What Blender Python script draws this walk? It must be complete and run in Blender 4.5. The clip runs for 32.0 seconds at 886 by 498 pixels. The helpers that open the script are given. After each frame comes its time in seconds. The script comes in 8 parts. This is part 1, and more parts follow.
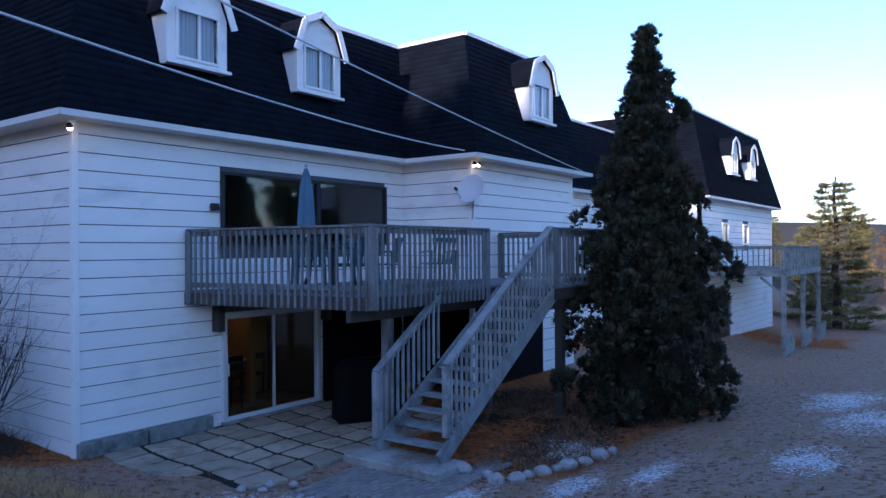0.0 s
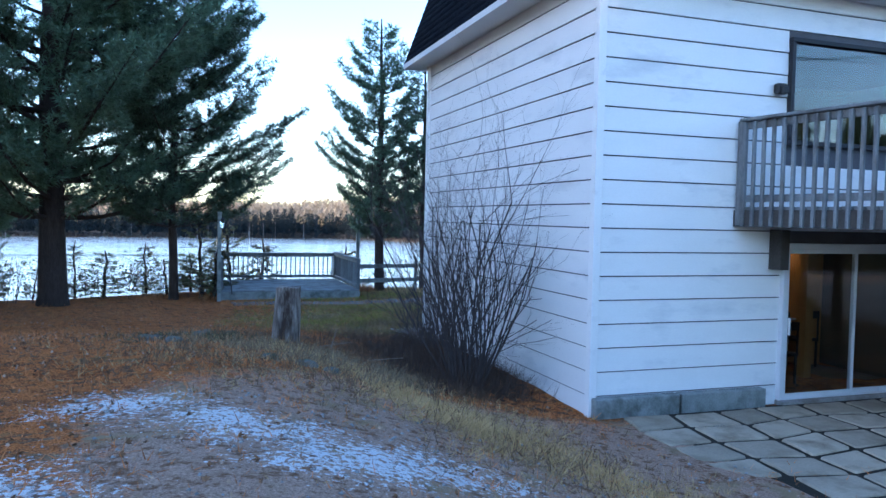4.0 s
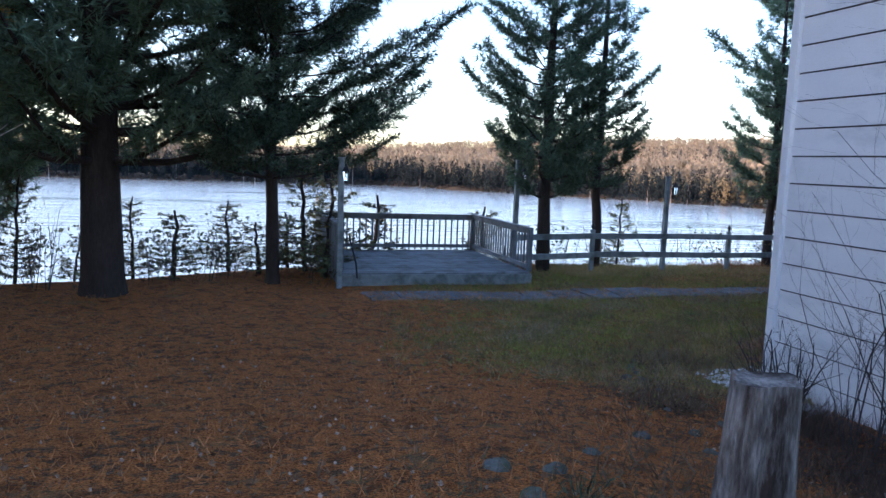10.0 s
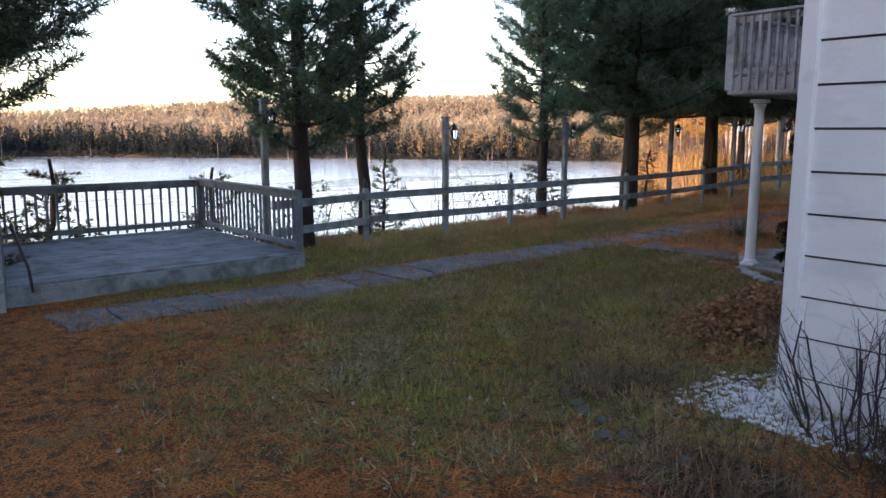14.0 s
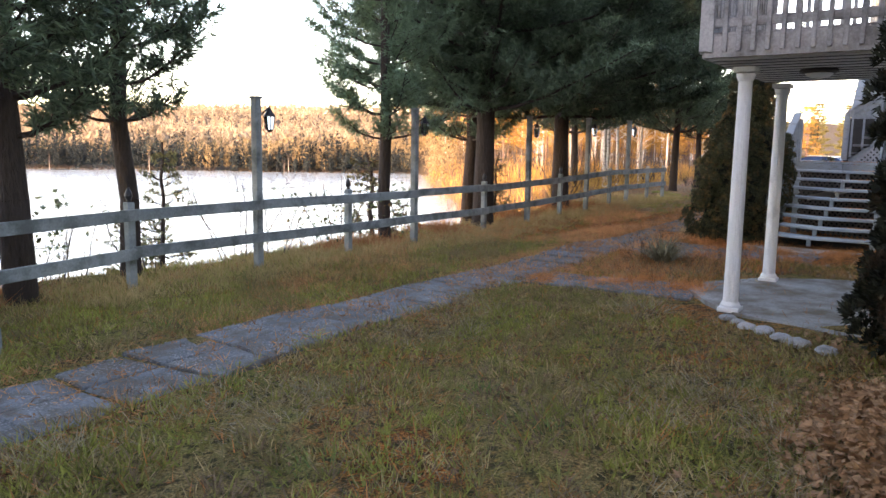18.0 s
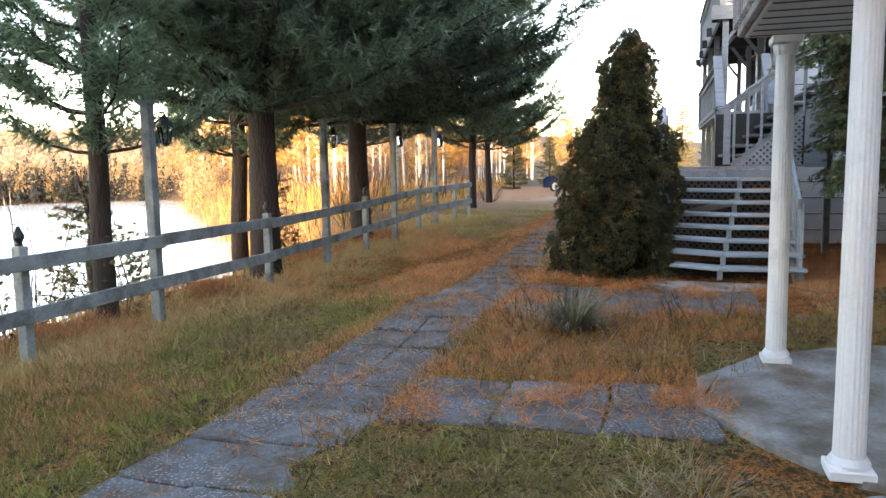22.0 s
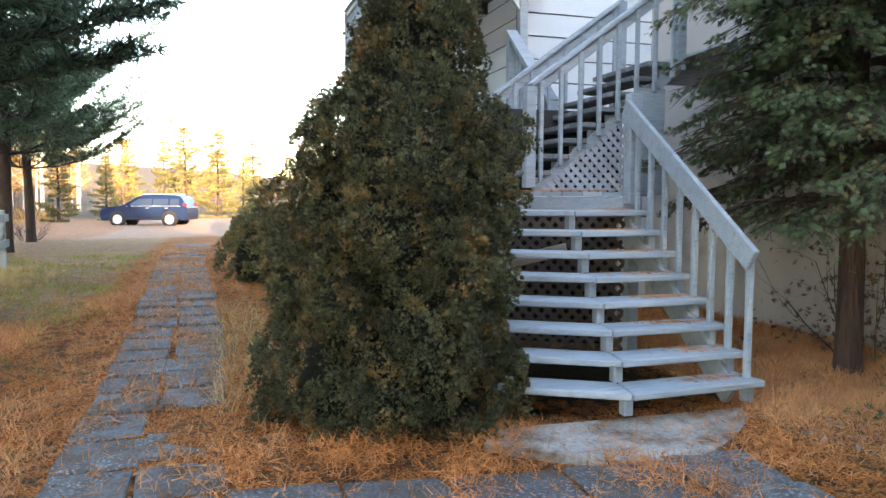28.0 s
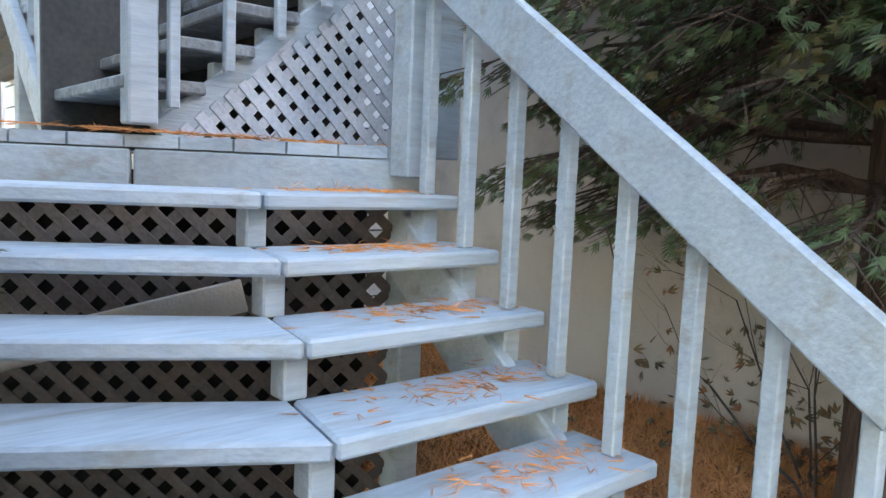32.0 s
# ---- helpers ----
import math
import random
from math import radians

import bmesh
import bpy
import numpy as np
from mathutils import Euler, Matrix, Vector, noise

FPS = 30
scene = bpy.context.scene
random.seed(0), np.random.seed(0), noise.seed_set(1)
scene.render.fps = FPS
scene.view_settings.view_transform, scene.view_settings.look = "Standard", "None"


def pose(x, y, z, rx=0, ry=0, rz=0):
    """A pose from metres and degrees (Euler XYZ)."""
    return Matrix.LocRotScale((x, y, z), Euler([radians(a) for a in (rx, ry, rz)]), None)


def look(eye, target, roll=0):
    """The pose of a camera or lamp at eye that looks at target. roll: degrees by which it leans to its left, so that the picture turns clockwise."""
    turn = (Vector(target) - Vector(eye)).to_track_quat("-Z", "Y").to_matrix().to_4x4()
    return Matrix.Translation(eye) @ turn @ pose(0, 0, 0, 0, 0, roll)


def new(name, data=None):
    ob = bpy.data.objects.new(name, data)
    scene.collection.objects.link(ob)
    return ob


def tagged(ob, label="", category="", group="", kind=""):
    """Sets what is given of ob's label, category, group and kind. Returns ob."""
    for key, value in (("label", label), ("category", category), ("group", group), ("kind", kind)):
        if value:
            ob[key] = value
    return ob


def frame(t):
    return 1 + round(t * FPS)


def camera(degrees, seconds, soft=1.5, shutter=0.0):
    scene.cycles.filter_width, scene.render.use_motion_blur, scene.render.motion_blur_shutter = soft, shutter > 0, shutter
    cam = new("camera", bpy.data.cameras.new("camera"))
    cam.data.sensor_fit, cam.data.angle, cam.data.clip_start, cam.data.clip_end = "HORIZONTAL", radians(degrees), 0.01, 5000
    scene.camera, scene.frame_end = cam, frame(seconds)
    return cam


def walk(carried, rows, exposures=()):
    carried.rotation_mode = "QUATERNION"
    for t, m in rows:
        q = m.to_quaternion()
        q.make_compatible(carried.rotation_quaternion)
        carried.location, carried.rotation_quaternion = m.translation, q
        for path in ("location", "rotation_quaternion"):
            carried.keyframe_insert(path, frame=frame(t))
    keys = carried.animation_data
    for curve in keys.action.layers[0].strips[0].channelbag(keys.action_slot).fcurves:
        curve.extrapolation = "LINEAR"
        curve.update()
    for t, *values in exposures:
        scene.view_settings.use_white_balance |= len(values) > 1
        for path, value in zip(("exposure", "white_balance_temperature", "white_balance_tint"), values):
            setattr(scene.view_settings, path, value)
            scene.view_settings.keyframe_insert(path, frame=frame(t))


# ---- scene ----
cam = camera(61.7, 32.0)

PATH = [
    (0, -5.872, -11.278, 3.172, 90.08, 0.42, -53.91),
    (0.5, -5.476, -10.888, 3.095, 88.80, -0.13, -47.49),
    (1, -5.204, -10.495, 2.966, 87.91, -0.06, -43.87),
    (1.5, -4.910, -10.087, 2.850, 87.41, -0.40, -42.41),
    (2, -4.656, -9.700, 2.695, 86.59, -2.97, -41.45),
    (2.5, -4.421, -9.254, 2.521, 85.16, -2.25, -39.06),
    (3, -4.286, -8.721, 2.429, 85.75, -2.15, -31.77),
    (3.5, -4.318, -8.119, 2.341, 86.96, -1.40, -25.71),
    (4, -4.448, -7.506, 2.286, 87.61, -1.23, -19.01),
    (4.5, -4.506, -6.882, 2.277, 86.38, 0.07, -13.96),
    (6.5, -4.892, -4.303, 2.329, 85.42, 0.40, -12.71),
    (7, -4.932, -3.756, 2.316, 84.09, -0.28, -13.62),
    (7.5, -5.041, -3.133, 2.306, 82.48, -0.89, -13.66),
    (8, -5.156, -2.535, 2.270, 81.92, -1.27, -13.28),
    (8.5, -5.265, -1.907, 2.262, 82.80, -2.10, -12.16),
    (9, -5.378, -1.302, 2.256, 83.01, -1.10, -12.59),
    (9.5, -5.522, -0.770, 2.265, 83.46, -1.48, -12.96),
    (10, -5.650, -0.195, 2.278, 83.42, -2.20, -16.21),
    (10.5, -5.722, 0.355, 2.281, 82.73, -1.74, -19.47),
    (11, -5.828, 0.864, 2.305, 82.99, 2.28, -22.93),
    (11.5, -5.760, 1.443, 2.266, 84.43, 1.57, -24.87),
    (12, -5.700, 2.022, 2.192, 83.03, -0.24, -28.80),
    (12.5, -5.593, 2.566, 2.163, 81.62, -1.29, -31.28),
    (13, -5.513, 3.036, 2.081, 81.34, -0.92, -34.04),
    (13.5, -5.306, 3.518, 2.015, 80.56, 1.09, -38.13),
    (14, -5.014, 4.042, 1.912, 80.96, -0.07, -39.91),
    (14.5, -4.710, 4.517, 1.824, 79.55, 0.16, -43.05),
    (15, -4.442, 4.969, 1.804, 79.27, -0.26, -45.82),
    (15.5, -4.168, 5.420, 1.751, 79.38, 1.02, -49.77),
    (17.5, -2.841, 7.164, 1.616, 82.97, 0.40, -53.02),
    (18, -2.410, 7.569, 1.579, 82.08, -0.87, -55.66),
    (18.5, -1.993, 7.939, 1.574, 81.78, -0.08, -57.71),
    (19, -1.544, 8.333, 1.591, 81.77, -0.70, -61.30),
    (19.5, -1.099, 8.662, 1.562, 82.77, -0.25, -62.88),
    (20, -0.661, 8.992, 1.552, 83.05, 1.98, -65.59),
    (20.5, -0.152, 9.276, 1.560, 82.41, -0.20, -66.88),
    (21, 0.315, 9.565, 1.540, 80.61, 1.69, -66.83),
    (21.5, 0.808, 9.857, 1.504, 81.80, -0.42, -68.03),
    (22, 1.312, 10.106, 1.505, 83.49, 1.01, -73.72),
    (22.5, 1.854, 10.346, 1.508, 84.68, -1.06, -76.61),
    (23, 2.389, 10.568, 1.499, 85.06, -0.42, -79.33),
    (23.5, 2.905, 10.741, 1.485, 84.62, -1.39, -82.09),
    (24, 3.401, 10.905, 1.475, 84.80, -1.08, -84.29),
    (24.5, 3.837, 11.036, 1.485, 84.50, -1.43, -86.54),
    (26.5, 5.658, 11.483, 1.371, 84.66, -5.03, -94.98),
    (27, 6.102, 11.560, 1.386, 85.84, -5.68, -99.35),
    (27.5, 6.515, 11.728, 1.394, 86.25, -2.12, -102.17),
    (28, 6.996, 11.759, 1.373, 85.77, -0.29, -107.10),
    (28.5, 7.500, 11.744, 1.373, 85.52, -0.84, -111.02),
    (29, 7.952, 11.725, 1.410, 85.33, 0.78, -116.73),
    (29.5, 8.430, 11.589, 1.366, 84.88, 0.43, -122.86),
    (30, 8.880, 11.382, 1.396, 84.28, 1.78, -131.73),
    (30.5, 9.237, 11.017, 1.354, 83.08, 0.92, -137.85),
    (31, 9.609, 10.658, 1.359, 83.16, 0.93, -138.63),
    (31.5, 10.001, 10.309, 1.349, 82.59, -0.31, -135.99),
    (32, 10.429, 9.953, 1.324, 84.05, -2.43, -129.48),
]
EXPOSURES = [(0, 1.3, 4550, 25), (0.5, 1.9, 4600, 19), (1, 2.3, 4650, 15), (2, 2.6, 4700, 15), (3, 2.65, 4750, 15), (4, 2.35, 4850, 15), (6.5, 2.0, 5000, 20), (9, 1.9, 5300, 24), (13, 2.0, 6050, 26), (14, 2.12, 6450, 28), (15, 2.48, 6850, 30), (19, 3.1, 7300, 26), (20, 3.17, 7300, 23), (22, 3.36, 7300, 22), (24, 3.66, 7450, 22), (28, 3.92, 6950, 18), (30, 4.55, 7050, 16), (31, 4.68, 7150, 20), (32, 4.5, 6950, 18)]
walk(cam, [(t, pose(*p)) for t, *p in PATH], EXPOSURES)

# ---- world and light ----
SUN_TO = Vector((1.0, 0.10, -0.19)).normalized()      # the way the low sun's light travels
world = bpy.data.worlds.new("sky")
scene.world = world
world.use_nodes = True
wn = world.node_tree
sky = wn.nodes.new("ShaderNodeTexSky")
sky.sky_type = "NISHITA"
sky.sun_disc = False
sky.sun_elevation = math.asin(-SUN_TO.z)
sky.sun_rotation = math.atan2(-SUN_TO.x, -SUN_TO.y)
sky.altitude = 200
sky.air_density = 1.0
sky.dust_density = 0.7
wn.nodes["Background"].inputs[1].default_value = 0.15
wn.links.new(sky.outputs[0], wn.nodes["Background"].inputs[0])
sun_data = bpy.data.lights.new("sun", "SUN")
sun_data.energy, sun_data.angle, sun_data.color = 2.6, radians(0.6), (1.0, 0.72, 0.42)
sun = new("sun", sun_data)
sun.matrix_world = look((-60, -6, 30), Vector((-60, -6, 30)) + SUN_TO)


# ---- materials ----
def mat(name, base, rough=0.8, scale=6.0, vary=0.25, fine=60.0, bump=0.3, metal=0.0, stain=None, stain_scale=1.5, stain_amount=0.5,
        rand=0.0, spec=0.3, stretch=(1, 1, 1), dist=0.01, translucent=0.0):
    """A procedural surface: base colour varied at two scales, stains of their own colour, fine relief; rand varies it from piece to piece."""
    m = bpy.data.materials.new(name)
    m.use_nodes = True
    t = m.node_tree
    n, k = t.nodes, t.links
    b = n["Principled BSDF"]
    b.inputs["Roughness"].default_value = rough
    b.inputs["Metallic"].default_value = metal
    b.inputs["Specular IOR Level"].default_value = spec
    tc = n.new("ShaderNodeTexCoord")
    mp = n.new("ShaderNodeMapping")
    mp.inputs["Scale"].default_value = stretch
    geo = n.new("ShaderNodeNewGeometry")
    k.new(geo.outputs["Position"], mp.inputs[0])
    n1 = n.new("ShaderNodeTexNoise")
    n1.inputs["Scale"].default_value, n1.inputs["Detail"].default_value = scale, 4
    n2 = n.new("ShaderNodeTexNoise")
    n2.inputs["Scale"].default_value, n2.inputs["Detail"].default_value = fine, 3
    k.new(mp.outputs[0], n1.inputs[0])
    k.new(mp.outputs[0], n2.inputs[0])
    add = n.new("ShaderNodeMath")
    add.operation = "ADD"
    k.new(n1.outputs[0], add.inputs[0])
    k.new(n2.outputs[0], add.inputs[1])
    last = add.outputs[0]
    if rand:
        oi = n.new("ShaderNodeObjectInfo")
        rm = n.new("ShaderNodeMath")
        rm.operation = "MULTIPLY_ADD"
        k.new(oi.outputs["Random"], rm.inputs[0])
        rm.inputs[1].default_value = rand
        k.new(last, rm.inputs[2])
        isl = n.new("ShaderNodeMath")
        isl.operation = "MULTIPLY_ADD"
        k.new(geo.outputs["Random Per Island"], isl.inputs[0])
        isl.inputs[1].default_value = rand
        k.new(rm.outputs[0], isl.inputs[2])
        sub = n.new("ShaderNodeMath")
        sub.operation = "SUBTRACT"
        k.new(isl.outputs[0], sub.inputs[0])
        sub.inputs[1].default_value = rand
        last = sub.outputs[0]
    mr = n.new("ShaderNodeMapRange")
    mr.inputs[1].default_value, mr.inputs[2].default_value = 0.6, 1.4
    mr.inputs[3].default_value, mr.inputs[4].default_value = 1 - vary, 1 + vary
    mr.clamp = False
    k.new(last, mr.inputs[0])
    mul = n.new("ShaderNodeMix")
    mul.data_type, mul.blend_type = "RGBA", "MULTIPLY"
    mul.inputs[0].default_value = 1
    mul.inputs[6].default_value = (*base, 1)
    k.new(mr.outputs[0], mul.inputs[7])
    col = mul.outputs[2]
    if stain:
        n3 = n.new("ShaderNodeTexNoise")
        n3.inputs["Scale"].default_value, n3.inputs["Detail"].default_value = stain_scale, 6
        n3.inputs["Roughness"].default_value = 0.65
        k.new(mp.outputs[0], n3.inputs[0])
        r3 = n.new("ShaderNodeMapRange")
        r3.inputs[1].default_value, r3.inputs[2].default_value = 0.62 - 0.3 * stain_amount, 0.78 - 0.25 * stain_amount
        k.new(n3.outputs[0], r3.inputs[0])
        mx = n.new("ShaderNodeMix")
        mx.data_type = "RGBA"
        k.new(r3.outputs[0], mx.inputs[0])
        k.new(col, mx.inputs[6])
        mx.inputs[7].default_value = (*stain, 1)
        col = mx.outputs[2]
    k.new(col, b.inputs["Base Color"])
    bp = n.new("ShaderNodeBump")
    bp.inputs["Strength"].default_value, bp.inputs["Distance"].default_value = bump, dist
    k.new(add.outputs[0], bp.inputs["Height"])
    k.new(bp.outputs[0], b.inputs["Normal"])
    if translucent:
        tr = n.new("ShaderNodeBsdfTranslucent")
        k.new(col, tr.inputs[0])
        ms = n.new("ShaderNodeMixShader")
        ms.inputs[0].default_value = translucent
        k.new(b.outputs[0], ms.inputs[1])
        k.new(tr.outputs[0], ms.inputs[2])
        k.new(ms.outputs[0], n["Material Output"].inputs[0])
    return m


def glass(name, tint, rough=0.02):
    m = bpy.data.materials.new(name)
    m.use_nodes = True
    b = m.node_tree.nodes["Principled BSDF"]
    b.inputs["Base Color"].default_value = (*tint, 1)
    b.inputs["Roughness"].default_value = rough
    b.inputs["Transmission Weight"].default_value = 1.0
    b.inputs["IOR"].default_value = 1.45
    return m


WHITE = mat("white_siding_paint", (0.78, 0.78, 0.77), 0.55, 1.2, 0.05, 40, 0.06, stain=(0.60, 0.61, 0.62), stain_scale=0.7, stain_amount=0.25, rand=0.12, stretch=(1, 1, 3))
TRIM = mat("white_trim_paint", (0.8, 0.8, 0.79), 0.5, 2, 0.05, 50, 0.05, stain=(0.6, 0.6, 0.6), stain_scale=3, stain_amount=0.2)
SOFFIT = mat("grey_white_soffit", (0.62, 0.62, 0.62), 0.6, 2, 0.06, 40, 0.05)
GAP = mat("dark_lap_joint", (0.10, 0.10, 0.11), 0.9, 4, 0.3, 60, 0.1)
SHINGLE = mat("charcoal_asphalt_shingle", (0.0085, 0.011, 0.018), 0.95, 3, 0.35, 150, 0.6, rand=0.5, spec=0.05)
STAIRWOOD = mat("pale_weathered_stair_wood", (0.255, 0.268, 0.272), 0.8, 4, 0.3, 45, 0.4, stain=(0.12, 0.115, 0.11), stain_scale=2.5, stain_amount=0.4, rand=0.35)
# toned below the stair wood: the shade on the deck's balusters is in this colour
DECKWOOD = mat("weathered_grey_wood", (0.185, 0.198, 0.206), 0.8, 4, 0.3, 45, 0.4, stain=(0.09, 0.085, 0.08), stain_scale=2.5, stain_amount=0.5, rand=0.4, stretch=(1, 1, 0.35))
DARKWOOD = mat("dark_wood", (0.06, 0.055, 0.05), 0.8, 4, 0.3, 45, 0.4, rand=0.3)
GREENWOOD = mat("weathered_green_grey_wood", (0.24, 0.26, 0.25), 0.8, 5, 0.3, 50, 0.4, stain=(0.10, 0.11, 0.10), stain_scale=3, stain_amount=0.5, rand=0.35)
BLUEWOOD = mat("pale_blue_grey_painted_wood", (0.36, 0.395, 0.41), 0.75, 14, 0.16, 70, 0.35, stain=(0.27, 0.26, 0.22), stain_scale=11, stain_amount=0.26, rand=0.3, stretch=(1, 0.14, 1))
LATTICE = mat("brown_stained_lattice", (0.105, 0.086, 0.074), 0.8, 6, 0.25, 60, 0.3, rand=0.3)
# near-black tone that stands for the shaded void behind the lattice
LATTICESHADE = mat("lattice_void_shade", (0.012, 0.011, 0.010), 0.95, 6, 0.3, 40, 0.3)
LATTICE_PALE = mat("pale_grey_lattice", (0.42, 0.42, 0.43), 0.7, 6, 0.2, 60, 0.3, rand=0.2)
STUCCO = mat("beige_rendered_wall", (0.52, 0.47, 0.42), 0.85, 2, 0.1, 120, 0.25, stain=(0.36, 0.32, 0.28), stain_scale=1.2, stain_amount=0.3)
CONCRETE = mat("weathered_concrete", (0.30, 0.29, 0.27), 0.9, 3, 0.35, 40, 0.6, stain=(0.16, 0.125, 0.09), stain_scale=1.8, stain_amount=0.6, dist=0.015)
FLAG = mat("grey_paving_stone", (0.14, 0.145, 0.148), 0.9, 7, 0.45, 45, 1.0, stain=(0.12, 0.095, 0.07), stain_scale=4.2, stain_amount=0.6, rand=0.3, dist=0.02)


def aggregate(m, pale, scale):
    """Worn patches of exposed pale pebbles in a stone's surface."""
    t = m.node_tree
    b = t.nodes["Principled BSDF"]
    under = b.inputs["Base Color"].links[0].from_socket
    geo = t.nodes.new("ShaderNodeNewGeometry")
    cells, worn = t.nodes.new("ShaderNodeTexVoronoi"), t.nodes.new("ShaderNodeTexNoise")
    cells.inputs["Scale"].default_value = scale
    worn.inputs["Scale"].default_value, worn.inputs["Detail"].default_value = 2.2, 5
    ranges = []
    for node, out, lo, hi, a, z in ((cells, "Distance", 0.15, 0.42, 1.0, 0.0), (worn, 0, 0.42, 0.60, 0.0, 1.0)):
        t.links.new(geo.outputs["Position"], node.inputs["Vector"])
        q = t.nodes.new("ShaderNodeMapRange")
        for k, val in enumerate((lo, hi, a, z)):
            q.inputs[k + 1].default_value = val
        t.links.new(node.outputs[out], q.inputs[0])
        ranges.append(q)
    both = t.nodes.new("ShaderNodeMath")
    both.operation = "MULTIPLY"
    t.links.new(ranges[0].outputs[0], both.inputs[0])
    t.links.new(ranges[1].outputs[0], both.inputs[1])
    mix = t.nodes.new("ShaderNodeMix")
    mix.data_type = "RGBA"
    mix.inputs[7].default_value = (*pale, 1)
    t.links.new(both.outputs[0], mix.inputs[0])
    t.links.new(under, mix.inputs[6])
    t.links.new(mix.outputs[2], b.inputs["Base Color"])


aggregate(FLAG, (0.36, 0.35, 0.34), 42)
PATIO = mat("pale_patio_flagstone", (0.31, 0.268, 0.20), 0.85, 3, 0.22, 50, 0.3, stain=(0.20, 0.165, 0.115), stain_scale=2.2, stain_amount=0.42, rand=0.9, dist=0.008)
PAVER = mat("grey_interlocking_paver", (0.225, 0.205, 0.185), 0.85, 5, 0.25, 80, 0.4, rand=0.4)
ROCK = mat("grey_fieldstone", (0.3, 0.29, 0.28), 0.85, 5, 0.3, 60, 0.6, stain=(0.14, 0.14, 0.13), stain_scale=5, stain_amount=0.4, rand=0.4)
MOSSROCK = mat("dark_mossy_fieldstone", (0.10, 0.10, 0.088), 0.9, 6, 0.5, 40, 0.9, stain=(0.06, 0.065, 0.03), stain_scale=6, stain_amount=0.55, rand=0.5, dist=0.02)
PEBBLE = mat("white_pebble", (0.50, 0.49, 0.48), 0.7, 9, 0.2, 90, 0.3, rand=0.6)
BARK = mat("dark_pine_bark", (0.042, 0.030, 0.024), 0.9, 9, 0.4, 40, 1.0, stretch=(1, 1, 0.25), dist=0.03)
BARK2 = mat("red_brown_bark", (0.17, 0.105, 0.075), 0.9, 9, 0.4, 40, 0.9, stretch=(1, 1, 0.25), dist=0.03)
CEDARBARK = mat("shredding_cedar_bark", (0.085, 0.052, 0.038), 0.95, 12, 0.5, 50, 1.0, stretch=(1, 1, 0.12), dist=0.03)
BIRCH = mat("white_birch_bark", (0.62, 0.58, 0.52), 0.7, 3, 0.2, 30, 0.2, stain=(0.08, 0.06, 0.05), stain_scale=5, stain_amount=0.35, stretch=(1, 1, 4))
TWIG = mat("grey_brown_twig", (0.06, 0.05, 0.048), 0.9, 20, 0.3, 80, 0.2)
NEEDLE = mat("blue_green_pine_needles", (0.098, 0.146, 0.086), 0.6, 2, 0.4, 12, 0.0, rand=0.8, translucent=0.3)
SPRUCE = mat("dark_green_cedar_foliage", (0.108, 0.112, 0.050), 0.65, 5, 0.55, 14, 0.0, rand=0.7, stain=(0.30, 0.17, 0.06), stain_scale=6, stain_amount=0.32, translucent=0.08)
CEDAR = mat("green_cedar_sprays", (0.068, 0.090, 0.038), 0.65, 3, 0.45, 12, 0.0, rand=0.7, stain=(0.26, 0.11, 0.035), stain_scale=4, stain_amount=0.24, translucent=0.15)
GOLD = mat("golden_autumn_foliage", (0.38, 0.215, 0.055), 0.8, 0.6, 0.45, 3, 0.0, rand=0.7, translucent=0.2)
# spruce and branch tones carry the far shore's bluish shade in their colour
FARGREEN = mat("distant_shaded_spruce", (0.020, 0.027, 0.029), 0.9, 0.12, 0.5, 0.6, 0.0, rand=0.3, translucent=0.2)
FARBARE = mat("distant_shaded_bare_branches", (0.055, 0.043, 0.036), 0.9, 0.1, 0.4, 1, 0.0, rand=0.7)
FARTRUNK = mat("distant_pale_trunk", (0.30, 0.26, 0.23), 0.9, 0.3, 0.3, 1, 0.0, rand=0.5)
SHRUB = mat("red_brown_shore_brush", (0.055, 0.038, 0.028), 0.9, 0.2, 0.4, 2, 0.0, rand=0.6)
GRASS = mat("green_lawn_grass", (0.25, 0.245, 0.05), 0.7, 0.8, 0.35, 6, 0.0, rand=0.7, stain=(0.22, 0.17, 0.075), stain_scale=0.9, stain_amount=0.5, translucent=0.2)
STRAW = mat("dry_straw_grass", (0.44, 0.31, 0.14), 0.8, 1, 0.3, 6, 0.0, rand=0.7, translucent=0.15)
LITTER = mat("orange_pine_needle_litter", (0.60, 0.235, 0.075), 0.85, 1, 0.3, 8, 0.0, rand=0.8)
LEAF = mat("brown_fallen_leaf", (0.25, 0.135, 0.065), 0.8, 3, 0.3, 20, 0.0, rand=0.9)
DEADGRASS = mat("dark_matted_dead_grass", (0.14, 0.092, 0.052), 0.85, 2, 0.4, 8, 0.0, rand=0.7)
BALWOOD = mat("pale_weathered_balcony_wood", (0.43, 0.41, 0.39), 0.8, 5, 0.3, 45, 0.4, stain=(0.17, 0.155, 0.14), stain_scale=3.5, stain_amount=0.45, rand=0.35)
METAL = mat("dull_grey_metal", (0.4, 0.41, 0.42), 0.4, 6, 0.1, 60, 0.05, metal=0.8)
BLACKMETAL = mat("black_painted_metal", (0.02, 0.02, 0.022), 0.4, 6, 0.2, 60, 0.05)
DISHMAT = mat("pale_grey_dish_enamel", (0.5, 0.52, 0.56), 0.4, 3, 0.05, 40, 0.02)
FABRIC = mat("slate_blue_umbrella_cloth", (0.10, 0.17, 0.25), 0.85, 5, 0.2, 120, 0.2)
TEALPLASTIC = mat("dark_teal_plastic", (0.03, 0.09, 0.11), 0.45, 4, 0.15, 60, 0.05)
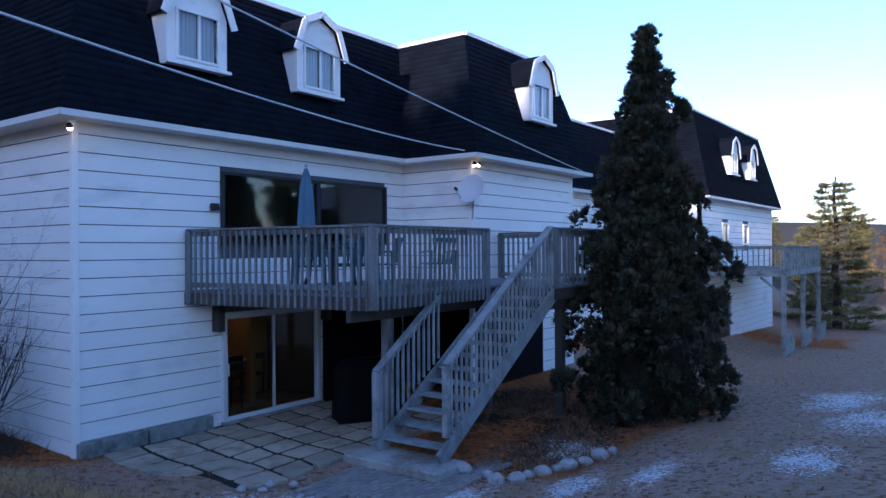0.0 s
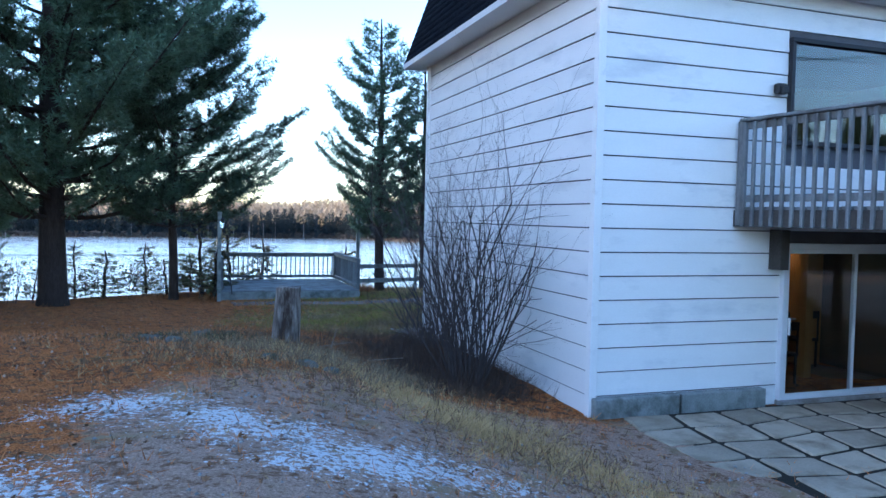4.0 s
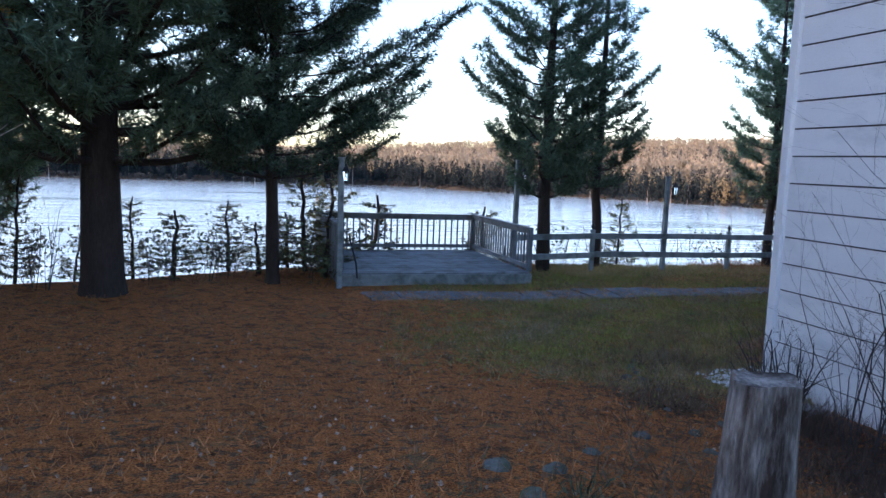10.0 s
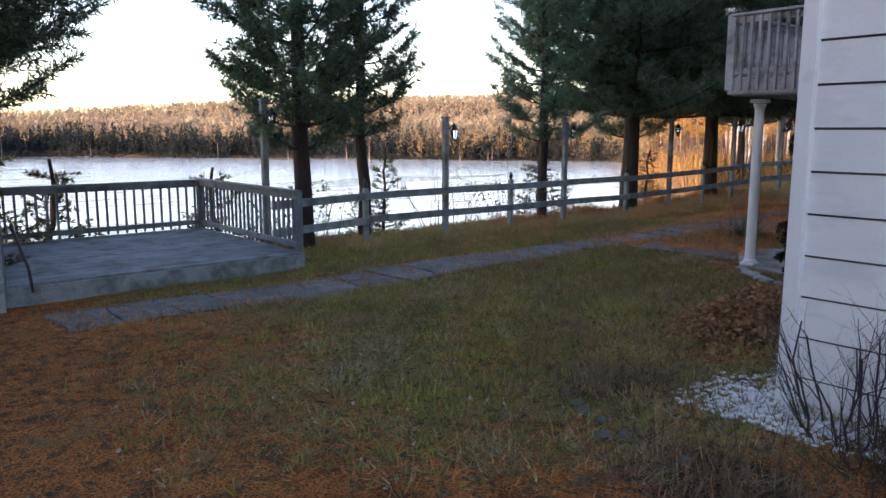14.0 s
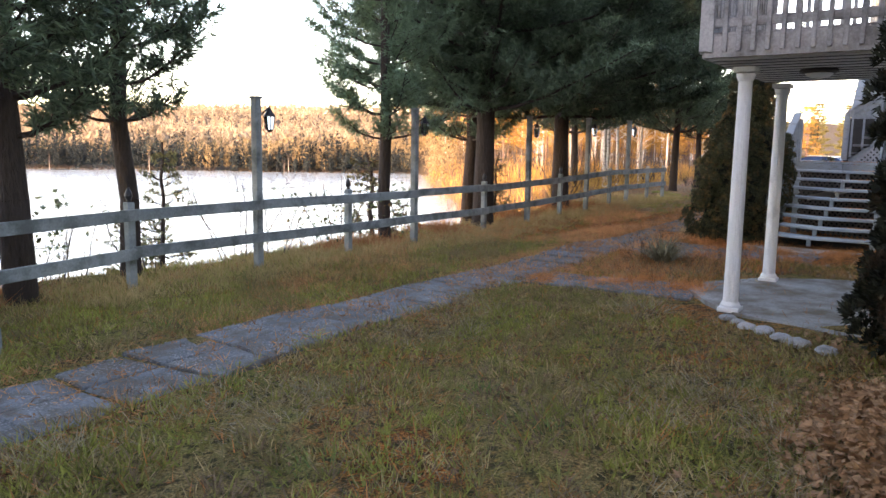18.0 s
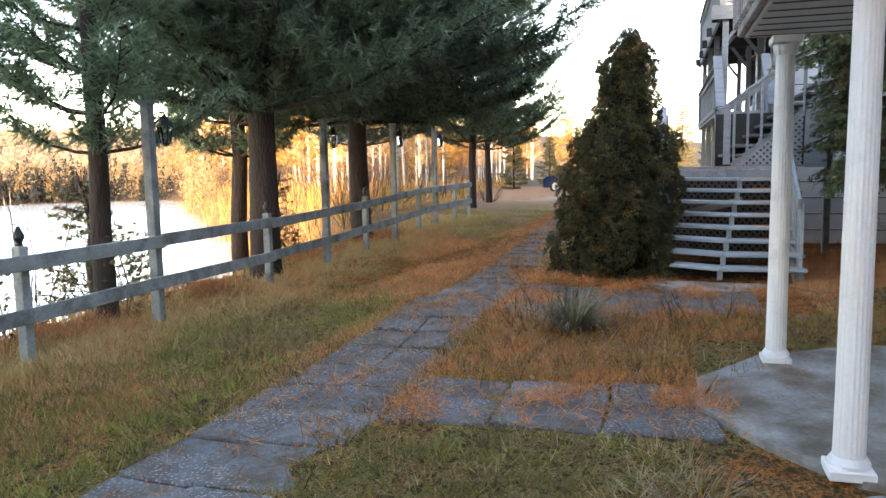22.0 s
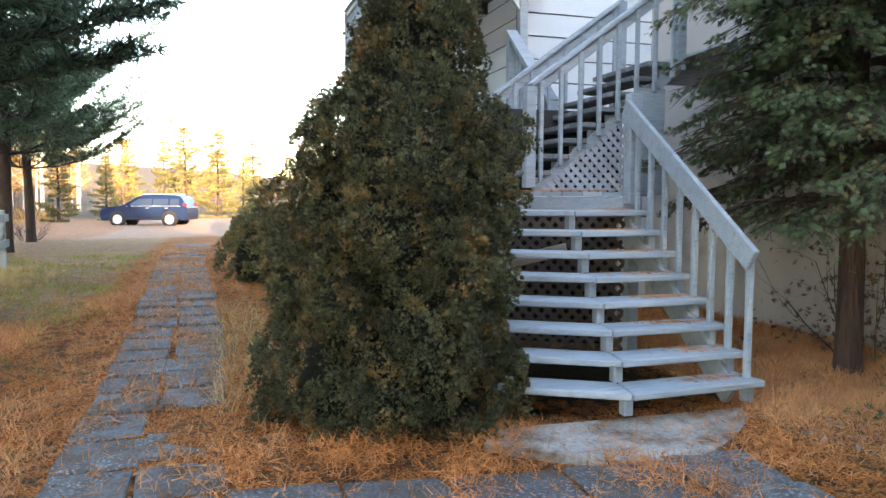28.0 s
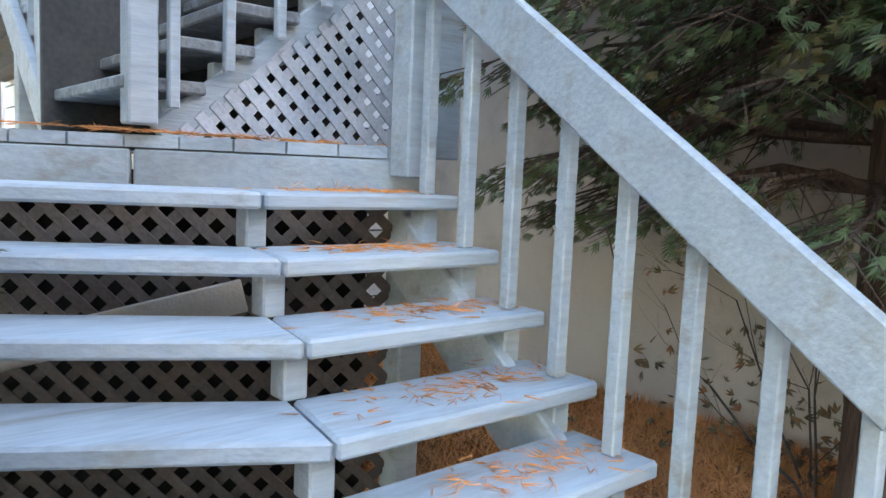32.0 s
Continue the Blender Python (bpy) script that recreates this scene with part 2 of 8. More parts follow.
# the rooms' dimness is put into these wall and floor colours
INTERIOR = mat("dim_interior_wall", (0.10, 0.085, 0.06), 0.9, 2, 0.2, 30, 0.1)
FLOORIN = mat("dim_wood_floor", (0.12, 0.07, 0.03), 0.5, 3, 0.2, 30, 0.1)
CURTAIN = mat("pale_curtain", (0.55, 0.56, 0.6), 0.9, 8, 0.15, 60, 0.1, stretch=(4, 4, 0.3))
GLASS = glass("window_glass", (0.85, 0.9, 0.92))
DARKGLASS = mat("dark_reflecting_glass", (0.008, 0.009, 0.011), 0.03, 1, 0.1, 20, 0.0, spec=0.8)
CARPAINT = mat("dark_blue_car_paint", (0.006, 0.014, 0.045), 0.2, 4, 0.1, 80, 0.0, spec=0.12)
TYRE = mat("black_rubber", (0.02, 0.02, 0.02), 0.8, 6, 0.2, 60, 0.2)
ALLOY = mat("silver_alloy", (0.6, 0.6, 0.62), 0.3, 6, 0.1, 60, 0.0, metal=0.9)
REDLIGHT = mat("red_tail_lamp", (0.35, 0.01, 0.01), 0.2, 4, 0.1, 60, 0.0)


def lamp_glow(name, colour, power):
    m = bpy.data.materials.new(name)
    m.use_nodes = True
    b = m.node_tree.nodes["Principled BSDF"]
    b.inputs["Base Color"].default_value = (*colour, 1)
    b.inputs["Emission Color"].default_value = (*colour, 1)
    b.inputs["Emission Strength"].default_value = power
    return m


BULB = lamp_glow("lit_warm_bulb", (1.0, 0.55, 0.16), 6.0)

water = bpy.data.materials.new("lake_water")
water.use_nodes = True
wt = water.node_tree
wb = wt.nodes["Principled BSDF"]
wb.inputs["Base Color"].default_value = (0.05, 0.062, 0.072, 1)
wb.inputs["Roughness"].default_value = 0.10
wb.inputs["IOR"].default_value = 1.33
wg = wt.nodes.new("ShaderNodeNewGeometry")
wm = wt.nodes.new("ShaderNodeMapping")
wm.inputs["Scale"].default_value = (0.22, 1.0, 1.0)
wt.links.new(wg.outputs["Position"], wm.inputs[0])
w1 = wt.nodes.new("ShaderNodeTexNoise")
w1.inputs["Scale"].default_value, w1.inputs["Detail"].default_value = 1.2, 5
wt.links.new(wm.outputs[0], w1.inputs[0])
w2 = wt.nodes.new("ShaderNodeTexNoise")            # patches of rippled and of still water
w2.inputs["Scale"].default_value, w2.inputs["Detail"].default_value = 0.05, 4
wt.links.new(wm.outputs[0], w2.inputs[0])
wr = wt.nodes.new("ShaderNodeMapRange")
wr.inputs[1].default_value, wr.inputs[2].default_value = 0.58, 0.66
wr.inputs[3].default_value, wr.inputs[4].default_value = 0.40, 0.10
wt.links.new(w2.outputs[0], wr.inputs[0])
wbp = wt.nodes.new("ShaderNodeBump")
wbp.inputs["Distance"].default_value = 0.3
wt.links.new(wr.outputs[0], wbp.inputs["Strength"])
wt.links.new(w1.outputs[0], wbp.inputs["Height"])
wt.links.new(wbp.outputs[0], wb.inputs["Normal"])
wi = wt.nodes.new("ShaderNodeMapRange")            # pale base colour, broken by dark patches that grow towards the far shore
wi.inputs[1].default_value, wi.inputs[2].default_value = 0.56, 0.60
wt.links.new(w2.outputs[0], wi.inputs[0])
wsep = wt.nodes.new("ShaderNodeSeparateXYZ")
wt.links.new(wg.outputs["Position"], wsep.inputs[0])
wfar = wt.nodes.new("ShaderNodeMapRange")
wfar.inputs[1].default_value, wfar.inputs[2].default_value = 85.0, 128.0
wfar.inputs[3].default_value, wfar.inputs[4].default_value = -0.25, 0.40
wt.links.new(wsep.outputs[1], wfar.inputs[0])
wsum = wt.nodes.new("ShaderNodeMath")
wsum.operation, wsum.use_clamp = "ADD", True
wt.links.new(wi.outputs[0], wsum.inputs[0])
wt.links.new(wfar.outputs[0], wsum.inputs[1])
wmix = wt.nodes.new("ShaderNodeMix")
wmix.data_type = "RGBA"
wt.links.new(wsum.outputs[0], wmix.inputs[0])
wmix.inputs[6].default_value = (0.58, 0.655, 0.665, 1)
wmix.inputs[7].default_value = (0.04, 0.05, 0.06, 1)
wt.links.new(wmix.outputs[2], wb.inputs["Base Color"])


# ---- building tools ----
class Shape:
    """Collects the faces of one mesh."""

    def __init__(self):
        self.v, self.f = [], []

    def add(self, verts, faces):
        o = len(self.v)
        self.v.extend(verts)
        self.f.extend([tuple(i + o for i in q) for q in faces])
        return self

    def box(self, c, s, rot=None, bev=0.006):
        """A chamfered box round c with full sizes s."""
        h = [q / 2 for q in s]
        b = min(bev, *[q * 0.4 for q in h])
        vs, idx = [], {}
        for sx in (-1, 1):
            for sy in (-1, 1):
                for sz in (-1, 1):
                    for a in range(3):
                        p = [sx * (h[0] - b), sy * (h[1] - b), sz * (h[2] - b)]
                        p[a] = (sx, sy, sz)[a] * h[a]
                        idx[sx, sy, sz, a] = len(vs)
                        p = Vector(p)
                        if rot is not None:
                            p = rot @ p
                        vs.append((p.x + c[0], p.y + c[1], p.z + c[2]))
        self.add(vs, BOX_FACES)
        return self

    def beam(self, p0, p1, w, t, up=(0, 0, 1), bev=0.006):
        """A bar from p0 to p1, w wide across and t thick along up."""
        p0, p1 = Vector(p0), Vector(p1)
        d = p1 - p0
        length = d.length
        x = d.normalized()
        y = Vector(up).cross(x)
        if y.length < 1e-4:
            y = Vector((0, 1, 0))
        y.normalize()
        z = x.cross(y)
        return self.box((p0 + p1) / 2, (length, w, t), Matrix((x, y, z)).transposed(), bev)

    def tube(self, p0, p1, r0, r1=None, n=8, caps=True):
        p0, p1 = Vector(p0), Vector(p1)
        r1 = r0 if r1 is None else r1
        x = (p1 - p0).normalized()
        y = x.orthogonal().normalized()
        z = x.cross(y)
        vs = []
        for p, r in ((p0, r0), (p1, r1)):
            for i in range(n):
                a = 2 * math.pi * i / n
                q = p + y * (r * math.cos(a)) + z * (r * math.sin(a))
                vs.append(tuple(q))
        fs = [(i, (i + 1) % n, n + (i + 1) % n, n + i) for i in range(n)]
        if caps:
            fs += [tuple(range(n - 1, -1, -1)), tuple(range(n, 2 * n))]
        return self.add(vs, fs)

    def turned(self, c, profile, n=16):
        """A body of revolution about the vertical through c: (radius, height) pairs."""
        vs = []
        for r, z in profile:
            for i in range(n):
                a = 2 * math.pi * i / n
                vs.append((c[0] + r * math.cos(a), c[1] + r * math.sin(a), c[2] + z))
        fs = []
        for j in range(len(profile) - 1):
            for i in range(n):
                fs.append((j * n + i, j * n + (i + 1) % n, (j + 1) * n + (i + 1) % n, (j + 1) * n + i))
        fs += [tuple(range(n - 1, -1, -1)), tuple(range((len(profile) - 1) * n, len(profile) * n))]
        return self.add(vs, fs)

    def prism(self, poly, z0, z1):
        """An upright prism over a plan polygon, counter-clockwise."""
        n = len(poly)
        vs = [(p[0], p[1], z0) for p in poly] + [(p[0], p[1], z1) for p in poly]
        fs = [(i, (i + 1) % n, n + (i + 1) % n, n + i) for i in range(n)]
        fs += [tuple(range(n - 1, -1, -1)), tuple(range(n, 2 * n))]
        return self.add(vs, fs)

    def slab(self, pts, thick):
        """A plate with the given corners on its outer face, thick towards the back."""
        p = [Vector(q) for q in pts]
        nrm = (p[1] - p[0]).cross(p[2] - p[0]).normalized()
        n = len(p)
        vs = [tuple(q) for q in p] + [tuple(q - nrm * thick) for q in p]
        fs = [tuple(range(n)), tuple(range(2 * n - 1, n - 1, -1))]
        fs += [(i, n + i, n + (i + 1) % n, (i + 1) % n) for i in range(n)]
        return self.add(vs, fs)

    def mesh(self, name, material, origin=(0, 0, 0), smooth=False):
        me = bpy.data.meshes.new(name)
        o = Vector(origin)
        me.from_pydata([(a - o.x, b - o.y, c - o.z) for a, b, c in self.v], [], self.f)
        me.materials.append(material)
        if smooth:
            me.polygons.foreach_set("use_smooth", [True] * len(me.polygons))
        me.update()
        return me


def box_faces():
    ix = {}
    k = 0
    for sx in (-1, 1):
        for sy in (-1, 1):
            for sz in (-1, 1):
                for a in range(3):
                    ix[sx, sy, sz, a] = k
                    k += 1
    fs = []
    for a in range(3):
        b, c = (a + 1) % 3, (a + 2) % 3
        for s in (-1, 1):
            ring = []
            for u, v in ((-1, -1), (1, -1), (1, 1), (-1, 1)):
                key = [0, 0, 0]
                key[a], key[b], key[c] = s, u, v
                ring.append(ix[(*key, a)])
            fs.append(tuple(ring if s > 0 else ring[::-1]))
    for a in range(3):
        b, c = (a + 1) % 3, (a + 2) % 3
        for u in (-1, 1):
            for v in (-1, 1):
                lo, hi = [0, 0, 0], [0, 0, 0]
                lo[a], lo[b], lo[c] = -1, u, v
                hi[a], hi[b], hi[c] = 1, u, v
                q = (ix[(*lo, b)], ix[(*hi, b)], ix[(*hi, c)], ix[(*lo, c)])
                fs.append(q if u * v < 0 else q[::-1])
    for sx in (-1, 1):
        for sy in (-1, 1):
            for sz in (-1, 1):
                q = tuple(ix[sx, sy, sz, a] for a in range(3))
                fs.append(q if sx * sy * sz > 0 else q[::-1])
    return fs


BOX_FACES = box_faces()


def thing(name, at, label, category, group="", kind=""):
    ob = new(name)
    ob.location = at
    ob.empty_display_size = 0.1
    return tagged(ob, label, category, group, kind)


def origin_of(ob):
    o = Vector((0, 0, 0))
    while ob is not None:
        o += ob.location
        ob = ob.parent
    return o


def part(name, shape, material, parent, label="", smooth=False):
    """One mesh object under a thing or a part; the shape is in world places."""
    ob = new(name, shape.mesh(name, material, origin_of(parent), smooth))
    ob.parent = parent
    return tagged(ob, label)


def solo(name, shape, material, label, category, group="", kind="", smooth=False, at=None):
    """A thing of one mesh, with its origin at its base."""
    if at is None:
        xs, ys, zs = zip(*shape.v)
        at = ((min(xs) + max(xs)) / 2, (min(ys) + max(ys)) / 2, min(zs))
    ob = new(name, shape.mesh(name, material, at, smooth))
    ob.location = at
    return tagged(ob, label, category, group, kind)


def piece(name, me, at, parent, rot=(0, 0, 0)):
    """A further object on a shared mesh, under its parent."""
    ob = new(name, me)
    ob.parent = parent
    ob.location = Vector(at) - origin_of(parent)
    ob.rotation_euler = rot
    return ob


def soup(name, v, f, material, parent=None, label="", category="", kind="", at=(0, 0, 0)):
    """One mesh from arrays of points and of triangles or quads."""
    me = bpy.data.meshes.new(name)
    v = np.asarray(v, dtype=np.float32) - np.asarray(at, dtype=np.float32)
    f = np.asarray(f, dtype=np.int32)
    me.vertices.add(len(v))
    me.vertices.foreach_set("co", v.ravel())
    w = f.shape[1]
    me.loops.add(f.size)
    me.loops.foreach_set("vertex_index", f.ravel())
    me.polygons.add(len(f))
    me.polygons.foreach_set("loop_start", np.arange(0, f.size, w, dtype=np.int32))
    me.materials.append(material)
    me.update(calc_edges=True)
    ob = new(name, me)
    if parent is None:
        ob.location = at
    else:
        ob.parent = parent
        ob.location = Vector(at) - origin_of(parent)
    return tagged(ob, label, category, "", kind)


def smooth(a, b, x):
    t = np.clip((x - a) / (b - a), 0, 1)
    return t * t * (3 - 2 * t)


def bank(x):
    """Where the land's edge above the lake runs."""
    return 15.9 - 2.6 * smooth(-3, -11, x) + 0.8 * np.maximum(0, x - 19)


LAKE = -2.2


def far_shore(x):
    """Where the far bank of the lake runs."""
    return 130 + 3 * np.sin(x * 0.05) - 1.15 * np.maximum(0, x - 22)


def land(x, y):
    """The height of the ground."""
    x, y = np.asarray(x, float), np.asarray(y, float)
    west = 0.82 * smooth(0.0, -4.6, x) * (1 - smooth(0.5, 8.5, y))
    front = 0.13 * np.maximum(0, -y - 6.2) * (1 - smooth(-14, -40, y)) + 1.0 * smooth(-14, -40, y)
    lawn = -0.12 * smooth(7, 15, y) + 0.02 - 1.15 * smooth(9, 25, x) * smooth(1, -4, y)
    rise = 0.14 * smooth(9, 18, x) * smooth(9, 12, y)
    h = west + front * smooth(25, 5, x) + lawn + rise
    h = h + 0.03 * np.sin(x * 1.3 + y * 0.7) * np.sin(y * 0.9 - x * 0.4)
    e = bank(x)
    h = h - 3.4 * smooth(e + 0.2, e + 5.0, y) - 0.5 * smooth(24, 45, x)
    far = far_shore(x)
    h = h + smooth(far - 2, far + 5, y) * 2.0 + 0.5 * smooth(far + 14, far + 38, y) + 1.4 * smooth(far + 30, far + 120, y) + 21 * smooth(far + 180, far + 600, y) * (0.55 + 0.45 * np.sin(x * 0.006 - 0.6))
    return h


def ground_at(x, y):
    return float(land(x, y))


def on(x, y, dz=0.0):
    return (x, y, ground_at(x, y) + dz)


# ---- ground, lake ----
def steps_of(lo, hi, near_lo, near_hi, fine):
    """Sheet lines: fine over the near stretch, ever wider outside."""
    a = list(np.arange(near_lo, near_hi + 1e-6, fine))
    s, p = fine, near_hi
    while p < hi:
        s *= 1.18
        p += s
        a.append(min(p, hi))
    s, p = fine, near_lo
    while p > lo:
        s *= 1.18
        p -= s
        a.insert(0, max(p, lo))
    return np.array(a)


gx, gy = steps_of(-900, 900, -12, 27, 0.16), steps_of(-700, 1500, -13, 18, 0.16)
GX, GY = np.meshgrid(gx, gy, indexing="ij")
GZ = land(GX, GY)
near = (np.abs(GX - 8) < 25) & (np.abs(GY - 2) < 18)
rough = np.zeros_like(GZ)
for i, j in zip(*np.nonzero(near)):
    rough[i, j] = noise.noise((GX[i, j] * 1.1, GY[i, j] * 1.1, 0.3)) * 0.03 + noise.noise((GX[i, j] * 4, GY[i, j] * 4, 2.0)) * 0.012
flags = smooth(0.35, 0.75, GX) * smooth(6.3, 5.9, GX) * smooth(-3.55, -3.3, GY) * smooth(0.3, 0, GY)
apron = smooth(0.6, 0.85, GX) * smooth(3.75, 3.4, GX) * smooth(-5.9, -5.65, GY) * smooth(-3.5, -3.8, GY)
GZ = GZ + rough * (1 - np.maximum(flags, apron)) - 0.06 * flags - 0.02 * apron
nx, ny = GX.shape
gi = np.arange(nx * ny).reshape(nx, ny)
gq = np.stack([gi[:-1, :-1], gi[1:, :-1], gi[1:, 1:], gi[:-1, 1:]], -1).reshape(-1, 4)


def ground_kinds(x, y):
    """How far the ground is lawn, needle litter, gravel or snow-dusted: what lies where."""
    wob = 0.8 * np.sin(x * 0.9 + 1.3 * np.sin(y * 0.5)) + 0.6 * np.sin(y * 1.1 + x * 0.3)
    grass = smooth(-3.6, -1.2, x + 0.7 * wob) * smooth(4.5, 7.0, y + 0.4 * wob) * (1 - smooth(8.0, 10.5, x + wob))
    grass = np.maximum(grass, 0.36 * smooth(12.7, 13.5, y + 0.25 * wob) * smooth(0.5, 2.5, x) * (1 - 0.75 * smooth(3.5, 7.0, x + wob)))
    grass = np.maximum(grass, 0.6 * smooth(13, 17, x + wob) * smooth(12.8, 13.4, y) * smooth(40, 32, x))
    gravel = 0.8 * smooth(-5.6, -6.8, y + 0.35 * wob) * smooth(-11, -6, x + 0.4 * y + 3)
    gravel = np.maximum(gravel, 0.72 * smooth(-1.6, -3.4, y + 0.5 * wob) * smooth(1.2, 0.2, x) * smooth(-9, -5, x))
    gravel = np.maximum(gravel, 0.85 * smooth(0.6, -1.2, y + 0.5 * wob) * smooth(-6.0, -3.6, x + 0.5 * wob) * smooth(34, 27, x))
    gravel = np.maximum(gravel, 0.48 * smooth(13, 17, x) * smooth(12.8, 13.4, y))
    gravel = np.maximum(gravel, 0.6 * smooth(30, 36, x + wob) * smooth(17.5, 16.0, y))
    soil = smooth(2.7, 3.3, x) * smooth(12.5, 10.5, x) * smooth(-7.3, -6.4, y + 0.3 * wob) * smooth(0, -1, y)
    gravel = gravel * (1 - 0.9 * soil)
    return np.clip(grass, 0, 1), np.clip(gravel, 0, 1)


SNOWS = ((-3.0, -2.7, 0.75, 0.35), (-3.9, -2.3, 0.5, 0.3), (-4.9, -1.5, 0.5, 0.35), (-4.2, -2.1, 0.4, 0.3), (-3.9, -4.4, 0.45, 0.3), (-5.4, -3.3, 0.4, 0.4), (-3.45, -2.95, 0.5, 0.3),
         (-0.4, -3.6, 0.8, 0.3), (0.7, -4.3, 0.6, 0.35), (1.2, -4.95, 0.6, 0.3), (-1.9, -3.6, 0.5, 0.15), (2.0, -5.8, 0.45, 0.3), (2.7, -7.0, 0.6, 0.25), (3.6, -7.8, 0.7, 0.2), (4.8, -6.0, 0.5, 0.35), (4.6, -9.4, 0.6, 0.4), (7.3, -9.9, 0.9, 0.6),
         (-3.42, 2.44, 0.12, 0.12), (-2.95, 2.12, 0.3, 0.08), (9.5, -9.2, 1.2, 0.5))


def snow_at(x, y):
    """How far thin snow lies on the ground."""
    s = 0 * x
    for cx, cy, a, b in SNOWS:
        s = np.maximum(s, 0.85 * np.exp(-((x - cx) / a / 1.7) ** 2 - ((y - cy) / b / 1.7) ** 2))
    return s


ground = soup("ground", np.stack([GX, GY, GZ], -1).reshape(-1, 3), gq, STRAW, label="uneven ground of lawn, needle litter and gravel", category="ground", kind="structure")
ground.data.polygons.foreach_set("use_smooth", [True] * len(ground.data.polygons))
kg, kv = ground_kinds(GX, GY)
att = ground.data.color_attributes.new("kinds", "FLOAT_COLOR", "POINT")
cols = np.zeros((nx * ny, 4), np.float32)
cols[:, 0], cols[:, 1], cols[:, 3] = kg.ravel(), kv.ravel(), snow_at(GX, GY).ravel()
cols[:, 2] = ((GY > 60) | (np.abs(GX) > 60)).ravel()
att.data.foreach_set("color", cols.ravel())

# dark soil patches; the one under the lake stairs is painted shade
SOIL_SHADES = ((-4.1, 2.0, 0.75, 0.55), (-3.2, 1.55, 0.9, 0.5), (-1.9, 1.2, 0.7, 0.9), (-0.9, 2.6, 0.9, 2.2), (-3.1, 2.2, 1.0, 0.6), (-2.2, 1.6, 1.2, 0.7), (-1.5, 5.9, 0.5, 0.5), (-0.5, 7.3, 0.5, 0.4), (7.4, -5.4, 2.4, 1.3), (5.0, -5.7, 2.2, 0.8), (7.0, -3.4, 2.4, 1.2), (12.1, 9.3, 1.0, 0.9), (2.0, 7.5, 1.0, 0.5), (11.4, 7.0, 0.5, 0.5))


def soil_shade_at(x, y):
    """How far the ground is dark: bare soil in old beds and at the wall's foot, painted shade under the stairs."""
    s = 0 * x
    for cx, cy, a, b in SOIL_SHADES:
        s = np.maximum(s, np.exp(-((x - cx) / a) ** 2 - ((y - cy) / b) ** 2))
    return s


satt = ground.data.attributes.new("soil", "FLOAT", "POINT")
satt.data.foreach_set("value", soil_shade_at(GX, GY).ravel().astype(np.float32))
gm = bpy.data.materials.new("forest_yard_ground")
gm.use_nodes = True
gt = gm.node_tree
gb = gt.nodes["Principled BSDF"]
gb.inputs["Roughness"].default_value = 0.95
gb.inputs["Specular IOR Level"].default_value = 0.1
ggeo = gt.nodes.new("ShaderNodeNewGeometry")
gattr = gt.nodes.new("ShaderNodeVertexColor")
gattr.layer_name = "kinds"
gsep = gt.nodes.new("ShaderNodeSeparateColor")
gt.links.new(gattr.outputs[0], gsep.inputs[0])


def g_noise(scale, detail=5):
    q = gt.nodes.new("ShaderNodeTexNoise")
    q.inputs["Scale"].default_value, q.inputs["Detail"].default_value = scale, detail
    q.inputs["Roughness"].default_value = 0.65
    gt.links.new(ggeo.outputs["Position"], q.inputs[0])
    return q.outputs[0]


def g_range(src, a, b, c=0.0, d=1.0):
    q = gt.nodes.new("ShaderNodeMapRange")
    for i, val in enumerate((a, b, c, d)):
        q.inputs[i + 1].default_value = val
    gt.links.new(src, q.inputs[0])
    return q.outputs[0]


def g_mix(fac, a, b):
    q = gt.nodes.new("ShaderNodeMix")
    q.data_type = "RGBA"
    for src, i in ((fac, 0), (a, 6), (b, 7)):
        if isinstance(src, tuple):
            q.inputs[i].default_value = (*src, 1)
        else:
            gt.links.new(src, q.inputs[i])
    return q.outputs[2]


def g_math(op, a, b):
    q = gt.nodes.new("ShaderNodeMath")
    q.operation = op
    for src, i in ((a, 0), (b, 1)):
        if isinstance(src, float):
            q.inputs[i].default_value = src
        else:
            gt.links.new(src, q.inputs[i])
    return q.outputs[0]


fine, mid, big = g_noise(60, 3), g_noise(9), g_noise(0.9)
litter = g_mix(g_range(fine, 0.36, 0.62), (0.11, 0.036, 0.012), (0.74, 0.27, 0.075))
litter = g_mix(g_range(mid, 0.50, 0.60), litter, g_mix(g_range(fine, 0.4, 0.6), (0.075, 0.038, 0.02), (0.24, 0.14, 0.07)))
litter = g_mix(g_range(g_noise(1.6, 6), 0.58, 0.72), litter, (0.23, 0.16, 0.07))
litter = g_mix(g_range(g_noise(2.7, 6), 0.52, 0.68, 0.0, 0.65), litter, (0.055, 0.026, 0.014))
lawn_c = g_mix(g_range(fine, 0.36, 0.62), (0.11, 0.078, 0.033), (0.45, 0.31, 0.12))
lawn_c = g_mix(g_range(g_noise(1.7, 6), 0.47, 0.62), lawn_c, g_mix(g_range(fine, 0.36, 0.62), (0.08, 0.083, 0.024), (0.31, 0.28, 0.08)))
lawn_c = g_mix(g_range(g_noise(0.8, 7), 0.49, 0.61), lawn_c, litter)
lawn_c = g_mix(g_range(g_noise(14, 4), 0.52, 0.62), lawn_c, (0.075, 0.062, 0.026))
lawn_c = g_mix(g_range(g_noise(2.1, 6), 0.54, 0.68, 0.0, 0.6), lawn_c, (0.050, 0.052, 0.020))
gravel_c = g_mix(g_range(fine, 0.3, 0.7), (0.24, 0.155, 0.11), (0.66, 0.48, 0.36))
gravel_c = g_mix(g_range(mid, 0.50, 0.62), gravel_c, (0.20, 0.115, 0.065))
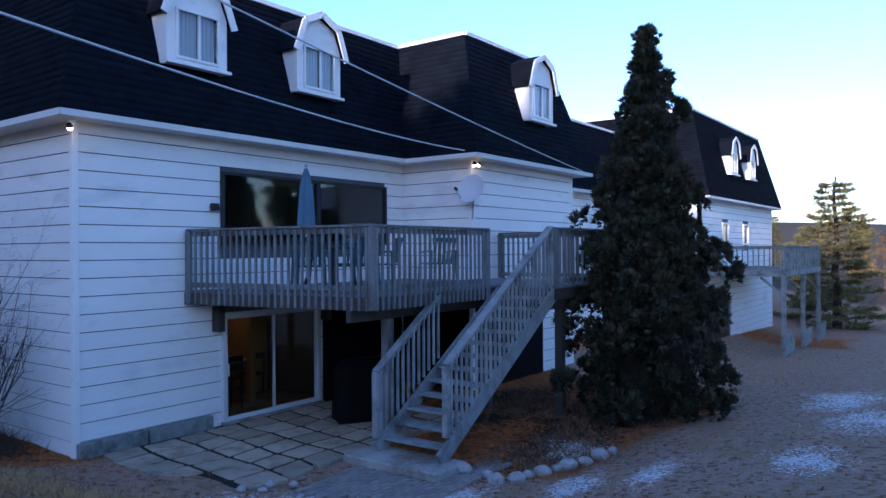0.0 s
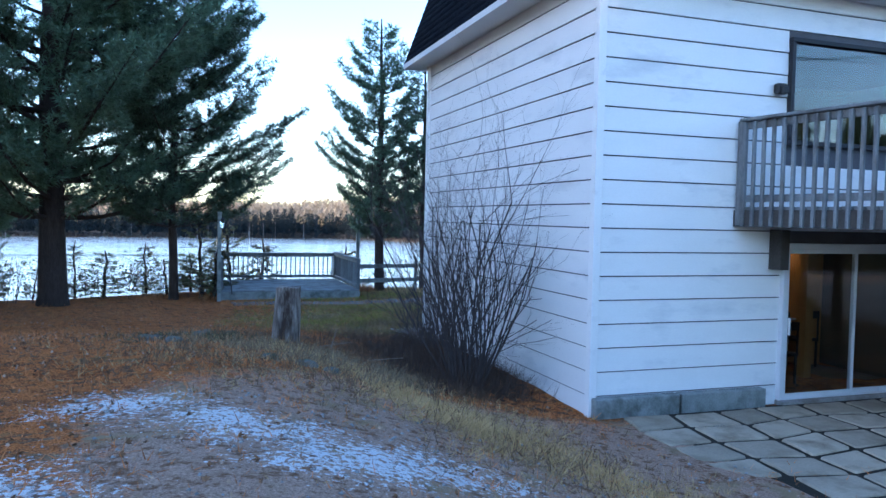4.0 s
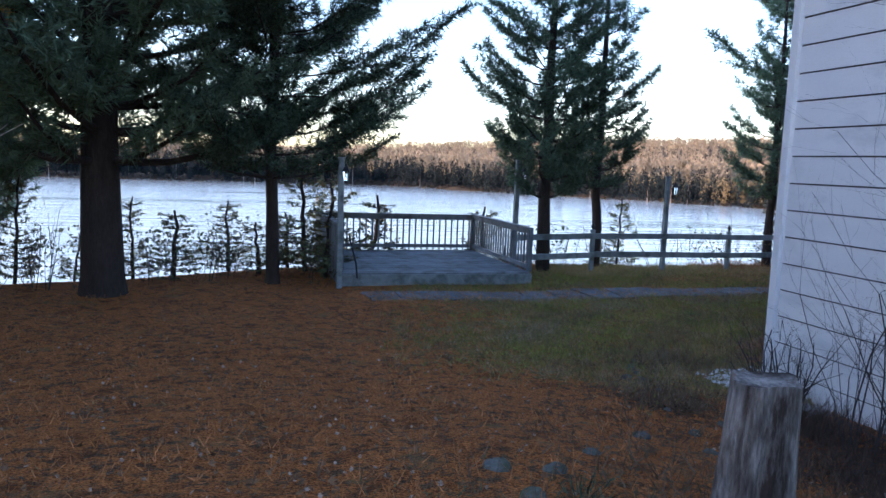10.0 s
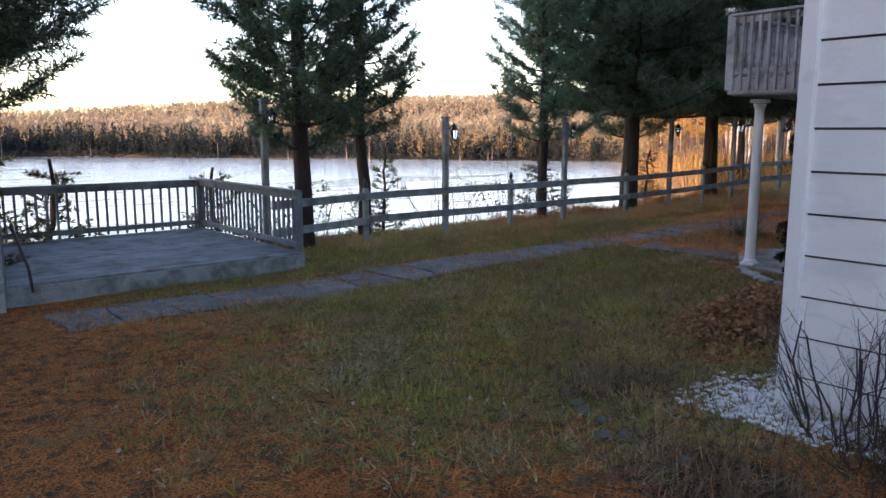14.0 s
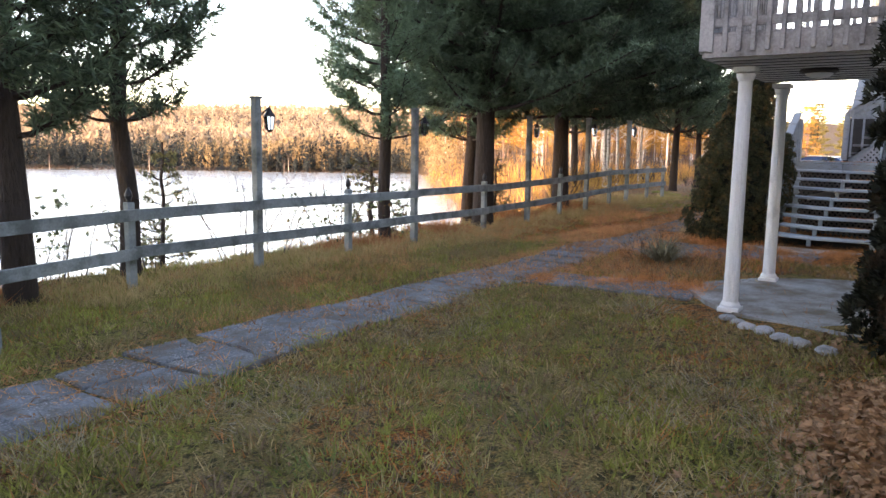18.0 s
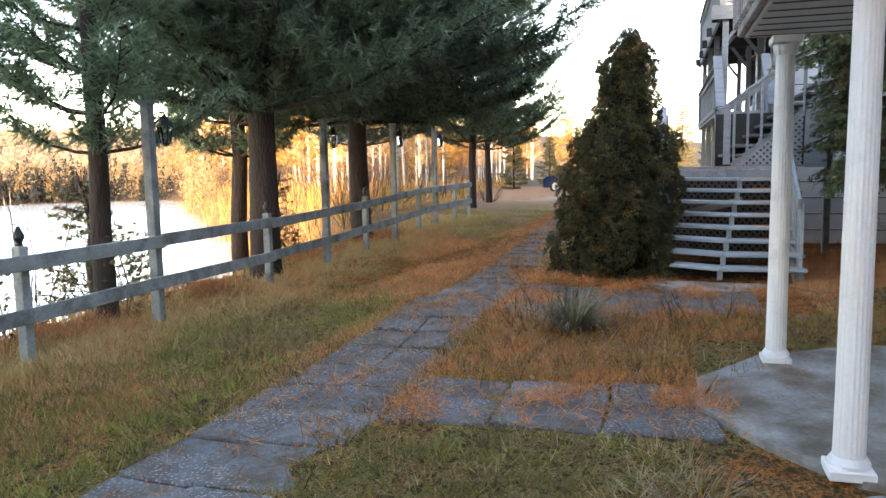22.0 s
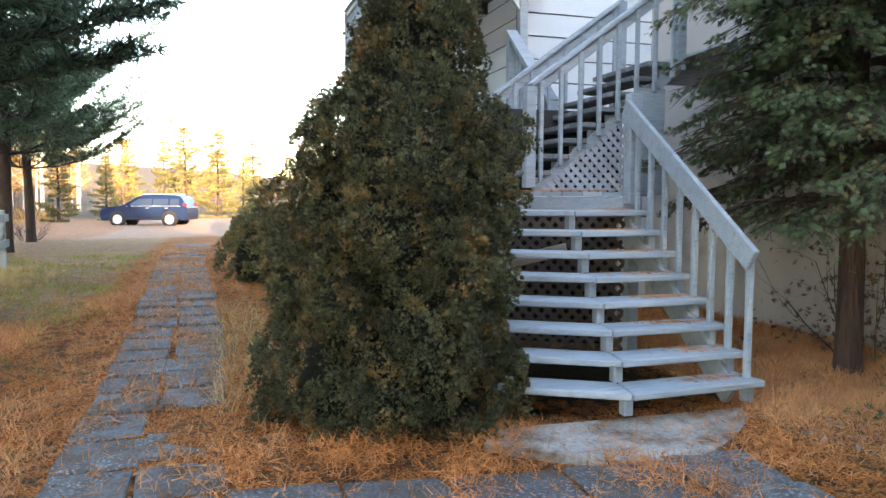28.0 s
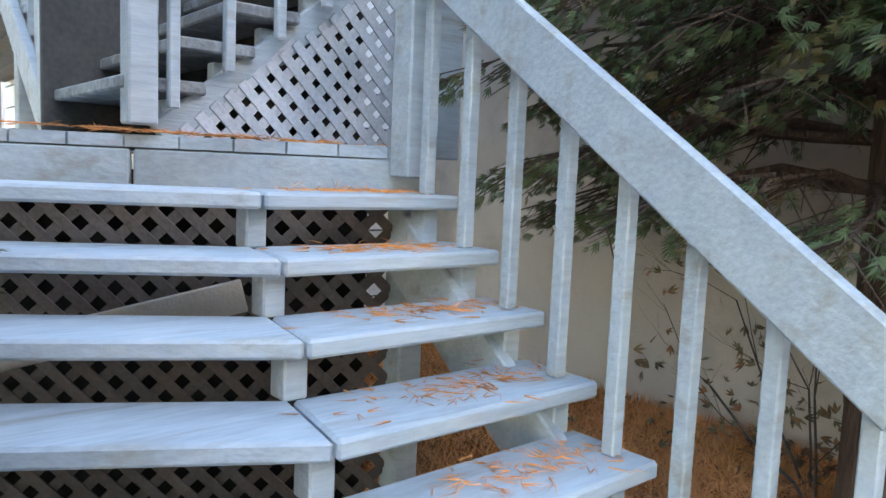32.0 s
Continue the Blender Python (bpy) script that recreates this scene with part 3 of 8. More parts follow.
gravel_c = g_mix(g_range(g_noise(1.4, 6), 0.52, 0.66), gravel_c, (0.36, 0.275, 0.165))
edge = g_range(g_math("ADD", gsep.outputs[0], g_math("MULTIPLY", g_math("SUBTRACT", mid, 0.5), 1.4)), 0.3, 0.7)
mixed = g_mix(edge, litter, lawn_c)
edge2 = g_range(g_math("ADD", gsep.outputs[1], g_math("MULTIPLY", g_math("SUBTRACT", mid, 0.5), 1.2)), 0.35, 0.65)
mixed = g_mix(edge2, mixed, gravel_c)
gsoil = gt.nodes.new("ShaderNodeAttribute")
gsoil.attribute_name = "soil"
bare = g_range(g_math("ADD", gsoil.outputs[2], g_math("MULTIPLY", g_math("SUBTRACT", mid, 0.5), 1.3)), 0.30, 0.62)
mixed = g_mix(bare, mixed, g_mix(g_range(fine, 0.35, 0.65), (0.014, 0.011, 0.008), (0.075, 0.052, 0.034)))
flakes = g_math("ADD", g_math("ADD", g_math("MULTIPLY", g_noise(20, 4), 0.8), g_math("MULTIPLY", g_noise(55, 3), 0.4)), g_math("MULTIPLY", g_noise(2.5, 4), 0.4))
snowy = g_range(g_math("ADD", gattr.outputs[1], g_math("MULTIPLY", g_math("SUBTRACT", flakes, 0.8), 2.6)), 0.62, 0.80)
mixed = g_mix(snowy, mixed, (0.84, 0.84, 0.85))
mixed = g_mix(gsep.outputs[2], mixed, (0.10, 0.075, 0.05))
gt.links.new(mixed, gb.inputs["Base Color"])
gbump = gt.nodes.new("ShaderNodeBump")
gbump.inputs["Strength"].default_value, gbump.inputs["Distance"].default_value = 1.0, 0.06
gt.links.new(g_math("ADD", fine, mid), gbump.inputs["Height"])
gt.links.new(gbump.outputs[0], gb.inputs["Normal"])
ground.data.materials.clear()
ground.data.materials.append(gm)

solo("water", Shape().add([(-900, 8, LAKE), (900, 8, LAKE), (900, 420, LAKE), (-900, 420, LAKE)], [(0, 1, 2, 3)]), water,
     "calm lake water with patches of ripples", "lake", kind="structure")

# ---- house, main block ----
D, Z0 = 0.28, 0.25                 # siding exposure, height of the lowest lap
EAVE = 5.2
HX, HY = 13.0, 6.29                # main block: x 0..HX, y 0..HY
BUMP = (7.95, -2.0)                # the projecting bay: from this x on the wall stands at this y
WT = 0.2


def wall_run(name, axis, at, a0, a1, z0, z1, out, openings=(), material=WHITE, label="white lap-sided house wall", boards=True, courses=True):
    """An upright wall along x or y with openings (a0, a1, z0, z1); out: which way its face looks. Lap boards are its pieces."""
    w = thing(name, ((a0 + a1) / 2, at, z0) if axis == "x" else (at, (a0 + a1) / 2, z0), label, "wall", kind="structure")
    cuts = sorted({a0, a1, *[q for o in openings for q in o[:2]]})
    core = Shape()
    spans = []
    for p, q in zip(cuts, cuts[1:]):
        holes = sorted((o[2], o[3]) for o in openings if o[0] <= p + 1e-6 and o[1] >= q - 1e-6)
        z = z0
        for h0, h1 in holes + [(z1, z1)]:
            if h0 - z > 0.01:
                spans.append((p, q, z, h0))
            z = max(z, h1)
    for p, q, s, e in spans:
        if axis == "x":
            core.box(((p + q) / 2, at - out * WT / 2, (s + e) / 2), (q - p, WT, e - s), bev=0.0001)
        else:
            core.box((at - out * WT / 2, (p + q) / 2, (s + e) / 2), (WT, q - p, e - s), bev=0.0001)
    part("wall_core", core, GAP if boards else material, w)
    if boards:
        k = math.floor((z0 - Z0) / D)
        while Z0 + D * k < z1 - 0.03:
            lo, hi = max(z0, Z0 + D * k + 0.008), min(z1, Z0 + D * (k + 1) - 0.008)
            k += 1
            if hi - lo < 0.03:
                continue
            run, free = [], []
            for p, q in zip(cuts, cuts[1:]):
                if any(o[0] <= p + 1e-6 and o[1] >= q - 1e-6 and o[2] < hi - 0.02 and o[3] > lo + 0.02 for o in openings):
                    continue
                if free and abs(free[-1][1] - p) < 1e-6:
                    free[-1][1] = q
                else:
                    free.append([p, q])
            for p, q in free:
                t0, t1 = 0.020, 0.007      # a lap board is thicker at its foot
                prof = [(0.001, lo), (t0, lo), (t0 - 0.002, lo + 0.004), (t1, hi), (0.001, hi)]
                vs = []
                for a in (p, q):
                    for d, z in prof:
                        vs.append((a, at + out * d, z) if axis == "x" else (at + out * d, a, z))
                n = len(prof)
                fs = [(i, (i + 1) % n, n + (i + 1) % n, n + i) for i in range(n)] + [tuple(range(n)), tuple(range(2 * n - 1, n - 1, -1))]
                if (axis == "x") == (out < 0):
                    fs = [f[::-1] for f in fs]
                part("siding_board", Shape().add(vs, fs), material, w)
    return w


FRONT_DOOR = (2.68, 5.14, 0.0, 2.06)
FRONT_WIN = (2.68, 7.3, 3.3, 4.64)
wall_run("wall_front", "x", 0.0, 0.0, BUMP[0], 0.0, EAVE, -1, [FRONT_DOOR, FRONT_WIN], label="white lap-sided front wall of the lodge")
wall_run("wall_west", "y", 0.0, 0.0, HY, 0.0, EAVE, -1, label="white lap-sided end wall of the lodge")
wall_run("wall_bay_side", "y", BUMP[0], BUMP[1], 0.0, 0.0, EAVE, -1, label="white lap-sided side of the projecting bay")
wall_run("wall_bay_front", "x", BUMP[1], BUMP[0], HX, 0.0, EAVE, -1, label="white lap-sided front of the projecting bay")
BACK_WIN = (9.2, 11.5, 0.56, 1.75)
wall_run("wall_back", "x", HY, 0.0, 11.75, -0.3, EAVE, 1, [BACK_WIN], label="white lap-sided lake-side wall of the lodge")
wall_run("wall_back_rendered", "x", HY, 11.75, 15.6, -0.3, EAVE, 1, material=STUCCO, boards=False, label="beige rendered lake-side wall")
wall_run("wall_east", "y", HX, BUMP[1], HY - 0.3, 0.0, EAVE, 1, boards=False, material=WHITE, label="white wall of the lodge")
for cx, cy, z0 in ((-0.012, -0.012, 0.0), (-0.012, HY + 0.012, -0.1), (BUMP[0] - 0.012, BUMP[1] - 0.012, 0.0)):
    solo("trim", Shape().box((cx, cy, (EAVE + z0) / 2), (0.1, 0.1, EAVE - z0), bev=0.004), TRIM, "white corner board of the lodge", "trim", kind="structure")


def mansard(name, x0, x1, y0, y1, z0, z1, inset, over, faces, label):
    """Steep shingled roof skirts round a block, with fascia, soffit and a white top edge."""
    r = thing(name, ((x0 + x1) / 2, (y0 + y1) / 2, z0), label, "roof", kind="structure")
    X0, X1, Y0, Y1 = x0 - over, x1 + over, y0 - over, y1 + over
    lo = {"s": ((X0, Y0), (X1, Y0)), "n": ((X1, Y1), (X0, Y1)), "w": ((X0, Y1), (X0, Y0)), "e": ((X1, Y0), (X1, Y1))}
    U0, U1, V0, V1 = X0 + inset, X1 - inset, Y0 + inset, Y1 - inset
    hi = {"s": ((U0, V0), (U1, V0)), "n": ((U1, V1), (U0, V1)), "w": ((U0, V1), (U0, V0)), "e": ((U1, V0), (U1, V1))}
    zf = z0 + 0.09
    rng = random.Random(5)
    for s in faces:
        (a, b), (c, d) = lo[s], hi[s]
        A, B = Vector((*a, zf)), Vector((*b, zf))
        C, E = Vector((*c, z1)), Vector((*d, z1))
        part("roof_slope", Shape().slab([A, B, E, C], 0.1), SHINGLE, r)
        nrm = (B - A).cross(C - A).normalized()
        rows = int((C - A).length / 0.14)
        v, f = [], []
        for i in range(rows):
            t0, t1 = i / rows, (i + 1.06) / rows
            P, Q = A.lerp(C, t0), B.lerp(E, t0)
            P2, Q2 = A.lerp(C, min(1, t1)), B.lerp(E, min(1, t1))
            n = max(1, int((Q - P).length / 0.3))
            for j in range(-1, n + 1):
                u0 = max(0.0, (j + (0.5 if i % 2 else 0) + 0.02) / n)
                u1 = min(1.0, (j + 1 + (0.5 if i % 2 else 0) - 0.02) / n)
                if u1 - u0 < 0.004:
                    continue
                o = len(v)
                lift = 0.012 + rng.random() * 0.006
                for pp, l in ((P.lerp(Q, u0), lift), (P.lerp(Q, u1), lift), (P2.lerp(Q2, u1), 0.004), (P2.lerp(Q2, u0), 0.004)):
                    v.append(pp + nrm * l)
                v.append(P.lerp(Q, u0))
                v.append(P.lerp(Q, u1))
                f += [(o, o + 1, o + 2), (o, o + 2, o + 3), (o + 4, o + 5, o + 1), (o + 4, o + 1, o)]
        soup("shingles", [tuple(q) for q in v], f, SHINGLE, r, kind="stuff")
        part("fascia", Shape().beam((*a, z0 + 0.045), (*b, z0 + 0.045), 0.03, 0.1, bev=0.003), SOFFIT, r, "white fascia board")
        part("top_edge", Shape().beam((*c, z1 + 0.04), (*d, z1 + 0.04), 0.1, 0.09, bev=0.004), TRIM, r, "white metal roof edge")
    part("soffit", Shape().box(((X0 + X1) / 2, (Y0 + Y1) / 2, z0 + 0.015), (X1 - X0 - 0.04, Y1 - Y0 - 0.04, 0.03), bev=0.001), SOFFIT, r)
    part("flat_roof", Shape().box(((U0 + U1) / 2, (V0 + V1) / 2, z1 - 0.06), (U1 - U0, V1 - V0, 0.1), bev=0.001), SHINGLE, r)
    return r


ROOFTOP = 8.15
mansard("roof_main", 0, HX, 0, HY, EAVE, ROOFTOP, 0.85, 0.42, "swn", "charcoal shingled mansard roof of the lodge")
mansard("roof_bay", BUMP[0], HX, BUMP[1], HY - 0.5, EAVE - 0.004, ROOFTOP + 0.02, 0.85, 0.42, "swe", "charcoal shingled mansard roof of the projecting bay")


# ---- openings of the lodge ----
def room(name, x0, x1, y0, y1, z0, z1, open_side, label):
    """A dim room behind an opening: floor, ceiling and walls in one thing."""
    r = thing(name, ((x0 + x1) / 2, (y0 + y1) / 2, z0), label, "room", kind="structure")
    s = Shape()
    s.box(((x0 + x1) / 2, (y0 + y1) / 2, z1), (x1 - x0, y1 - y0, 0.06))
    s.box((x0, (y0 + y1) / 2, (z0 + z1) / 2), (0.06, y1 - y0, z1 - z0))
    s.box((x1, (y0 + y1) / 2, (z0 + z1) / 2), (0.06, y1 - y0, z1 - z0))
    s.box(((x0 + x1) / 2, y1 if open_side < 0 else y0, (z0 + z1) / 2), (x1 - x0, 0.06, z1 - z0))
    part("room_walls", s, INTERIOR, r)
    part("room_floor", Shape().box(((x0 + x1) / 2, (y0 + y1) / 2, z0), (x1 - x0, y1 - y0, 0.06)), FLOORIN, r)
    return r


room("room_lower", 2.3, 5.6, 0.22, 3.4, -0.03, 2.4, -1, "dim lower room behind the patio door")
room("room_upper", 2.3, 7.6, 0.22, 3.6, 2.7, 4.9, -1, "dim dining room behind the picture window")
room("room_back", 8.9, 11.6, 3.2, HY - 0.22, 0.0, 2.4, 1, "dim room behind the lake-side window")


GOLDPINE = mat("varnished_pine", (0.42, 0.22, 0.07), 0.45, 6, 0.25, 40, 0.1, stretch=(1, 1, 0.2))
ROOMLAMP = lamp_glow("lit_room_lamp", (1.0, 0.60, 0.24), 9.0)
for lx, ly in ((3.2, 1.9), (4.75, 2.3)):
    lamp = thing("pendant_lamp", (lx, ly, 1.95), "lit warm pendant lamp in the lower room", "lamp", "lamps of the lower room")
    part("cord", Shape().tube((lx, ly, 2.02), (lx, ly, 2.38), 0.008), BLACKMETAL, lamp)
    part("shade", Shape().turned((lx, ly, 1.95), [(0.16, 0.0), (0.10, 0.09), (0.03, 0.12)], 16), BLACKMETAL, lamp)
    part("bulb", Shape().turned((lx, ly, 1.90), [(0.02, 0.0), (0.05, 0.04), (0.03, 0.09)], 12), ROOMLAMP, lamp, "glowing warm bulb")
for tx, ty in ((3.3, 1.5), (4.7, 2.5)):
    tab = thing("dining_table", (tx, ty, 0.0), "pale-topped dining table in the lower room", "table", "tables of the lower room")
    part("tabletop", Shape().box((tx, ty, 0.74), (1.1, 0.75, 0.035)), CURTAIN, tab)
    for dx in (-0.48, 0.48):
        for dy in (-0.3, 0.3):
            part("leg", Shape().box((tx + dx, ty + dy, 0.37), (0.05, 0.05, 0.72)), GOLDPINE, tab)
    for dx in (-0.3, 0.3):
        ch = thing("dining_chair", (tx + dx, ty - 0.55, 0.0), "dark wooden dining chair in the lower room", "chair", "chairs of the lower room")
        part("seat", Shape().box((tx + dx, ty - 0.55, 0.45), (0.4, 0.4, 0.04)), DARKWOOD, ch)
        part("backrest", Shape().box((tx + dx, ty - 0.74, 0.86), (0.38, 0.03, 0.12)).box((tx + dx - 0.17, ty - 0.74, 0.68), (0.03, 0.03, 0.44)).box((tx + dx + 0.17, ty - 0.74, 0.68), (0.03, 0.03, 0.44)), DARKWOOD, ch)
        for ex in (-0.17, 0.17):
            for ey in (-0.17, 0.17):
                part("leg", Shape().box((tx + dx + ex, ty - 0.55 + ey, 0.22), (0.035, 0.035, 0.43)), DARKWOOD, ch)
solo("room_post", Shape().box((4.35, 1.2, 1.18), (0.14, 0.14, 2.36)), GOLDPINE, "varnished pine post in the lower room", "post", kind="structure")
solo("room_cabinet", Shape().box((5.3, 2.6, 1.0), (0.4, 1.2, 2.0), bev=0.02).box((5.09, 2.3, 1.0), (0.02, 0.5, 1.8)).box((5.09, 2.9, 1.0), (0.02, 0.5, 1.8)), GOLDPINE, "tall varnished pine cabinet in the lower room", "cabinet")


def frame_rect(w, x0, x1, z0, z1, y, wid, dep, material, label=""):
    """Four bars round an opening in a wall along x."""
    part("frame_head", Shape().box(((x0 + x1) / 2, y, z1 - wid / 2), (x1 - x0, dep, wid)), material, w, label)
    part("frame_sill", Shape().box(((x0 + x1) / 2, y, z0 + wid / 2), (x1 - x0, dep, wid)), material, w)
    for x in (x0 + wid / 2, x1 - wid / 2):
        part("frame_jamb", Shape().box((x, y, (z0 + z1) / 2), (wid, dep, z1 - z0 - 2 * wid)), material, w)


def pane(w, x0, x1, z0, z1, y):
    g = part("pane", Shape().box(((x0 + x1) / 2, y, (z0 + z1) / 2), (x1 - x0, 0.006, z1 - z0), bev=0.0005), GLASS, w)
    g.visible_shadow = False
    return g


ALU = mat("white_aluminium_frame", (0.6, 0.62, 0.64), 0.45, 4, 0.06, 60, 0.02)
DARKFRAME = mat("dark_bronze_frame", (0.02, 0.02, 0.025), 0.5, 4, 0.1, 60, 0.02)
pd = thing("door_1", (3.9, 0.0, 0.0), "sliding glass patio door in a pale aluminium frame", "door", kind="structure")
x0, x1, z0, z1 = FRONT_DOOR
frame_rect(pd, x0, x1, z0, z1, -0.02, 0.07, 0.12, ALU)
for a, b, y in ((x0 + 0.07, 3.93, -0.04), (3.89, x1 - 0.07, 0.0)):
    leaf = part("door_leaf", Shape().box((a + 0.025, y, 1.03), (0.05, 0.03, 1.88)).box((b - 0.025, y, 1.03), (0.05, 0.03, 1.88))
                .box(((a + b) / 2, y, 0.1), (b - a, 0.03, 0.07)).box(((a + b) / 2, y, 1.96), (b - a, 0.03, 0.06)), ALU, pd)
    g = part("pane", Shape().box(((a + b) / 2, y, 1.03), (b - a - 0.1, 0.006, 1.8), bev=0.0005), GLASS, leaf)
    g.visible_shadow = False
part("handle", Shape().box((x0 + 0.12, -0.075, 1.0), (0.025, 0.03, 0.22)), TRIM, pd, "white pull handle")
part("threshold", Shape().box((3.91, -0.09, 0.03), (2.5, 0.14, 0.06)), CONCRETE, pd)
pw = thing("window_1", (5.0, 0.0, 3.3), "wide dark-framed picture window above the deck", "window", kind="structure")
x0, x1, z0, z1 = FRONT_WIN
frame_rect(pw, x0, x1, z0, z1, -0.03, 0.06, 0.1, DARKFRAME, "dark window frame")
part("mullion", Shape().box((5.12, -0.03, (z0 + z1) / 2), (0.1, 0.1, z1 - z0 - 0.12)), DARKFRAME, pw)
pane(pw, x0 + 0.06, 5.07, z0 + 0.06, z1 - 0.06, -0.02)
pane(pw, 5.17, x1 - 0.06, z0 + 0.06, z1 - 0.06, -0.02)
bw = thing("window_2", (10.3, HY, 0.56), "dark-framed lake-side window behind the cedar", "window", kind="structure")
x0, x1, z0, z1 = BACK_WIN
frame_rect(bw, x0, x1, z0, z1, HY + 0.02, 0.06, 0.1, DARKFRAME)
part("mullion", Shape().box((10.35, HY + 0.02, (z0 + z1) / 2), (0.08, 0.09, z1 - z0 - 0.12)), DARKFRAME, bw)
pane(bw, x0 + 0.06, 10.31, z0 + 0.06, z1 - 0.06, HY + 0.01)
pane(bw, 10.39, x1 - 0.06, z0 + 0.06, z1 - 0.06, HY + 0.01)


def dormer(xc, yf, zb, group="dormers of the mansard roof"):
    """A white gambrel-headed dormer with a sliding window and curtains; yf: the face's plane, looking towards -y."""
    d = thing("dormer", (xc, yf, zb), "white gambrel dormer with a sliding window on the dark roof", "dormer", group)
    w, hw = 1.22, 0.61
    face = [(-hw, 0), (hw, 0), (hw, 0.98), (0.42, 1.42), (0, 1.6), (-0.42, 1.42), (-hw, 0.98)]
    wx0, wx1, wz0, wz1 = -0.42, 0.42, 0.12, 0.98
    s = Shape()
    for q in ([(-hw, 0), (hw, 0), (hw, wz0), (-hw, wz0)], [(-hw, wz0), (wx0, wz0), (wx0, wz1), (-hw, wz1)], [(wx1, wz0), (hw, wz0), (hw, wz1), (wx1, wz1)],
              [(-hw, wz1), (hw, wz1), (0.42, 1.42), (0, 1.6), (-0.42, 1.42)]):
        s.slab([(xc + a, yf, zb + z) for a, z in q], 0.06)
    part("face", s, WHITE, d)
    for sx in (-1, 1):
        part("cheek", Shape().box((xc + sx * (hw - 0.02), yf + 0.5, zb + 0.5), (0.04, 0.9, 0.98)), WHITE, d)
    outer = [(-hw - 0.1, 0.86), (-0.47, 1.5), (0, 1.72), (0.47, 1.5), (hw + 0.1, 0.86)]
    for (a, z), (b, y) in zip(outer, outer[1:]):
        pa, pb = Vector((xc + a, 0, zb + z)), Vector((xc + b, 0, zb + y))
        part("roof_plane", Shape().slab([(pa.x, yf - 0.1, pa.z), (pb.x, yf - 0.1, pb.z), (pb.x, yf + 1.1, pb.z), (pa.x, yf + 1.1, pa.z)], 0.04), SHINGLE, d, "charcoal shingled dormer roof")
        part("bargeboard", Shape().beam((pa.x, yf - 0.1, pa.z - 0.05), (pb.x, yf - 0.1, pb.z - 0.05), 0.035, 0.14, up=(0, 0, 1)), TRIM, d, "white bargeboard")
    win = part("window", Shape().box((xc, yf - 0.015, zb + wz0 + 0.02), (0.88, 0.05, 0.05)).box((xc, yf - 0.015, zb + wz1 - 0.02), (0.88, 0.05, 0.05))
               .box((xc - 0.42, yf - 0.015, zb + 0.55), (0.05, 0.05, 0.86)).box((xc + 0.42, yf - 0.015, zb + 0.55), (0.05, 0.05, 0.86)).box((xc + 0.02, yf - 0.01, zb + 0.55), (0.05, 0.04, 0.84)), TRIM, d)
    for a, b in ((-0.4, 0.0), (0.04, 0.4)):
        g = part("pane", Shape().box((xc + (a + b) / 2, yf + 0.012, zb + 0.55), (b - a, 0.005, 0.82), bev=0.0005), GLASS, win)
        g.visible_shadow = False
    cur = Shape()
    for i in range(20):
        a = -0.4 + i * 0.042
        if -0.02 < a < 0.1 and i % 2:
            continue
        cur.box((xc + a, yf + 0.1 + 0.012 * (i % 2), zb + 0.55), (0.043, 0.012, 0.84))
    part("curtain", cur, CURTAIN, d, "pale pleated curtain")
    part("sill", Shape().box((xc, yf - 0.04, zb + 0.03), (1.3, 0.1, 0.06)), TRIM, d)
    return d


dormer(2.02, -0.3, 6.33)
dormer(4.93, -0.3, 6.33)
dormer(10.7, -2.3, 6.33)


# ---- railings, decks, stairs ----
def railing(owner, p0, p1, height, material, spacing=0.135, drop=0.0, post0=True, post1=True, cap=0.14, bal=0.04, low=0.1):
    """A wooden rail from p0 to p1 (feet): cap, top and bottom rails, balusters one by one, end posts."""
    p0, p1 = Vector(p0), Vector(p1)
    d = p1 - p0
    flat = Vector((d.x, d.y, 0))
    length = flat.length
    up = Vector((0, 0, 1))
    part("handrail", Shape().beam(p0 + up * height, p1 + up * height, cap, 0.038), material, owner)
    part("top_rail", Shape().beam(p0 + up * (height - 0.07), p1 + up * (height - 0.07), 0.035, 0.09), material, owner)
    if low is not None:
        part("bottom_rail", Shape().beam(p0 + up * low, p1 + up * low, 0.035, 0.085), material, owner)
    n = max(1, round(length / spacing))
    side = up.cross(flat.normalized()) * -0.04
    h = height - 0.03 + drop
    me = Shape().box((0, 0, h / 2 - drop), (bal, bal, h), bev=0.004).mesh("baluster", material)
    ang = math.atan2(flat.y, flat.x)
    for i in range(n):
        piece("baluster", me, p0 + d * ((i + 0.5) / n) + side, owner, (0, 0, ang))
    for on, p in ((post0, p0), (post1, p1)):
        if on:
            part("post", Shape().box(p + up * ((height - drop) / 2 - 0.0), (0.09, 0.09, height + drop - 0.02)), material, owner)


DK = 2.5
deck = thing("front_deck", (5.0, -2.5, DK), "weathered grey raised wooden deck on posts", "deck")
left = lambda y: 1.93 + (2.5 - 1.93) * (-y / 3.85)
rng = random.Random(3)
y = -0.02
while y > -5.04:
    a = left(y) if y > -3.85 else 6.05
    b = 7.93 if y > -2.0 else 9.0
    part("deck_board", Shape().box(((a + b) / 2, y - 0.065, DK - 0.02 + rng.uniform(-0.003, 0.003)), (b - a, 0.13, 0.038)), DECKWOOD, deck)
    y -= 0.138
rim = [((1.93, -0.02), (2.5, -3.85)), ((2.5, -3.85), (6.05, -3.85)), ((6.05, -3.85), (6.05, -5.05)), ((6.05, -5.05), (9.0, -5.05)), ((9.0, -5.05), (9.0, -2.02))]
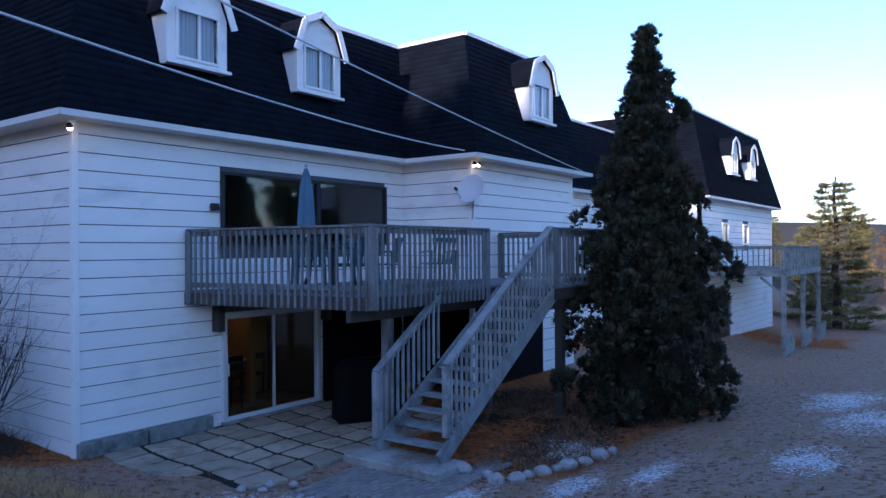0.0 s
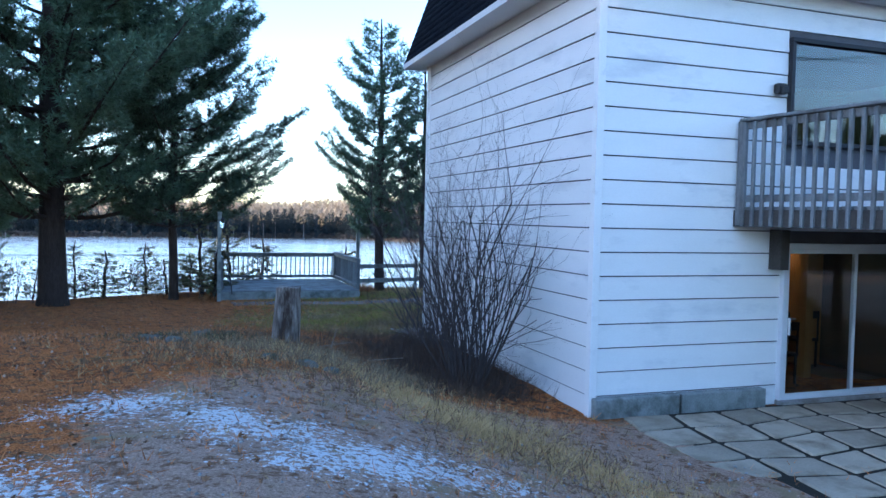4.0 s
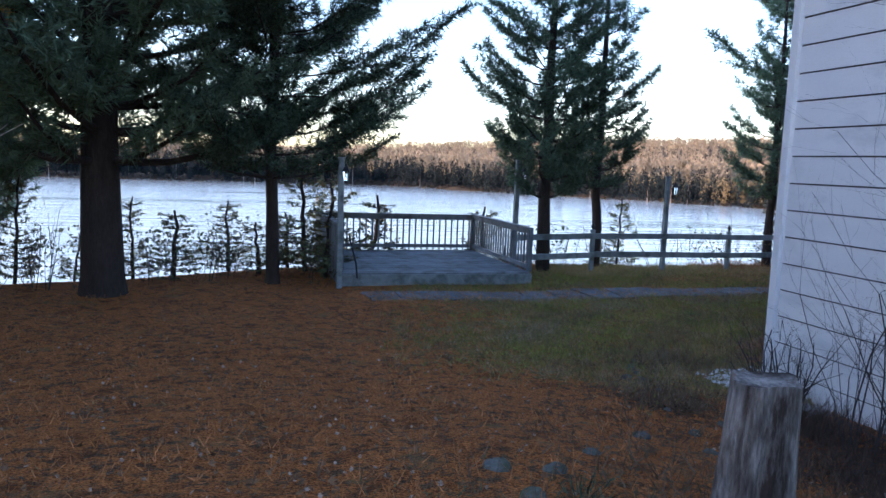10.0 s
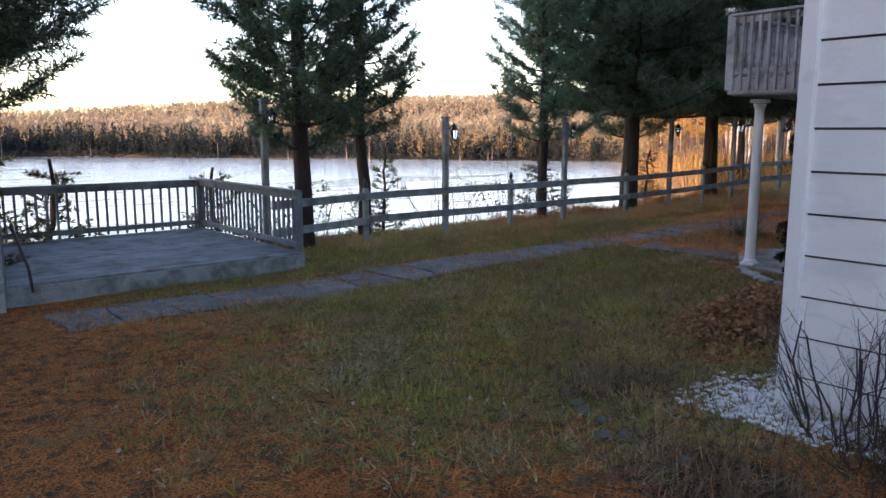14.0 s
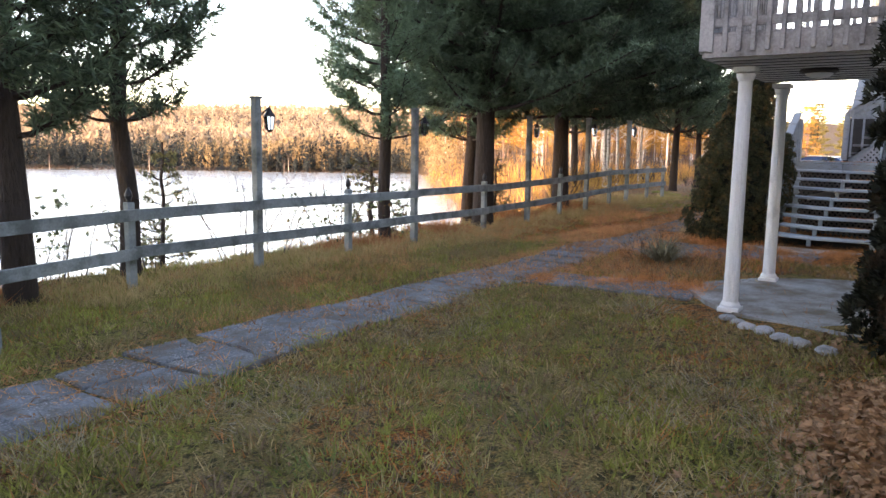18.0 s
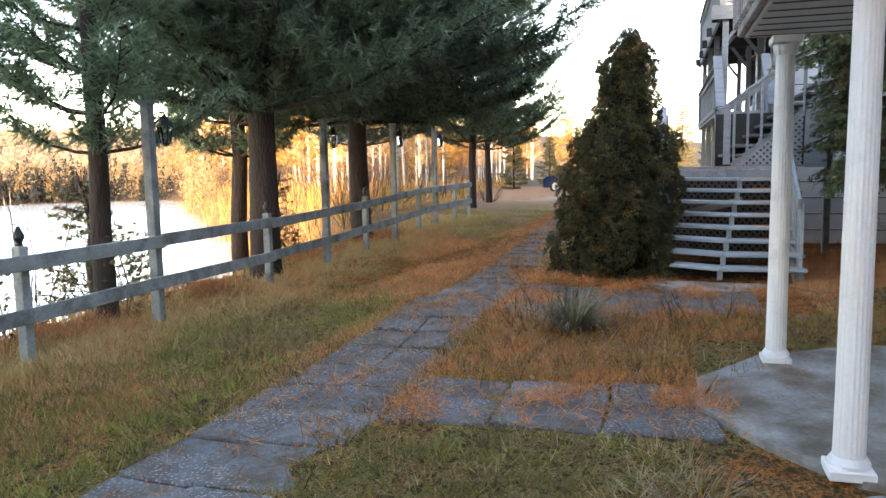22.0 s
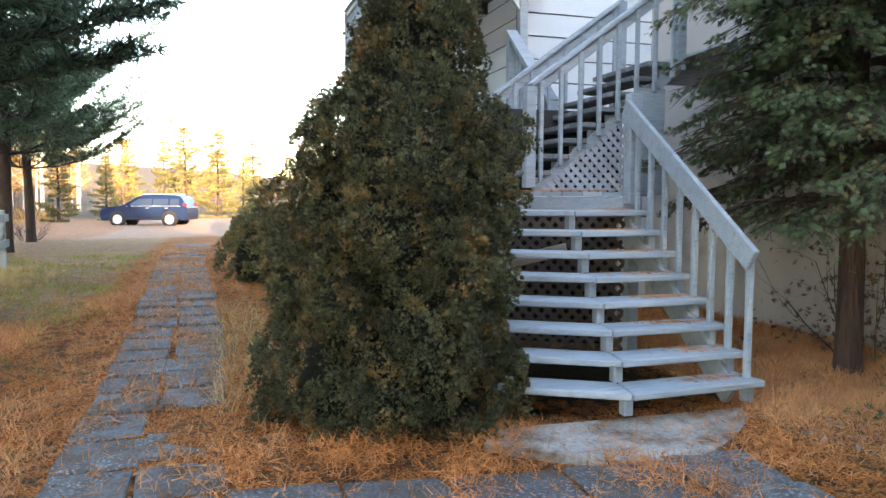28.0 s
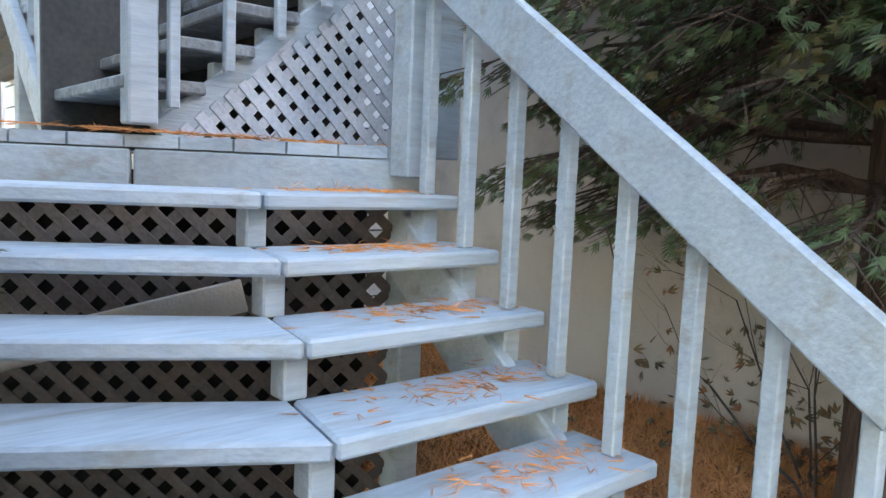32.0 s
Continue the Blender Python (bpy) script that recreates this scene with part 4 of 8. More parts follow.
for a, b in rim:
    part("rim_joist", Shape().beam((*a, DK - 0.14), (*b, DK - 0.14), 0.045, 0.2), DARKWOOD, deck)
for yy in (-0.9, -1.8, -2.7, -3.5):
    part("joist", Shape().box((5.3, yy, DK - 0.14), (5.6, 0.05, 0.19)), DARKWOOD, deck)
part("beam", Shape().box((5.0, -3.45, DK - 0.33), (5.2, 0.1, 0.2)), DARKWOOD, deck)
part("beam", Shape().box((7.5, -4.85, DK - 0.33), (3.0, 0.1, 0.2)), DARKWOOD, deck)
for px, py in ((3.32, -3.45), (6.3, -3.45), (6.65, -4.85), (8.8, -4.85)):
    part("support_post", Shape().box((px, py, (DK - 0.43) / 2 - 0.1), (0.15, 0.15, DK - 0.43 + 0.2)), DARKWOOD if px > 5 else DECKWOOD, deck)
for px in (2.55, 5.25):
    part("wall_bracket", Shape().box((px, -0.12, 1.98), (0.14, 0.2, 0.5)), DARKWOOD, deck, "dark wooden bracket")
railing(deck, (1.95, -0.1, DK), (2.5, -3.85, DK), 1.05, DECKWOOD, drop=0.24)
railing(deck, (2.5, -3.85, DK), (5.7, -3.85, DK), 1.05, DECKWOOD, drop=0.24, post0=False)
railing(deck, (6.05, -5.05, DK), (9.0, -5.05, DK), 1.05, DECKWOOD, spacing=0.2)
railing(deck, (9.0, -5.05, DK), (9.0, -2.1, DK), 1.05, DECKWOOD, post0=False)

st = thing("front_stairs", (4.3, -4.45, 0.1), "weathered grey open-riser stairs down to the patio", "stairs")
NR = 13
for k in range(1, NR):
    z = 0.14 + (DK - 0.14) * k / NR
    x = 2.62 + (6.05 - 2.62) * (k - 0.5) / (NR - 0.5)
    part("tread", Shape().box((x + 0.09, -4.45, z - 0.02), (0.27, 1.16, 0.04)), STAIRWOOD, st)
for yy in (-3.87, -5.03):
    part("stringer", Shape().beam((2.58, yy, 0.17), (6.1, yy, DK - 0.12), 0.045, 0.25), STAIRWOOD, st)
railing(st, (2.55, -3.87, 0.35), (4.15, -3.87, 1.41), 1.0, STAIRWOOD, low=None, post1=False)
railing(st, (2.75, -5.03, 0.47), (5.95, -5.03, 2.52), 1.05, STAIRWOOD, low=None)
solo("step_pad", Shape().box((2.55, -4.4, 0.07), (0.75, 1.75, 0.14), bev=0.02), CONCRETE, "worn concrete pad under the stairs", "pad")

# black sheets over the white siding put the deep under-deck shade in as colour
solo("wall_panel", Shape().box((6.55, -0.035, 1.1), (2.6, 0.04, 2.2), bev=0.004), mat("under_deck_shade_black", (0.008, 0.008, 0.010), 0.9, 3, 0.3, 40, 0.3, spec=0.05), "black sheet standing for the shade on the wall under the deck", "wall", kind="structure")
UNDERDECKSHADE = mat("under_deck_shade_dark", (0.008, 0.008, 0.010), 0.9, 3, 0.3, 40, 0.3, spec=0.05)
solo("wall_panel_side", Shape().box((7.912, -1.0, 1.1), (0.03, 1.9, 2.2), bev=0.004), UNDERDECKSHADE, "black sheet standing for the shade on the bay side under the deck", "wall", kind="structure")
solo("wall_panel_bay", Shape().box((9.58, -2.035, 1.1), (3.16, 0.03, 2.2), bev=0.004), UNDERDECKSHADE, "black sheet standing for the shade on the bay front under the deck", "wall", kind="structure")
cov = thing("covered_barbecue", (4.6, -1.9, 0.03), "black tarpaulin-covered barbecue under the deck", "barbecue")
cz = Shape()
ring = lambda sx, sy, z: [(4.6 + sx * a * 0.86 + sy * b * 0.5, -1.9 - sx * a * 0.5 + sy * b * 0.86, z) for a, b in ((-1, -0.8), (-0.8, -1), (0.8, -1), (1, -0.8), (1, 0.8), (0.8, 1), (-0.8, 1), (-1, 0.8))]
tiers = [ring(0.66, 0.36, 0.03), ring(0.64, 0.34, 0.5), ring(0.62, 0.34, 0.95), ring(0.5, 0.28, 1.12), ring(0.3, 0.16, 1.17)]
cz.add([p for q in tiers for p in q], [(j * 8 + i, j * 8 + (i + 1) % 8, j * 8 + 8 + (i + 1) % 8, j * 8 + 8 + i) for j in range(4) for i in range(8)] + [tuple(range(32, 40)), tuple(range(7, -1, -1))])
part("cover", cz, mat("black_tarpaulin", (0.005, 0.005, 0.006), 0.8, 4, 0.3, 20, 0.5, dist=0.04, spec=0.08), cov)

# furniture and fittings on and over the deck
umb = thing("patio_umbrella", (3.12, -1.8, DK), "closed slate-blue patio umbrella on a pole", "umbrella")
part("pole", Shape().tube((3.12, -1.8, DK), (3.12, -1.8, 4.66), 0.02, n=10), METAL, umb)
fold = Shape()
prof = [(0.03, 4.6), (0.07, 4.5), (0.12, 4.25), (0.15, 3.9), (0.17, 3.55)]
vs = []
for r, z in prof:
    for i in range(16):
        a = 2 * math.pi * i / 16
        rr = r * (1.0 if i % 2 else 0.62)
        vs.append((3.12 + rr * math.cos(a), -1.8 + rr * math.sin(a), z))
fold.add(vs, [(j * 16 + i, j * 16 + (i + 1) % 16, (j + 1) * 16 + (i + 1) % 16, (j + 1) * 16 + i) for j in range(4) for i in range(16)] + [tuple(range(15, -1, -1)), tuple(range(64, 80))])
part("canopy", fold, FABRIC, umb, "folded slate-blue cloth canopy")
part("finial", Shape().turned((3.12, -1.8, 4.62), [(0.015, 0), (0.03, 0.03), (0.012, 0.07)], 10), METAL, umb)
part("base", Shape().turned((3.12, -1.8, DK), [(0.24, 0), (0.24, 0.05), (0.06, 0.1), (0.03, 0.2)], 16), BLACKMETAL, umb)
tb = thing("patio_table", (3.65, -1.9, DK), "round dark metal patio table on the deck", "table")
part("tabletop", Shape().turned((3.65, -1.9, DK + 0.7), [(0.55, 0), (0.57, 0.015), (0.55, 0.03)], 28), BLACKMETAL, tb)
for i in range(4):
    a = math.pi / 4 + i * math.pi / 2
    part("leg", Shape().tube((3.65 + 0.42 * math.cos(a), -1.9 + 0.42 * math.sin(a), DK), (3.65 + 0.35 * math.cos(a), -1.9 + 0.35 * math.sin(a), DK + 0.7), 0.018, n=8), BLACKMETAL, tb)


def garden_chair(x, y, turn):
    c = thing("garden_chair", (0, 0, 0), "dark teal plastic garden chair beside the table", "chair", "chairs on the deck")
    part("seat", Shape().box((0, 0, 0.42), (0.48, 0.46, 0.03), bev=0.012), TEALPLASTIC, c)
    for i in range(5):
        part("back_slat", Shape().beam((-0.18 + i * 0.09, 0.22, 0.44), (-0.2 + i * 0.1, 0.32, 0.86), 0.055, 0.015, up=(0, 1, 0)), TEALPLASTIC, c)
    part("back_top", Shape().beam((-0.26, 0.32, 0.86), (0.26, 0.32, 0.86), 0.03, 0.08), TEALPLASTIC, c)
    for sx in (-1, 1):
        part("armrest", Shape().beam((sx * 0.27, -0.22, 0.63), (sx * 0.27, 0.27, 0.66), 0.06, 0.025), TEALPLASTIC, c)
        for fy, tz in ((-0.21, 0.62), (0.24, 0.66)):
            part("leg", Shape().beam((sx * 0.28, fy * 1.1, 0.0), (sx * 0.25, fy, tz), 0.04, 0.04, up=(0, 1, 0)), TEALPLASTIC, c)
    c.location, c.rotation_euler = (x, y, DK), (0, 0, turn)


for x, y, a in ((2.75, -2.3, 2.2), (3.3, -2.8, 3.0), (4.3, -2.5, -2.2), (4.55, -1.5, -1.3), (5.3, -3.0, 2.7)):
    garden_chair(x, y, a)

dish = thing("satellite_dish", (7.86, -2.12, 3.85), "pale grey satellite dish on the bay's corner", "satellite dish")
ctr, nrm = Vector((7.66, -2.2, 4.5)), Vector((-0.95, -0.1, 0.28)).normalized()
u = nrm.orthogonal().normalized()
v = nrm.cross(u)
vs, fs = [], []
for j in range(6):
    for i in range(24):
        a = 2 * math.pi * i / 24
        r = 0.31 * j / 5
        vs.append(tuple(ctr + u * (r * math.cos(a)) + v * (r * 1.08 * math.sin(a)) + nrm * (0.07 * (j / 5) ** 2)))
fs = [(j * 24 + i, j * 24 + (i + 1) % 24, (j + 1) * 24 + (i + 1) % 24, (j + 1) * 24 + i) for j in range(5) for i in range(24)]
back = [(b[0] - nrm.x * 0.015, b[1] - nrm.y * 0.015, b[2] - nrm.z * 0.015) for b in vs]
part("reflector", Shape().add(vs, fs).add(back, [f[::-1] for f in fs]), DISHMAT, dish, smooth=True)
part("mast", Shape().tube((7.9, -2.06, 3.85), (7.85, -2.13, 4.35), 0.02).tube((7.85, -2.13, 4.35), tuple(ctr), 0.02), METAL, dish)
part("arm", Shape().tube(tuple(ctr - v * 0.3), tuple(ctr + nrm * 0.42 - v * 0.22), 0.012), METAL, dish)
part("receiver", Shape().tube(tuple(ctr + nrm * 0.46 - v * 0.2), tuple(ctr + nrm * 0.38 - v * 0.2), 0.035), BLACKMETAL, dish)


def flood_lamp(p, heads):
    f = thing("flood_lamp", p, "lit warm outdoor flood lamp under the eave", "lamp", "outdoor lamps")
    part("mount", Shape().turned((p[0], p[1], p[2]), [(0.05, 0.0), (0.05, 0.05)], 12), TRIM, f)
    for dx, dy in heads:
        q = Vector(p) + Vector((dx, dy, -0.05))
        part("head", Shape().tube(tuple(q), tuple(q + Vector((dx * 0.4, dy * 0.4, 0.03))), 0.05, 0.035, 12), BLACKMETAL, f)
        part("bulb", Shape().tube(tuple(q - Vector((0, 0, 0.01))), tuple(q + Vector((dx * -0.3, dy * -0.3, -0.05))), 0.045, 0.035, 12), BULB, f, "glowing warm bulb")


flood_lamp((7.78, -2.2, 5.11), ((-0.07, -0.05), (0.04, -0.09)))
flood_lamp((-0.15, -0.22, 5.11), ((-0.06, -0.06),))
solo("wall_lamp", Shape().box((2.52, -0.07, 3.98), (0.16, 0.1, 0.13), bev=0.02).box((2.52, -0.14, 3.96), (0.1, 0.05, 0.09), bev=0.015), BLACKMETAL, "small dark wall lamp beside the window", "lamp")


def cable(p0, p1, sag, r=0.011):
    cu = bpy.data.curves.new("cable", "CURVE")
    cu.dimensions, cu.bevel_depth, cu.bevel_resolution = "3D", r, 1
    sp = cu.splines.new("POLY")
    n = 24
    sp.points.add(n)
    m = (Vector(p0) + Vector(p1)) / 2
    for i in range(n + 1):
        t = i / n
        q = Vector(p0).lerp(Vector(p1), t) - Vector((0, 0, sag * 4 * t * (1 - t))) - m
        sp.points[i].co = (*q, 1)
    cu.materials.append(DISHMAT)
    ob = new("overhead_cable", cu)
    ob.location = m
    return tagged(ob, "pale overhead service cable to the lodge", "cable", "overhead cables")


cable((7.1, -2.4, 5.28), (-9.0, -7.53, 4.95), 0.25)
cable((12.8, -2.42, 5.3), (-7.5, -6.3, 6.0), 0.1)

# ---- far wing of the lodge ----
wall_run("wall_wing_front", "x", -2.0, 24.8, 37.1, -1.3, EAVE, -1, [(27.6, 28.6, 3.3, 4.3), (31.1, 32.1, 3.3, 4.3), (26.6, 29.0, -1.1, 1.1)], label="white front wall of the far wing")
wall_run("wall_wing_end", "y", 37.1, -2.0, 6.0, -1.3, EAVE, 1, boards=False, label="white end wall of the far wing")
wall_run("wall_link", "x", 0.6, 13.0, 24.8, -1.0, EAVE, -1, label="white wall linking the wings")
wall_run("wall_wing_west", "y", 24.8, -2.0, 0.6, -1.3, EAVE, -1, boards=False, label="white return wall of the far wing")
mansard("roof_wing", 24.8, 37.1, -2.0, 6.0, EAVE, 8.95, 0.95, 0.42, "sew", "charcoal mansard roof of the far wing")
mansard("roof_link", 13.0, 25.2, 0.6, 6.0, EAVE - 0.006, 7.9, 0.8, 0.42, "s", "charcoal mansard roof of the link")
dormer(28.6, -2.3, 6.4)
dormer(31.8, -2.3, 6.4)
for i, (xx, w) in enumerate(((28.1, 1.0), (31.6, 1.0))):
    ww = thing("window_%d" % (3 + i), (xx, -2.0, 3.3), "dark white-framed upper window of the far wing", "window", kind="structure")
    frame_rect(ww, xx - w / 2, xx + w / 2, 3.3, 4.3, -2.02, 0.08, 0.1, TRIM)
    part("pane", Shape().box((xx, -1.98, 3.8), (w - 0.16, 0.02, 0.84)), DARKGLASS, ww)
wd = thing("door_2", (27.8, -2.0, -1.1), "white-framed glazed door under the far deck", "door", kind="structure")
frame_rect(wd, 26.6, 29.0, -1.1, 1.1, -2.02, 0.08, 0.1, TRIM)
part("pane", Shape().box((27.8, -1.98, 0.0), (2.24, 0.02, 2.04)), DARKGLASS, wd)
fd = thing("far_deck", (29.2, -3.6, 2.3), "blue-grey railed deck on posts at the far wing", "deck")
for k in range(20):
    part("deck_board", Shape().box((29.2, -2.1 - k * 0.142, 2.26), (7.7, 0.135, 0.04)), GREENWOOD, fd)
part("rim_joist", Shape().box((29.2, -5.0, 2.14), (7.8, 0.05, 0.22)), GREENWOOD, fd)
part("rim_joist", Shape().box((25.35, -3.5, 2.14), (0.05, 2.85, 0.22)), GREENWOOD, fd)
railing(fd, (25.35, -2.1, 2.28), (25.35, -4.98, 2.28), 0.95, GREENWOOD, spacing=0.2)
railing(fd, (25.35, -4.98, 2.28), (33.0, -4.98, 2.28), 0.95, GREENWOOD, spacing=0.16, post0=False)
for px in (25.4, 29.2, 32.9):
    zg = ground_at(px, -5.0)
    part("support_post", Shape().box((px, -4.95, (2.05 + zg) / 2), (0.16, 0.16, 2.05 - zg + 0.1)), GREENWOOD, fd)
    part("brace", Shape().beam((px, -4.95, 1.3), (px + (0.7 if px < 32 else -0.7), -4.95, 2.0), 0.09, 0.09), GREENWOOD, fd)
    part("brace", Shape().beam((px, -4.9, 1.3), (px, -4.1, 2.0), 0.09, 0.09, up=(1, 0, 0)), GREENWOOD, fd)
    part("low_panel", Shape().box((px + 0.9, -5.0, zg + 0.45), (1.5, 0.04, 0.75)), GREENWOOD, fd)

# ---- lake-side balcony ----
BX0, BX1, BY1, BF = 4.75, 7.4, 9.55, 2.62
bal = thing("lake_balcony", (6.1, 8.0, 2.4), "weathered wooden balcony with a white soffit on two columns", "balcony")
part("soffit", Shape().box(((BX0 + BX1) / 2, (HY + BY1) / 2, 2.41), (BX1 - BX0 - 0.06, BY1 - HY - 0.06, 0.03)), SOFFIT, bal, "grey-white boarded soffit")
for k in range(11):
    part("soffit_batten", Shape().box((BX0 + 0.12 + k * 0.24, (HY + BY1) / 2, 2.392), (0.012, BY1 - HY - 0.1, 0.008), bev=0.001), GAP, bal)
for a, b in (((BX0, HY + 0.03), (BX0, BY1)), ((BX0, BY1), (BX1, BY1)), ((BX1, BY1), (BX1, HY + 0.03))):
    part("rim_joist", Shape().beam((*a, 2.51), (*b, 2.51), 0.045, 0.2), BALWOOD, bal)
for k in range(22):
    part("deck_board", Shape().box(((BX0 + BX1) / 2, HY + 0.1 + k * 0.147, BF), (BX1 - BX0, 0.14, 0.035)), BALWOOD, bal)
railing(bal, (BX0, BY1, BF), (BX0, HY + 0.1, BF), 0.85, BALWOOD, drop=0.16, spacing=0.12)
railing(bal, (BX1, BY1, BF), (BX0, BY1, BF), 0.85, BALWOOD, drop=0.16, post0=False, post1=False, spacing=0.12)
railing(bal, (BX1, HY + 0.1, BF), (BX1, BY1, BF), 0.85, BALWOOD, drop=0.16, spacing=0.12)
lamp = thing("ceiling_light", (5.95, 8.75, 2.33), "round brown ceiling light under the balcony", "lamp")
part("rim", Shape().turned((5.95, 8.75, 2.35), [(0.17, 0.045), (0.18, 0.02), (0.15, 0.0)], 24), mat("brown_lamp_metal", (0.07, 0.05, 0.04), 0.4), lamp)
part("diffuser", Shape().turned((5.95, 8.75, 2.3), [(0.03, 0.0), (0.1, 0.02), (0.14, 0.055)], 24), TRIM, lamp, "pale glass diffuser", smooth=True)


def column(x, y):
    c = thing("column", (x, y, 0.02), "white fluted round column under the balcony", "column", "columns of the balcony")
    n, vs = 40, []
    prof = [(0.072, 0.09), (0.070, 0.3), (0.067, 1.4), (0.062, 2.22)]
    for r, z in prof:
        for i in range(n):
            a = 2 * math.pi * i / n
            rr = r * (1.0 if i % 2 else 0.955)
            vs.append((x + rr * math.cos(a), y + rr * math.sin(a), 0.02 + z))
    part("shaft", Shape().add(vs, [(j * n + i, j * n + (i + 1) % n, (j + 1) * n + (i + 1) % n, (j + 1) * n + i) for j in range(3) for i in range(n)]), TRIM, c)
    part("base", Shape().box((x, y, 0.045), (0.2, 0.2, 0.05)).turned((x, y, 0.07), [(0.092, 0), (0.094, 0.02), (0.076, 0.05)], 24), TRIM, c)
    part("capital", Shape().turned((x, y, 2.22), [(0.064, 0), (0.08, 0.03), (0.088, 0.07)], 24).box((x, y, 2.325), (0.2, 0.2, 0.05)), TRIM, c)


column(5.05, 9.24)
column(7.09, 9.28)

# ---- lake-side stairs ----
ls = thing("lake_stairs", (11.6, 9.1, 0.05), "wide pale blue-grey wooden stairs with angled treads", "stairs")
LAND = 1.40


def tread_points(k):
    return (Vector((10.83 + 0.195 * k, 8.42)), Vector((10.78 + 0.207 * k, 9.41 - 0.048 * k)), Vector((10.78 + 0.207 * k + 0.56 * (0.72 + 0.05 * k), 10.12)))


for k in range(8):
    z = 0.20 + 0.15 * k
    R, C, Lp = tread_points(k)
    for a, b in ((R, C), (C, Lp)):
        dv = (b - a).normalized()
        nv = Vector((dv.y, -dv.x))
        gap = dv * 0.004
        mid_n = Vector((1.0, -0.18)).normalized()
        ea = nv * 0.27 if a is R else mid_n * 0.28
        eb = mid_n * 0.28 if b is C else nv * 0.27
        poly = [a + gap, a + gap + ea, b - gap + eb, b - gap]
        q = [p for p in poly]
        area = sum(q[i].x * q[(i + 1) % 4].y - q[(i + 1) % 4].x * q[i].y for i in range(4))
        if area < 0:
            q = q[::-1]
        me = bmesh.new()
        s = Shape().prism([(p.x, p.y) for p in q], z - 0.045, z)
        vsx = [me.verts.new(p) for p in s.v]
        for f in s.f:
            me.faces.new([vsx[i] for i in f])
        bmesh.ops.bevel(me, geom=me.edges[:], offset=0.008, segments=1, affect="EDGES")
        s2 = Shape().add([tuple(p.co) for p in me.verts], [tuple(p.index for p in f.verts) for f in (me.verts.index_update() or me.faces)])
        me.free()
        part("tread", s2, BLUEWOOD, ls)
    zl = z - 0.045
    for p, inx in ((R, Vector((0.12, 0.09))), (C, Vector((0.12, -0.02))), (Lp, Vector((0.12, -0.12)))):
        q = p + inx * 0.7
        low = max(zl - 0.11, ground_at(q.x, q.y) - 0.02)
        part("riser_block", Shape().box((q.x + 0.02, q.y, (zl + low) / 2), (0.07, 0.06, zl - low), bev=0.005), BLUEWOOD, ls)
for i, name in ((0, "r"), (2, "l")):
    a, b = tread_points(0)[i], tread_points(7)[i]
    off = (0.14, 0.08, -0.12)[i]
    part("stringer", Shape().beam((a.x + 0.2, a.y + off * 0.7, 0.06), (b.x + 0.2, b.y + off * 0.7, 1.1), 0.045, 0.2), BLUEWOOD, ls)
# landing, its front edge aslant like the treads
edge_x = lambda yy: 12.40 + 0.56 * (yy - 8.36)
for k in range(12):
    ya, yb = 8.36 + k * 0.146, 8.36 + k * 0.146 + 0.14
    part("landing_board", Shape().prism([(edge_x(ya), ya), (14.2, ya), (14.2, yb), (edge_x(yb), yb)], LAND - 0.04, LAND), BLUEWOOD, ls)
for ya, yb in ((8.36, 9.2), (9.21, 10.1)):
    part("landing_rim", Shape().beam((edge_x(ya) + 0.02, ya, LAND - 0.11), (edge_x(yb) + 0.02, yb, LAND - 0.11), 0.035, 0.13), BLUEWOOD, ls)
for px, py in ((12.5, 8.4), (13.42, 10.03), (14.1, 8.4), (14.1, 10.03)):
    part("support_post", Shape().box((px, py, LAND / 2 - 0.07), (0.1, 0.1, LAND + 0.02)), BLUEWOOD, ls)
for k in range(8):
    bx = 10.93 + 0.193 * k
    foot, head = 0.20 + 0.15 * k, 0.92 + (bx - 10.855) * 0.72
    part("baluster", Shape().box((bx, 8.49, (foot + head) / 2), (0.038, 0.038, head - foot), bev=0.004), BLUEWOOD, ls)
part("rail_board", Shape().beam((10.85, 8.54, 0.965), (12.40, 8.54, 2.08), 0.04, 0.15), BLUEWOOD, ls)
railing(ls, (11.5, 10.16, 0.2), (13.35, 10.1, 1.40), 0.9, BLUEWOOD, spacing=0.15, low=None)
part("newel_post", Shape().box((12.40, 8.47, 1.75), (0.1, 0.1, 0.9)), BLUEWOOD, ls)
part("newel_post", Shape().box((13.4, 10.05, 1.75), (0.1, 0.1, 0.9)), BLUEWOOD, ls)


